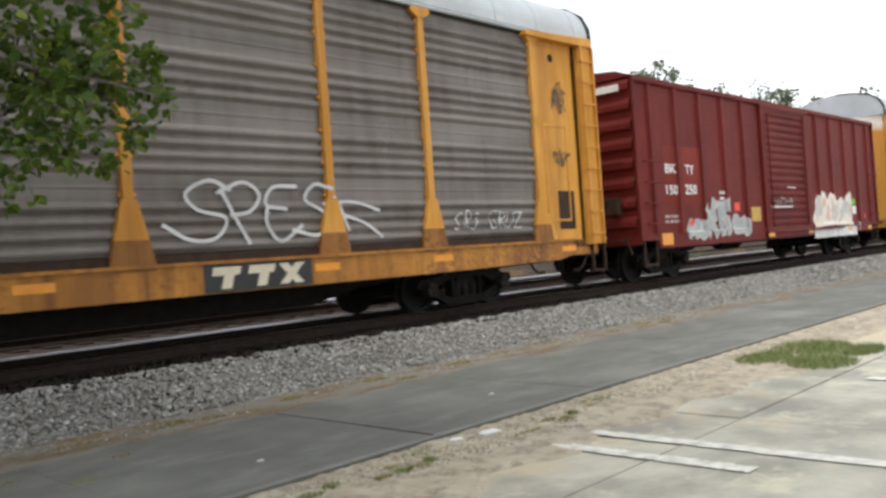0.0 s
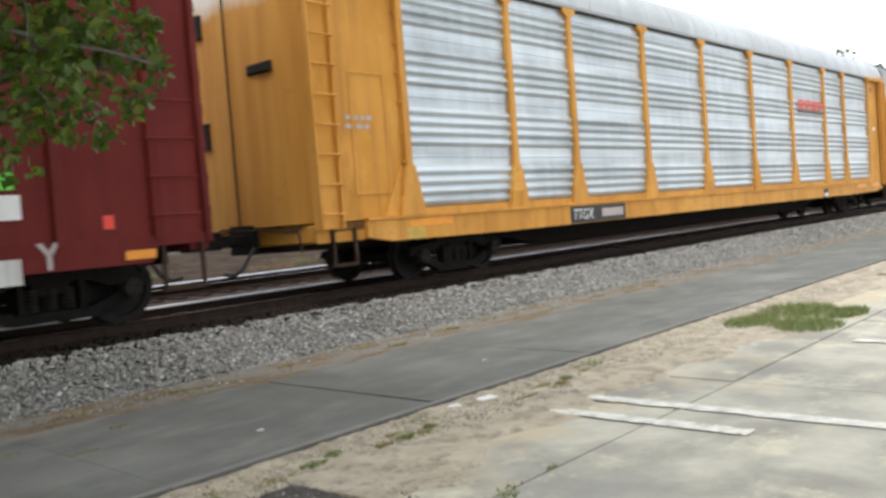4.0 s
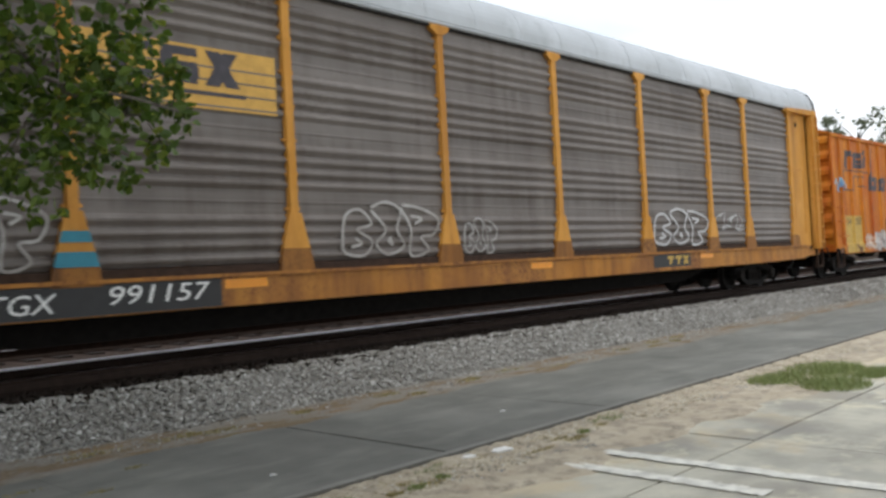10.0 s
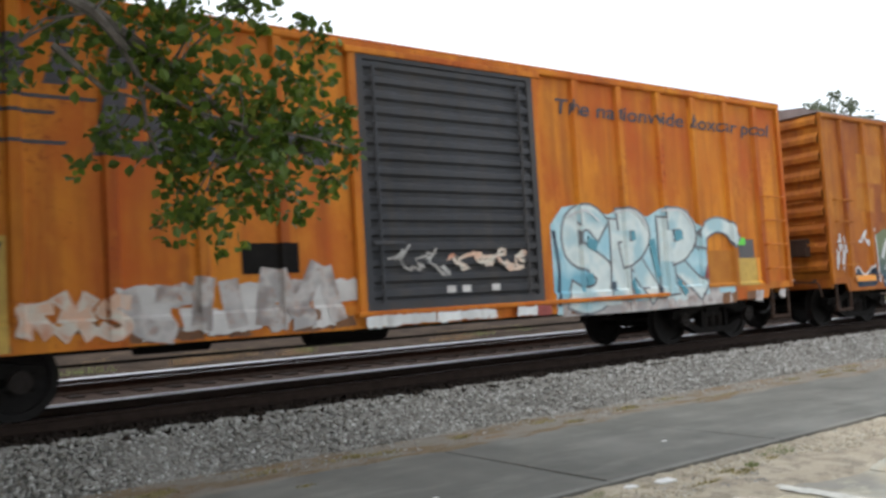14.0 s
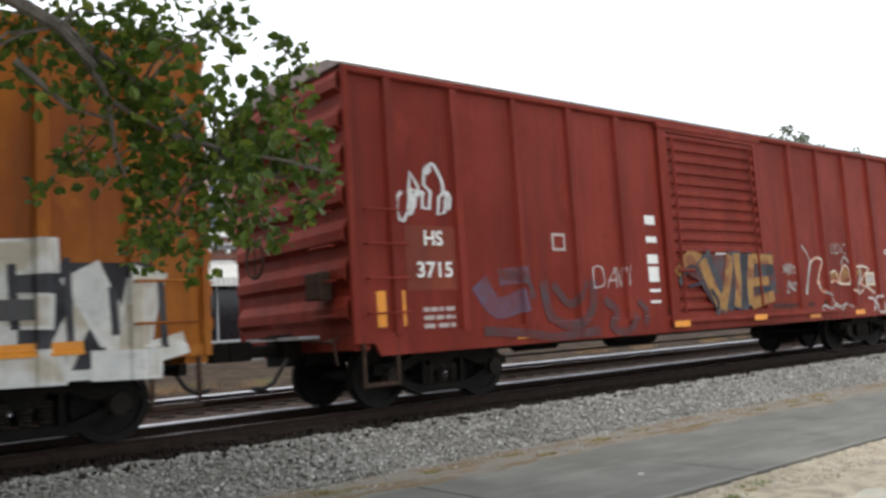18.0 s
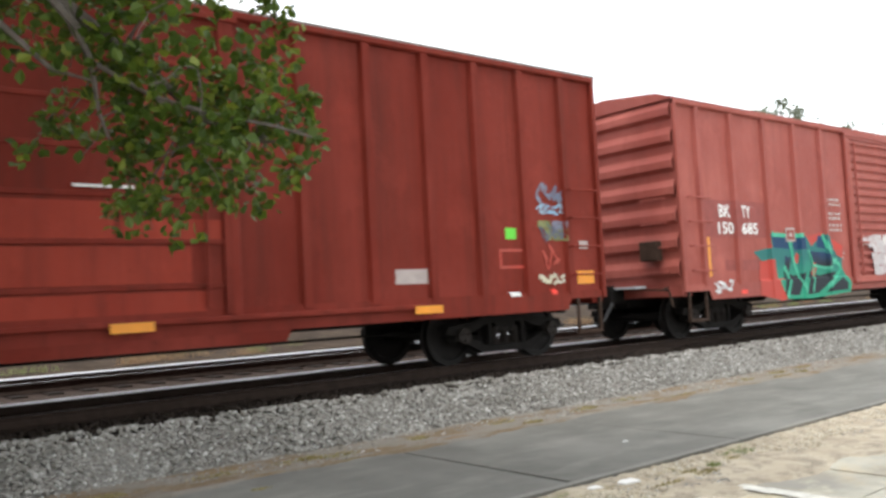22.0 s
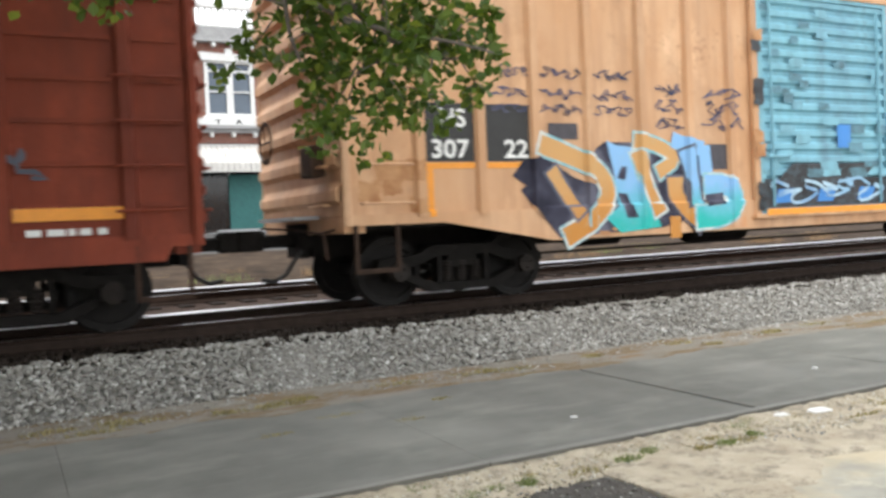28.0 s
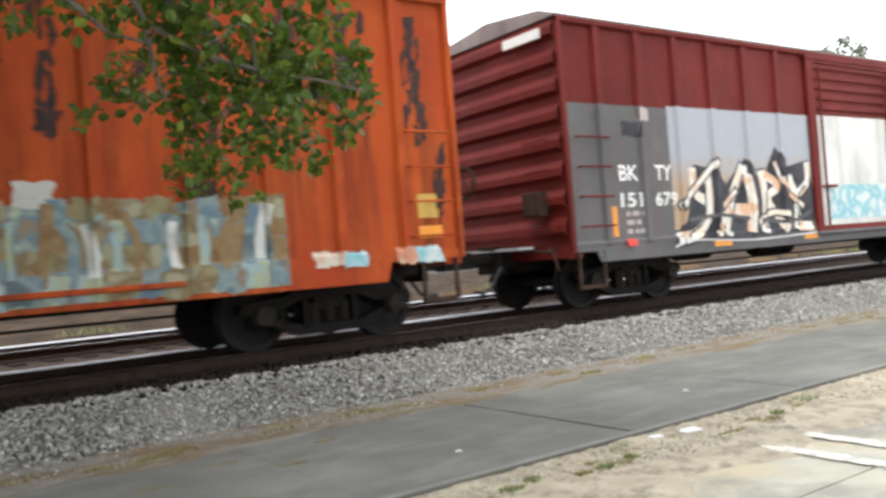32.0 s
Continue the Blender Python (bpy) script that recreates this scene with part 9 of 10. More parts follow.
for k in range(16):
    x = 9.55 + 0.225 * k + r8.uniform(-0.05, 0.05)
    art(car, 0, 1, 0, 1, [((MURKY_EDGE, BROWN_GHOST, BLUE_GHOST, GREY_WHITE)[k % 4], r8.uniform(0.05, 0.12), [(x, r8.uniform(0.8, 1.0)), (x + r8.uniform(-0.06, 0.1), 1.3), (x + r8.uniform(-0.1, 0.15), r8.uniform(1.5, 1.74))])], posts=sp, lift=0.014 + 0.0006 * (k % 3), label="faded strokes of old lettering")
patched(car, 9.7, 12.8, 1.7, 1.95, [GREY_WHITE, STEEL_BROWN, PINKISH], 9, 1, 106, posts=sp, fill=0.4)
patched(car, 13.5, 15.3, 0.9, 1.1, [PINK_SPRAY, ICE_SPRAY], 5, 1, 107, posts=sp, fill=0.5)
patch("sticker_frame", 15.0, 15.3, 1.45, 1.75, AMBER_PALE, car)
patch("reflector", 15.0, 15.35, 1.2, 1.35, AMBER, car)
r9 = random.Random(115)
for x, z0, z1, w in ((0.16, 1.2, 4.1, 0.3), (0.45, 2.2, 3.9, 0.3), (1.25, 3.45, 4.0, 0.55), (1.3, 2.75, 3.3, 0.45), (2.15, 2.7, 3.9, 0.5), (2.9, 3.3, 3.95, 0.4), (2.95, 2.75, 3.1, 0.4), (3.75, 3.2, 4.0, 0.55),
                     (3.95, 2.2, 3.4, 0.3), (4.7, 3.35, 3.85, 0.5), (4.75, 2.75, 3.25, 0.45), (4.7, 2.3, 2.55, 0.3), (5.65, 3.4, 3.8, 0.35), (5.7, 2.9, 3.2, 0.3), (10.2, 3.0, 3.7, 0.25), (11.6, 2.6, 3.3, 0.2),
                     (13.2, 2.4, 3.9, 0.35), (14.0, 2.6, 4.0, 0.5), (14.85, 2.3, 3.95, 0.4), (15.3, 1.3, 2.4, 0.2), (2.3, 2.3, 3.4, 0.18), (3.1, 2.2, 3.0, 0.16), (9.75, 2.2, 4.0, 0.32), (10.7, 2.3, 3.9, 0.28), (12.2, 2.0, 4.0, 0.32), (0.2, 0.95, 1.6, 0.4), (0.12, 2.0, 3.2, 0.6), (0.12, 3.0, 4.1, 0.6), (0.1, 1.0, 2.2, 0.6)):
    for k in range(13):
        a = x + w * r9.uniform(-0.15, 0.75)
        za = z0 + (z1 - z0) * r9.uniform(0, 0.8)
        zb = min(z1, za + (z1 - z0) * r9.uniform(0.12, 0.4))
        edge = blotch([(a, za), (a + w * r9.uniform(0.1, 0.3), za + 0.04), (a + w * r9.uniform(0.15, 0.4), zb), (a + w * 0.05, zb)], k + int(x * 100), 0.03, 0.08)
        decal("rust_flake", np.array(edge), [tuple(range(len(edge)))], FLAKE, car, -1.52, 0.004 + 0.0004 * k, (), "black streak where paint has flaked")

# maroon boxcar 151679
car, sp = boxcar("maroon boxcar painted pale over its lower half with graffiti", 234.2, 15.4, MAROON, P6, roof_mat=DULL_ROOF, sill_step=0.5, end_ribs=8, low_mat=DARKGREY, door_mat=None, plate=True)
patch("painted_ground", 0.1, 2.3, 0.95, 3.02, DARKGREY, car, posts=sp)
patch("painted_ground", 2.3, 6.3, 0.95, 3.05, blend_spray("pale_sky_spray", (0.36, 0.38, 0.42), (0.42, 0.3, 0.2), 1.6, 2.7, 0.45, (0.3, 0.29, 0.3)), car, posts=sp)
patch("painted_ground", 6.4, 9.2, 0.98, 3.05, PRIMER_WHITE, car, -1.59)
patch("painted_ground", 6.6, 9.2, 1.1, 1.75, ICE_SPRAY, car, -1.595)
words("reporting_mark", "BK", 1.1, 1.52, 1.88, 2.12, WHITE_PAINT, car, fat=0.02, lift=0.016)
words("reporting_mark", "TY", 1.91, 2.29, 1.88, 2.12, WHITE_PAINT, car, fat=0.02, lift=0.016)
words("car_number", "151", 1.1, 1.58, 1.48, 1.7, WHITE_PAINT, car, fat=0.02, lift=0.016)
words("car_number", "679", 1.88, 2.4, 1.48, 1.7, WHITE_PAINT, car, fat=0.02, lift=0.016)
tiny_text(car, 1.2, 1.6, 1.05, 1.45, 3, GREY_LETTER, 14, -1.528)
art(car, 2.2, 6.3, 0.8, 2.25, [
    (BLACK_SPRAY, 0, [(0.0, 0.05), (0.08, 0.3), (0.14, 0.7), (0.16, 0.92), (0.3, 0.86), (0.36, 0.7), (0.5, 1.0), (0.6, 0.7), (0.72, 1.15), (0.8, 0.9), (0.96, 0.98), (1.0, 0.5), (0.98, 0.1), (0.6, 0.06)]),
    (CREAM_SPRAY, 0.18, [(0.03, 0.1), (0.16, 0.16), (0.24, 0.4), (0.24, 0.85)], BLACK_SPRAY), (CREAM_SPRAY, 0.16, [(0.15, 0.88), (0.16, 0.6), (0.24, 0.5)]), (CREAM_SPRAY, 0.18, [(0.34, 0.1), (0.38, 0.5), (0.48, 0.9)], BLACK_SPRAY), (CREAM_SPRAY, 0.16, [(0.48, 0.9), (0.52, 0.5), (0.5, 0.12)]),
    (CREAM_SPRAY, 0.18, [(0.36, 0.4), (0.54, 0.38)]), (CREAM_SPRAY, 0.18, [(0.6, 0.1), (0.62, 0.5), (0.6, 0.85)], BLACK_SPRAY), (CREAM_SPRAY, 0.15, [(0.62, 0.8), (0.72, 0.66), (0.64, 0.5), (0.76, 0.12)]),
    (CREAM_SPRAY, 0.16, [(0.84, 0.12), (0.85, 0.5), (0.8, 0.78)], BLACK_SPRAY), (CREAM_SPRAY, 0.15, [(0.86, 0.55), (0.94, 0.7), (0.95, 0.95)]), (CREAM_SPRAY, 0.15, [(0.84, 0.16), (0.96, 0.14)]),
    (CREAM_SPRAY, 0.09, [(0.06, 0.45), (0.14, 0.62), (0.3, 0.95)], BLACK_SPRAY), (CREAM_SPRAY, 0.08, [(0.28, 0.1), (0.32, 0.4), (0.42, 0.62)], BLACK_SPRAY), (CREAM_SPRAY, 0.09, [(0.54, 0.2), (0.66, 0.34), (0.8, 0.3)], BLACK_SPRAY), (CREAM_SPRAY, 0.08, [(0.7, 0.95), (0.78, 0.6), (0.9, 0.4)], BLACK_SPRAY),
    (BLACK_SPRAY, 0.035, [(0.08, 0.12), (0.2, 0.3), (0.22, 0.7)]), (BLACK_SPRAY, 0.035, [(0.36, 0.14), (0.41, 0.5), (0.47, 0.8)]), (BLACK_SPRAY, 0.035, [(0.61, 0.14), (0.63, 0.6)]), (BLACK_SPRAY, 0.035, [(0.85, 0.15), (0.86, 0.5), (0.92, 0.66)]), (DARKGREY, 0.06, [(0.1, 0.3), (0.3, 0.34), (0.5, 0.28)]), (DARKGREY, 0.06, [(0.58, 0.26), (0.8, 0.22), (0.96, 0.34)]),
    (WHITE_SPRAY, 0.03, [(0.0, 0.02), (0.12, 0.08), (0.5, 0.03), (0.98, 0.06)])], posts=sp, label="cream graffiti letters with black outlines")
patched(car, 0.2, 2.2, 2.3, 3.0, [BLACK_SPRAY, GREY_LETTER], 6, 3, 122, posts=sp, fill=0.25, lift=0.007)
patch("reflector", 0.82, 1.0, 1.05, 1.5, AMBER, car, lift=0.012)
patch("red_mark", 1.1, 1.3, 0.9, 1.0, REDTAG, car, lift=0.05)
for x in (3.2, 5.8):
    patch("reflector", x, x + 0.45, 0.78, 0.88, AMBER, car, -1.565)


# ---- the shade tree beside the pavement ----
BARK = plain("grey_bark", (0.15, 0.13, 0.115), 0.9, vary=0.4, scale=18, bumpy=0.8)
LEAF = stone_material("green_leaves", [(0.04, 0.08, 0.009), (0.075, 0.135, 0.014), (0.135, 0.205, 0.02), (0.052, 0.1, 0.011), (0.26, 0.31, 0.035)], (0.07, 0.11, 0.02))
LEAF_FAR = stone_material("distant_leaves", [(0.1, 0.13, 0.07), (0.14, 0.175, 0.095), (0.18, 0.215, 0.12)])
for lm in (LEAF, LEAF_FAR):
    pb = lm.node_tree.nodes["Principled BSDF"]
    pb.inputs["Roughness"].default_value = 0.5
    tr = lm.node_tree.nodes.new("ShaderNodeBsdfTranslucent")
    ms = lm.node_tree.nodes.new("ShaderNodeMixShader")
    ms.inputs[0].default_value = 0.4
    src = pb.inputs["Base Color"].links[0].from_socket
    lm.node_tree.links.new(src, tr.inputs["Color"])
    lm.node_tree.links.new(pb.outputs[0], ms.inputs[1])
    lm.node_tree.links.new(tr.outputs[0], ms.inputs[2])
    lm.node_tree.links.new(ms.outputs[0], lm.node_tree.nodes["Material Output"].inputs["Surface"])


def limb(shape, pts, r0, r1, sides=8):
    """A tapered, bending branch through the points."""
    n = len(pts) - 1
    for i in range(n):
        a, b = r0 + (r1 - r0) * i / n, r0 + (r1 - r0) * (i + 1) / n
        shape.tube(pts[i], pts[i + 1], a, sides, b)


def bent(a, b, sag, rng, n=5, wob=0.12):
    a, b = Vector(a), Vector(b)
    d = (b - a).length
    out = []
    for i in range(n + 1):
        t = i / n
        p = a.lerp(b, t) + Vector((0, 0, sag * math.sin(math.pi * t)))
        if 0 < i < n:
            p += Vector([rng.uniform(-1, 1) for _ in range(3)]) * wob * d / n
        out.append(p)
    return out


def leaves(spots, size, seed, droop=0.5):
    """Folded leaves, each four triangles, gathered round spots (centre, radius, count)."""
    rng = np.random.default_rng(seed)
    vs, fs, k = [], [], 0
    shape = np.array([(0, 0, 0), (0.32, 0.35, 0.06), (0.36, 0.62, 0.08), (0, 1.0, -0.05), (-0.36, 0.62, 0.08), (-0.32, 0.35, 0.06)])
    for (cx, cy, cz), rad, count in spots:
        for _ in range(count):
            d = rng.normal(0, 1, 3)
            d = d / np.linalg.norm(d) * rad * rng.uniform(0, 1) ** 0.45
            s = rng.uniform(0.65, 1.2) * size
            yaw, tip, roll = rng.uniform(0, 6.28), -droop + rng.normal(0, 0.6), rng.normal(0, 0.7)
            m = np.array(Euler((tip, roll, yaw)).to_matrix())
            vs.append(shape @ m.T * s + (cx + d[0], cy + d[1], cz + d[2]))
            fs += [(k, k + 1, k + 2, k + 3), (k, k + 3, k + 4, k + 5)]
            k += 6
    me = bpy.data.meshes.new("crown")
    me.from_pydata(np.concatenate(vs).tolist(), [], fs)
    return me


def toward(az, el, dist):
    """A point seen from the camera's stand at an azimuth (left of the track's normal) and elevation."""
    a, e = radians(az), radians(el)
    return (-math.sin(a) * math.cos(e) * dist, math.cos(a) * math.cos(e) * dist, 1.5 + math.sin(e) * dist)


tree = thing("shade_tree", "leafy street tree with a drooping branch over the pavement", "tree", at=pose(0, 0, 0))
rt = random.Random(11)
wood = Shape()
trunk = [(-2.5, 3.95, -0.03), (-2.45, 3.98, 0.7), (-2.4, 4.0, 1.5), (-2.25, 4.05, 2.4), (-2.0, 4.1, 3.2)]
limb(wood, trunk, 0.2, 0.14, 12)
part("trunk", wood, BARK, tree, "grey bark trunk")
boughs = Shape()
fork = Vector(trunk[-1])
tips = []
for a in range(9):
    ang = a * 0.7 + 0.2
    tip = Vector((-0.7 + 2.6 * math.cos(ang), 4.3 + 2.3 * math.sin(ang), 4.2 + rt.uniform(0, 1.9)))
    p = bent(fork, tip, 0.35, rt)
    limb(boughs, p, 0.075, 0.02, 7)
    tips.append(tip)
    for q in p[2:]:
        for _ in range(2):
            e = q + Vector((rt.uniform(-0.9, 0.9), rt.uniform(-0.9, 0.9), rt.uniform(-0.2, 0.8)))
            limb(boughs, bent(q, e, 0.05, rt, 3), 0.02, 0.006, 5)
# the low branch, hanging down to the right
main = [fork, Vector((-0.9, 4.3, 3.55)), Vector((0.2, 4.5, 3.6)), Vector(toward(-14, 20, 4.8)), Vector(toward(-19, 16.5, 5.0)), Vector(toward(-23.5, 12.5, 5.0)), Vector(toward(-27, 11, 5.0))]
limb(boughs, main, 0.06, 0.014, 8)
for way, thick in ((((-14, 20), (-16, 17.8), (-16.8, 15.8), (-20.4, 13.8), (-22.8, 12.2)), 0.026), (((-16.8, 15.8), (-17.2, 12.7), (-18, 10.4)), 0.016), (((-11.5, 17.8), (-14.5, 15.2), (-17, 14.6)), 0.018), (((-20.4, 13.8), (-24, 12.8), (-28, 12), (-30.6, 11.2)), 0.014)):
    limb(boughs, [Vector(toward(az, el, 4.75)) for az, el in way], thick, 0.006, 6)
CLUMPS = ((-22, 8.2, 0.26), (-20.6, 6.9, 0.17), (-26, 10.6, 0.3), (-29.2, 11.8, 0.2), (-19.5, 12.5, 0.28), (-17.2, 16.5, 0.34), (-24.5, 15.2, 0.32), (-31.2, 11.2, 0.11),
          (-30.6, 8.8, 0.1), (-16.3, 11.8, 0.18), (-26.8, 8.4, 0.14), (-28.5, 15.5, 0.22), (-21.5, 18.5, 0.3), (-24, 10.5, 0.28), (-27, 13, 0.26), (-22, 14, 0.3), (-29.5, 18.5, 0.14), (-31.4, 13.4, 0.1),
          (-14, 19, 0.3), (-10, 16.5, 0.22), (-7, 14.6, 0.16), (-4.5, 16, 0.2), (-1.5, 15.2, 0.2), (-25.5, 20.5, 0.2), (-18, 20.5, 0.3))
spots = []
for i, (az, el, rad) in enumerate(CLUMPS):
    c = Vector(toward(az + 1.2, el + 0.4, 5.0 + rt.uniform(-0.35, 0.35)))
    near = min(main[2:] + tips, key=lambda q: (q - c).length)
    limb(boughs, bent(near, c, 0.06, rt, 4, 0.2), 0.011, 0.004, 5)
    for _ in range(3):
        e = c + Vector((rt.uniform(-1, 1), rt.uniform(-1, 1), rt.uniform(-1, 0.6))) * rad
        limb(boughs, bent(c, e, 0.02, rt, 3, 0.2), 0.005, 0.002, 4)
    spots.append((tuple(c), rad, int(18 + 1100 * rad * rad)))
    for _ in range(2):
        o = c + Vector((rt.uniform(-1, 1), rt.uniform(-0.6, 0.6), rt.uniform(-1, 0.4))) * rad * 1.2
        spots.append((tuple(o), rad * 0.5, int(5 + 330 * rad * rad)))
part("bough", boughs, BARK, tree, "grey twigs and boughs")
for tip in tips:
    for _ in range(7):
        o = tip + Vector((rt.uniform(-1.1, 0.9), rt.uniform(-1.1, 1.1), rt.uniform(-0.3, 1.1)))
        if o.z > 3.5 and o.x < 1.3:
            spots.append((tuple(o), 0.42, 170))
tagged(part("crown", leaves(spots, 0.074, 3), LEAF, tree, "many small green pointed leaves"), kind="stuff")
# the broad upper crown, above the view, added only to shade the left side
upper = []
high = Shape()
for _ in range(430):
    o = Vector((rt.uniform(-7.5, 5.5), rt.uniform(-1.5, 7.8), rt.uniform(4.6, 9.2)))
    r = math.hypot((o.x + 1.0) / 7.0, (o.y - 3.2) / 5.2)
    if r < 1 and o.z < 9.4 - 2.5 * r * r and ((o.x < -1.4 and o.y < 5) or o.z - 1.5 > 0.53 * math.hypot(o.x, o.y) + 0.8):
        upper.append((tuple(o), 0.75, 100))
        if len(upper) % 6 == 0:
            limb(high, bent(fork, o, 0.5, rt, 6, 0.15), 0.07, 0.012, 6)
# lower clumps left of the view, added to block skylight from that side
for _ in range(380):
    o = Vector((rt.uniform(-10.5, -1.7), rt.uniform(-2.0, 7.6), rt.uniform(2.7, 6.6)))
    if math.hypot((o.x + 5.6) / 5.0, (o.y - 3.3) / 4.4) < 1 and math.hypot(o.x + 2.3, o.y - 4) > 0.9:
        upper.append((tuple(o), 0.75, 110))
        if len(upper) % 5 == 0:
            limb(high, bent(fork, o, 0.3, rt, 6, 0.15), 0.06, 0.01, 6)
# further unseen clumps that darken the ballast and cars at the left
for _ in range(640):
    o = Vector((rt.uniform(-9.0, 1.2), rt.uniform(2.5, 8.6), rt.uniform(4.8, 9.8)))
    if math.hypot((o.x + 3.2) / 5.6, (o.y - 5.2) / 3.6) < 1 and o.z - 1.5 > 0.56 * math.hypot(o.x, o.y) + 0.9 and o.z > 5.0 + 0.35 * max(0.0, o.y - 4.5):
        upper.append((tuple(o), 0.75, 110))
        if len(upper) % 6 == 0:
            limb(high, bent(fork, o, 0.4, rt, 6, 0.15), 0.06, 0.01, 6)
part("bough", high, BARK, tree)
tagged(part("upper_crown", leaves(upper, 0.15, 8), LEAF, tree, "broad dense green crown out of view, added to shade the left side"), kind="stuff")


# ---- trees along the horizon ----
def far_tree(seed, height, spread, pine=False):
    r = random.Random(seed)
    t = thing("distant_tree", "tall dark green tree far beyond the train" if not pine else "tall thin-crowned pine far beyond the train", "tree", "trees on the horizon")
    w = Shape()
    pts = [Vector((r.uniform(-0.15, 0.15) * k, r.uniform(-0.15, 0.15) * k, height * 0.9 * k / 5)) for k in range(6)]
    limb(w, pts, height * 0.018, height * 0.005, 8)
    sp = []
    for i in range(46 if not pine else 30):
        k = r.uniform(0.3, 1.0) if not pine else r.uniform(0.45, 1.0)
        z = height * k
        reach = spread * (1.1 - 0.75 * abs(k - 0.62)) * r.uniform(0.35, 1.0)
        a = r.uniform(0, 6.28)
        c = Vector((reach * math.cos(a), reach * math.sin(a), z))
        limb(w, bent((0, 0, z * 0.86), c, 0.3, r, 3), height * 0.005, height * 0.0015, 5)
        sp.append((tuple(c), spread * r.uniform(0.18, 0.36), 62))
    part("trunk", w, BARK, t)
    tagged(part("crown", leaves(sp, 0.55, seed, 0.2), LEAF_FAR, t), kind="stuff")
    return t


kinds = [far_tree(1, 25, 4.6), far_tree(2, 23, 5.2), far_tree(3, 27, 4.0, True)]
for i, (az, el, dist) in enumerate(((-61.6, 11.3, 118), (-64.6, 9.1, 130), (-66.6, 9.4, 120), (-68.6, 8.8, 135), (-70.6, 8.3, 128), (-72.6, 8.1, 118), (-75.5, 6.9, 122), (-78.5, 6.3, 130), (-82, 6.6, 120), (-58, 7.4, 150), (-55, 7.0, 160), (-52.5, 7.2, 150))):
    k = kinds[(i * 2) % 3]
    top = 1.5 + dist * math.tan(radians(el))
    m = pose(dist * math.sin(radians(-az)), dist * math.cos(radians(az)), top - (25, 23, 27)[(i * 2) % 3] * 1.02, 0, 0, i * 57)
    if i < 3:
        k.matrix_basis = m
    else:
        copy_thing(k, m)


# ---- the brick building across the street ----
def brick_material():
    m, n, l, b = nodes_of("red_brick")
    mp = n.new("ShaderNodeMapping")
    mp.inputs["Rotation"].default_value = (radians(90), 0, 0)
    c = n.new("ShaderNodeTexCoord")
    l.new(c.outputs["Object"], mp.inputs["Vector"])
    t = n.new("ShaderNodeTexBrick")
    t.inputs["Color1"].default_value, t.inputs["Color2"].default_value = (0.2, 0.062, 0.04, 1), (0.26, 0.085, 0.055, 1)
    t.inputs["Mortar"].default_value = (0.3, 0.24, 0.2, 1)
    t.inputs["Scale"].default_value = 1.0
    t.inputs["Brick Width"].default_value, t.inputs["Row Height"].default_value, t.inputs["Mortar Size"].default_value = 0.22, 0.075, 0.01
    l.new(mp.outputs["Vector"], t.inputs["Vector"])
    f = tex_noise(n, l, coords(n, l), 0.9, 5)
    l.new(mix(n, l, ramp(n, l, f, 0.35, 0.7, (0, 0, 0), (0.35, 0.35, 0.35)), t.outputs["Color"], (0.13, 0.05, 0.04)), b.inputs["Base Color"])
    b.inputs["Roughness"].default_value = 0.9
    return m


BRICK = brick_material()
TRIM = plain("white_painted_wood", (0.72, 0.72, 0.7), 0.6, vary=0.1, bumpy=0)
LEDGE = plain("grey_painted_ledge", (0.33, 0.33, 0.33), 0.7, vary=0.2)
AWN = plain("pale_awning_metal", (0.62, 0.6, 0.56), 0.6, vary=0.12, scale=3)
TEAL = plain("teal_painted_panel", (0.03, 0.14, 0.13), 0.6, vary=0.2)
PANE = plain("window_glass", (0.1, 0.13, 0.17), 0.08, vary=0.15, scale=0.5, bumpy=0)
GLASSDARK = plain("dark_shop_glass", (0.012, 0.014, 0.016), 0.12, vary=0.3, bumpy=0)
FLOOR_Z = 1.7


def sash(parent, x0, x1, z0, z1, y):
    w = part("window", Shape().box(x0 + 0.15, x1 - 0.15, y + 0.1, y + 0.14, z0, z1), PANE, parent, "pair of sash panes in a white frame")
    s = Shape()
    mid = (x0 + x1) / 2
    for a, c in ((x0, x0 + 0.2), (mid - 0.17, mid + 0.17), (x1 - 0.2, x1)):
        s.box(a, c, y - 0.08, y + 0.12, z0 - 0.05, z1 + 0.02)
    for a, c in ((x0 + 0.2, mid - 0.17), (mid + 0.17, x1 - 0.2)):
        for z, h in ((z0 - 0.05, 0.14), ((z0 + z1) / 2 - 0.2, 0.07), (z1 - 0.55, 0.12), (z1 - 0.1, 0.12)):
            s.box(a, c, y - 0.03, y + 0.12, z, z + h)
    part("window_frame", s, TRIM, w)
    part("lintel", Shape().prism([(x0 - 0.12, z1), (x1 + 0.12, z1), (x1 + 0.3, z1 + 0.42), (mid + 0.2, z1 + 0.36), (mid + 0.16, z1 + 0.62), (mid - 0.16, z1 + 0.62), (mid - 0.2, z1 + 0.36), (x0 - 0.3, z1 + 0.42)], y - 0.2, y - 0.002), TRIM, w)
    part("window_sill", Shape().box(x0 - 0.15, x1 + 0.15, y - 0.22, y - 0.002, z0 - 0.22, z0 - 0.06, 0.03), TRIM, w)


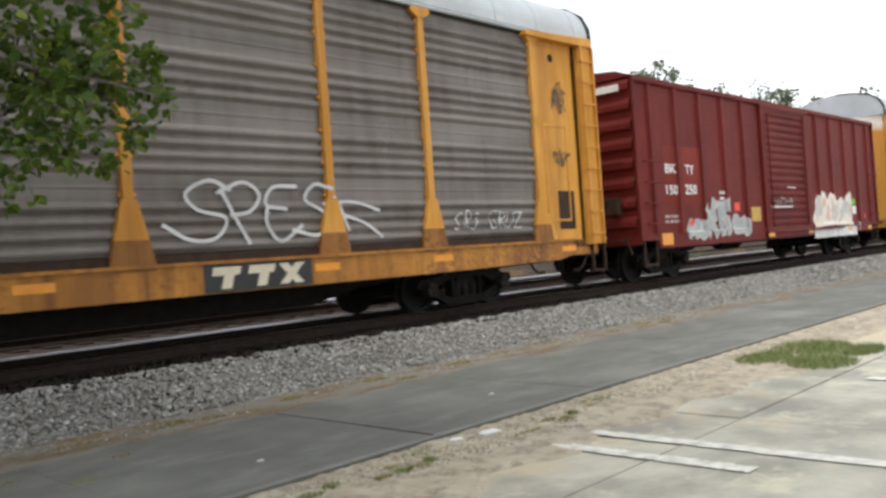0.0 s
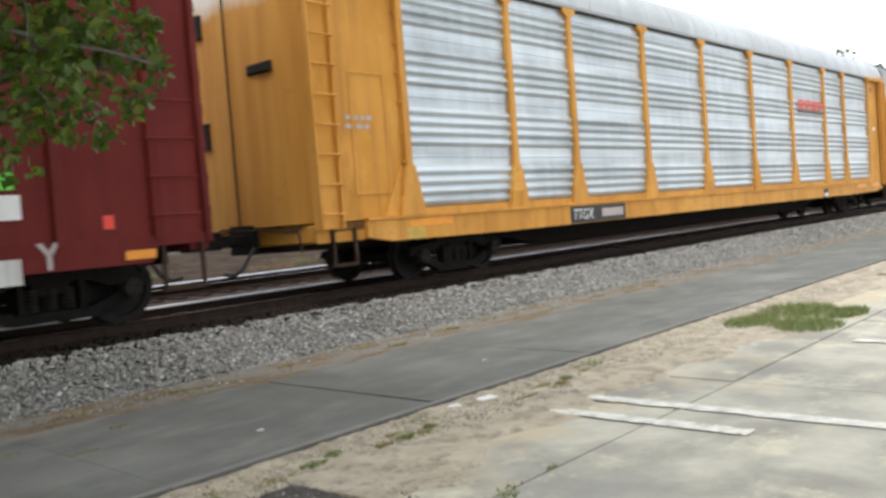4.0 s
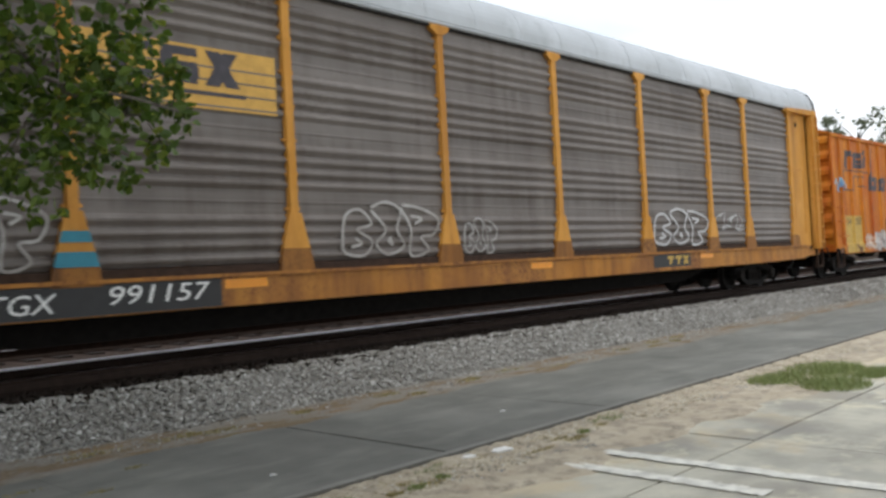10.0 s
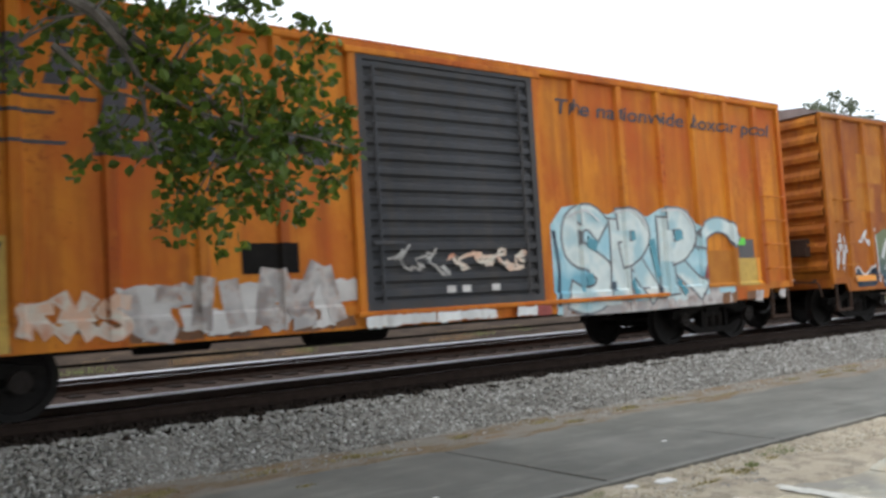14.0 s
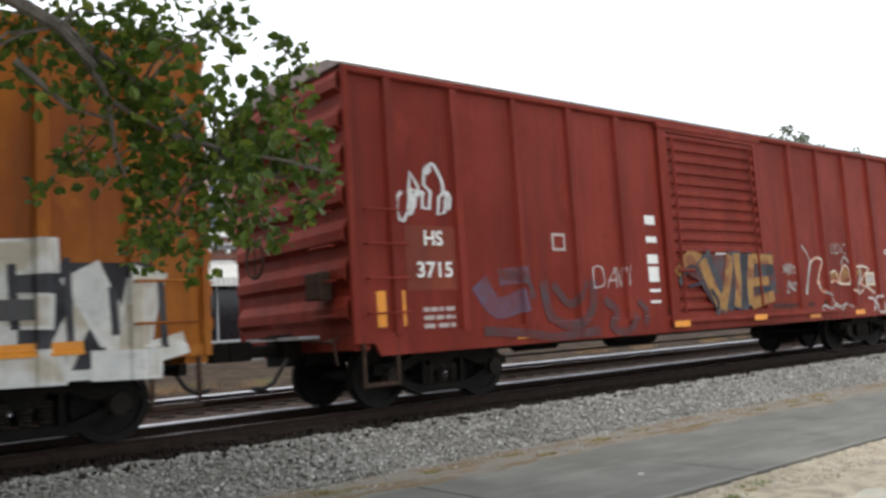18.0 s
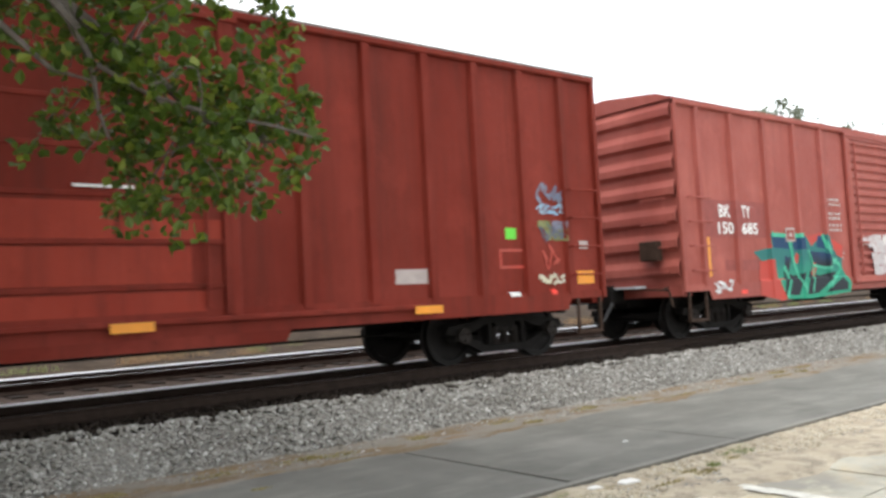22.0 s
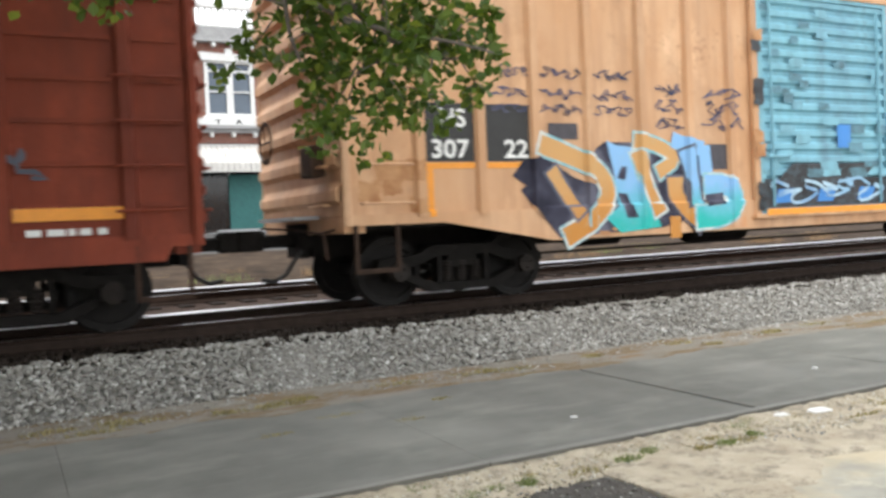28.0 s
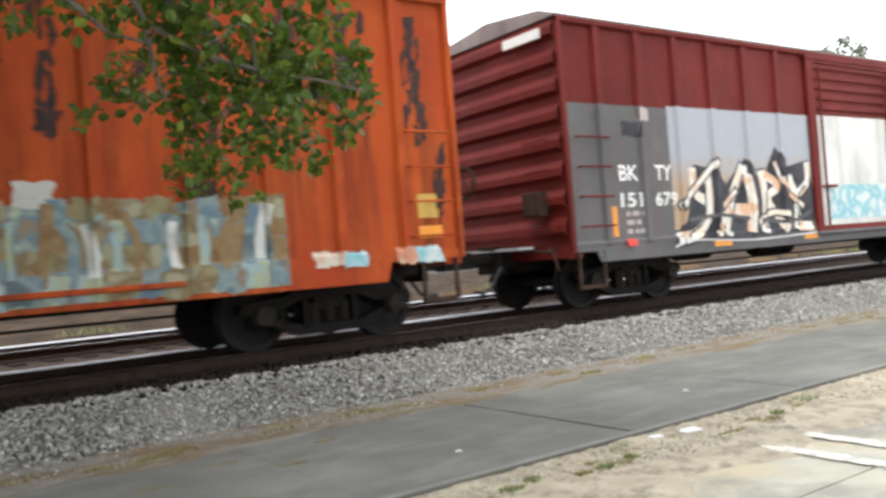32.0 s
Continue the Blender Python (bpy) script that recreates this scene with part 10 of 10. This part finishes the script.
shop = thing("brick_shop_building", "two-storey red brick shop building with white window frames", "building", at=pose(0, 43, 0))
wall = Shape()
X0, X1, TOP = 4.6, 24.0, 11.9
wins = [(x, x + 2.5) for x in (5.65, 9.4, 13.15, 16.9, 20.6)]
edges = [X0] + [v for w in wins for v in w] + [X1]
for a, c in zip(edges[::2], edges[1::2]):
    wall.box(a, c, 0, 0.4, 7.5, 10.2)
wall.box(X0, X1, 0, 0.4, 10.2, TOP).box(X0, X1, 0, 0.4, 6.1, 7.5)
for x in (X0, 13.1, X1 - 0.8):
    wall.box(x, x + 0.8, 0, 0.4, FLOOR_Z - 0.5, 6.1)
wall.box(X0, X1, 0.41, 12, 6.0, TOP - 0.2)
part("wall", wall, BRICK, shop)
for a, c in wins:
    sash(shop, a, c, 7.5, 10.2, 0)
dent = Shape().box(X0, X1, -0.35, 0, 11.1, 11.25, 0.03).box(X0, X1, -0.2, 0, 11.25, 11.9)
part("cornice", dent, LEDGE, shop)
bm_ = Shape().box(-0.09, 0.09, -0.3, -0.002, 10.9, 11.1).mesh("bracket")
bm_.materials.append(TRIM)
for i in range(20):
    part("bracket", bm_, TRIM, shop, at=pose(X0 + 0.5 + i * 0.96, 0, 0))
for i in range(6):
    x = X0 + 0.1 + i * 3.7
    part("parapet_pier", Shape().box(x, x + 0.7, -0.05, 0.4, 11.9, 13.4), BRICK, shop)
    for j in range(9):
        if x + 3.6 < X1:
            part("baluster", Shape().tube((x + 0.95 + j * 0.31, 0.15, 12.05), (x + 0.95 + j * 0.31, 0.15, 12.9), 0.085, 8, 0.07), TRIM, shop)
    if x + 3.6 < X1:
        part("parapet_rail", Shape().box(x + 0.7, x + 3.7, 0.0, 0.3, 12.9, 13.1).box(x + 0.7, x + 3.7, 0.0, 0.3, 11.9, 12.05), TRIM, shop)
part("sign_board", Shape().box(8.95, 15.2, -0.3, -0.22, 6.98, 7.3, 0.01).box(8.95, 15.2, -0.22, -0.05, 7.0, 7.28), TRIM, shop, "long white shop sign")
for i, ch in enumerate("TAV"):
    co, fc = fitted(ch, 9.75 + i * 1.05, 10.1 + i * 1.05, 7.02, 7.26, fat=0.02)
    me = bpy.data.meshes.new("sign_letter")
    me.from_pydata([(x, -0.306, z) for x, z in co], [], fc)
    part("sign_letter", me, BLACK_PAINT, shop)
for i in range(2):
    part("sign_letter", Shape().box(12.95 + i * 1.05, 13.2 + i * 1.05, -0.308, -0.303, 7.03, 7.25), BLACK_PAINT, shop)
part("ledge", Shape().box(X0, X1, -0.5, 0, 6.75, 6.95, 0.04).box(X0, X1, -0.3, 0, 6.6, 6.75), LEDGE, shop)
for i in range(17):
    part("bracket", bm_, TRIM, shop, at=pose(X0 + 0.6 + i * 1.1, 0, -4.5))
for a, c in ((5.6, 12.9), (14.1, 23)):
    n = int((c - a) / 0.28)
    for i in range(n):
        x = a + (c - a) * i / n
        part("awning_strip", Shape().prism([(0, 6.05), (-1.3, 5.0), (-1.3, 4.55), (-1.27, 4.55), (-1.27, 4.97), (0, 6.0)], x, x + (c - a) / n - 0.02, "x"), AWN, shop, "pale ribbed awning" if i == 0 else "")
    part("shop_front", Shape().box(a, c, 0.3, 0.36, FLOOR_Z, 6.0), GLASSDARK, shop)
    for i in range(int((c - a) / 2.4) + 1):
        x = a + i * 2.4
        part("shop_post", Shape().box(x, x + 0.1, 0.18, 0.3, FLOOR_Z, 4.6), LEDGE, shop)
part("teal_panel", Shape().box(10.4, 12.8, 0.16, 0.28, FLOOR_Z, 4.5), TEAL, shop, "teal painted shop front")
dr = Shape()
for a, c in ((7.4, 7.52), (8.06, 8.18), (8.75, 8.87)):
    dr.box(a, c, 0.12, 0.22, FLOOR_Z + 0.1, 4.05)
dr.box(7.4, 8.87, 0.12, 0.22, 3.95, 4.08).box(7.4, 8.87, 0.12, 0.22, FLOOR_Z + 0.1, FLOOR_Z + 0.25)
part("shop_door", dr, TRIM, shop, "white framed glass double door")
part("shop_step", Shape().box(X0, X1, -2.6, 0, 1.3, FLOOR_Z, 0.03), LEDGE, shop, "grey raised sidewalk along the shops")
part("mounted_sign", Shape().prism([(14.6, 2.3), (15.0, 2.0), (15.4, 2.3), (15.0, 2.6)], 0.24, 0.29), TRIM, shop)

# the low shop beside it, and a gabled house behind that one
low = thing("low_brick_shop", "one-storey red brick shop with a white fascia and glass door", "building", at=pose(0, 43, 0))
part("wall", Shape().box(-14, 4.5, 0.0, 0.4, 5.6, 7.8).box(2.6, 4.5, 0.0, 0.4, FLOOR_Z - 0.4, 5.6).box(-14, -10.6, 0.0, 0.4, FLOOR_Z - 0.4, 5.6).box(-14, 4.5, 0.41, 12, 5.6, 7.6), BRICK, low)
part("parapet", Shape().box(-14.05, 4.5, -0.06, 0.46, 7.8, 7.95, 0.02), LEDGE, low)
part("fascia", Shape().box(-13.6, 3.6, -0.9, -0.002, 4.65, 5.65, 0.03), TRIM, low, "broad white metal fascia")
part("shop_front", Shape().box(-10.6, 2.6, 0.3, 0.36, FLOOR_Z, 5.6), GLASSDARK, low)
for x in (-8.0, -5.4, -2.8, -0.3):
    part("shop_post", Shape().box(x, x + 0.1, 0.18, 0.3, FLOOR_Z, 4.7), LEDGE, low)
part("stall_riser", Shape().box(-10.6, 0.8, 0.15, 0.3, FLOOR_Z, FLOOR_Z + 0.5), BRICK, low)
dr2 = Shape().box(0.95, 1.15, 0.1, 0.24, FLOOR_Z + 0.05, 4.45).box(2.15, 2.35, 0.1, 0.24, FLOOR_Z + 0.05, 4.45).box(1.15, 2.15, 0.1, 0.24, 4.3, 4.45).box(1.15, 2.15, 0.1, 0.24, FLOOR_Z + 0.05, FLOOR_Z + 0.25).box(1.15, 2.15, 0.1, 0.24, 3.75, 3.9).box(1.15, 2.15, 0.1, 0.24, 2.7, 2.78)
part("shop_door", dr2, TRIM, low, "white framed glass door")
part("shop_step", Shape().box(-14, 4.59, -2.6, 0, 1.3, FLOOR_Z, 0.03), LEDGE, low, "grey raised sidewalk along the shop")
gable = thing("gabled_house", "pale gabled house behind the low shop", "building", at=pose(0, 57, 0))
PLASTER = plain("pale_pinkish_render", (0.42, 0.35, 0.31), 0.85, vary=0.2, scale=2)
SHINGLE = plain("dark_roof_shingle", (0.05, 0.045, 0.045), 0.9, vary=0.3, scale=6)
part("wall", Shape().prism([(-1.6, 1.4), (12.5, 1.4), (12.5, 9.0), (5.4, 18.0), (-1.6, 9.0)], 0, 9), PLASTER, gable)
part("roof", Shape().prism([(-2.0, 8.9), (5.4, 18.3), (12.9, 8.9), (12.9, 8.5), (5.4, 17.9), (-2.0, 8.5)], -0.5, 9.5), SHINGLE, gable)

# low brick wing and the street
wing = thing("brick_side_building", "plain low red brick building beyond the shops", "building", at=pose(0, 46, 0))
part("wall", Shape().box(24.2, 60, 0, 10, 1.2, 7.2), BRICK, wing)
part("parapet", Shape().box(24.1, 60.1, -0.1, 10.1, 7.2, 7.5, 0.03), LEDGE, wing)
for i in range(8):
    x = 26 + i * 4.2
    w = part("window", Shape().box(x, x + 1.6, -0.02, 0.02, 2.6, 5.2), PANE, wing)
    part("window_frame", Shape().box(x - 0.1, x, -0.06, 0.02, 2.5, 5.3).box(x + 1.6, x + 1.7, -0.06, 0.02, 2.5, 5.3).box(x, x + 1.6, -0.06, 0.02, 5.2, 5.3).box(x, x + 1.6, -0.06, 0.02, 2.5, 2.6), TRIM, w)
tagged(part("road", Shape().box(-80, 200, 34, 40.3, 1.3, 1.53), STREET), "grey asphalt street in front of the shops", "road", kind="structure")

# street tree before the shops
st = thing("street_tree", "slim dark street tree before the brick shops", "tree", at=pose(3.2, 39.2, 1.5))
w = Shape()
r4 = random.Random(4)
limb(w, [Vector((0, 0, 0)), Vector((0.05, 0, 2.5)), Vector((-0.05, 0.1, 5)), Vector((0.1, 0, 7.5))], 0.42, 0.2, 10)
sp = []
for i in range(16):
    c = Vector((r4.uniform(-2.2, 2.2), r4.uniform(-1.5, 1.5), r4.uniform(6.5, 12)))
    limb(w, bent((0, 0, 6 + 0.2 * i), c, 0.4, r4, 3), 0.09, 0.03, 6)
    sp.append((tuple(c), 0.85, 240))
part("trunk", w, BARK, st)
tagged(part("crown", leaves(sp, 0.18, 9, 0.3), LEAF_FAR, st), kind="stuff")


# ---- movement ----
def motions():
    for car, left in CARS:
        walk(car, [(t, pose(left - run(t), TRACK_Y, RAIL_Z)) for t in range(33)])
    steps = 432
    for w, d, r in WHEELS:
        walk(w, [(32 * i / steps, pose(d, 0, r, 0, -math.degrees((run(32 * i / steps) - run(0)) / r), 0)) for i in range(steps + 1)])


motions()
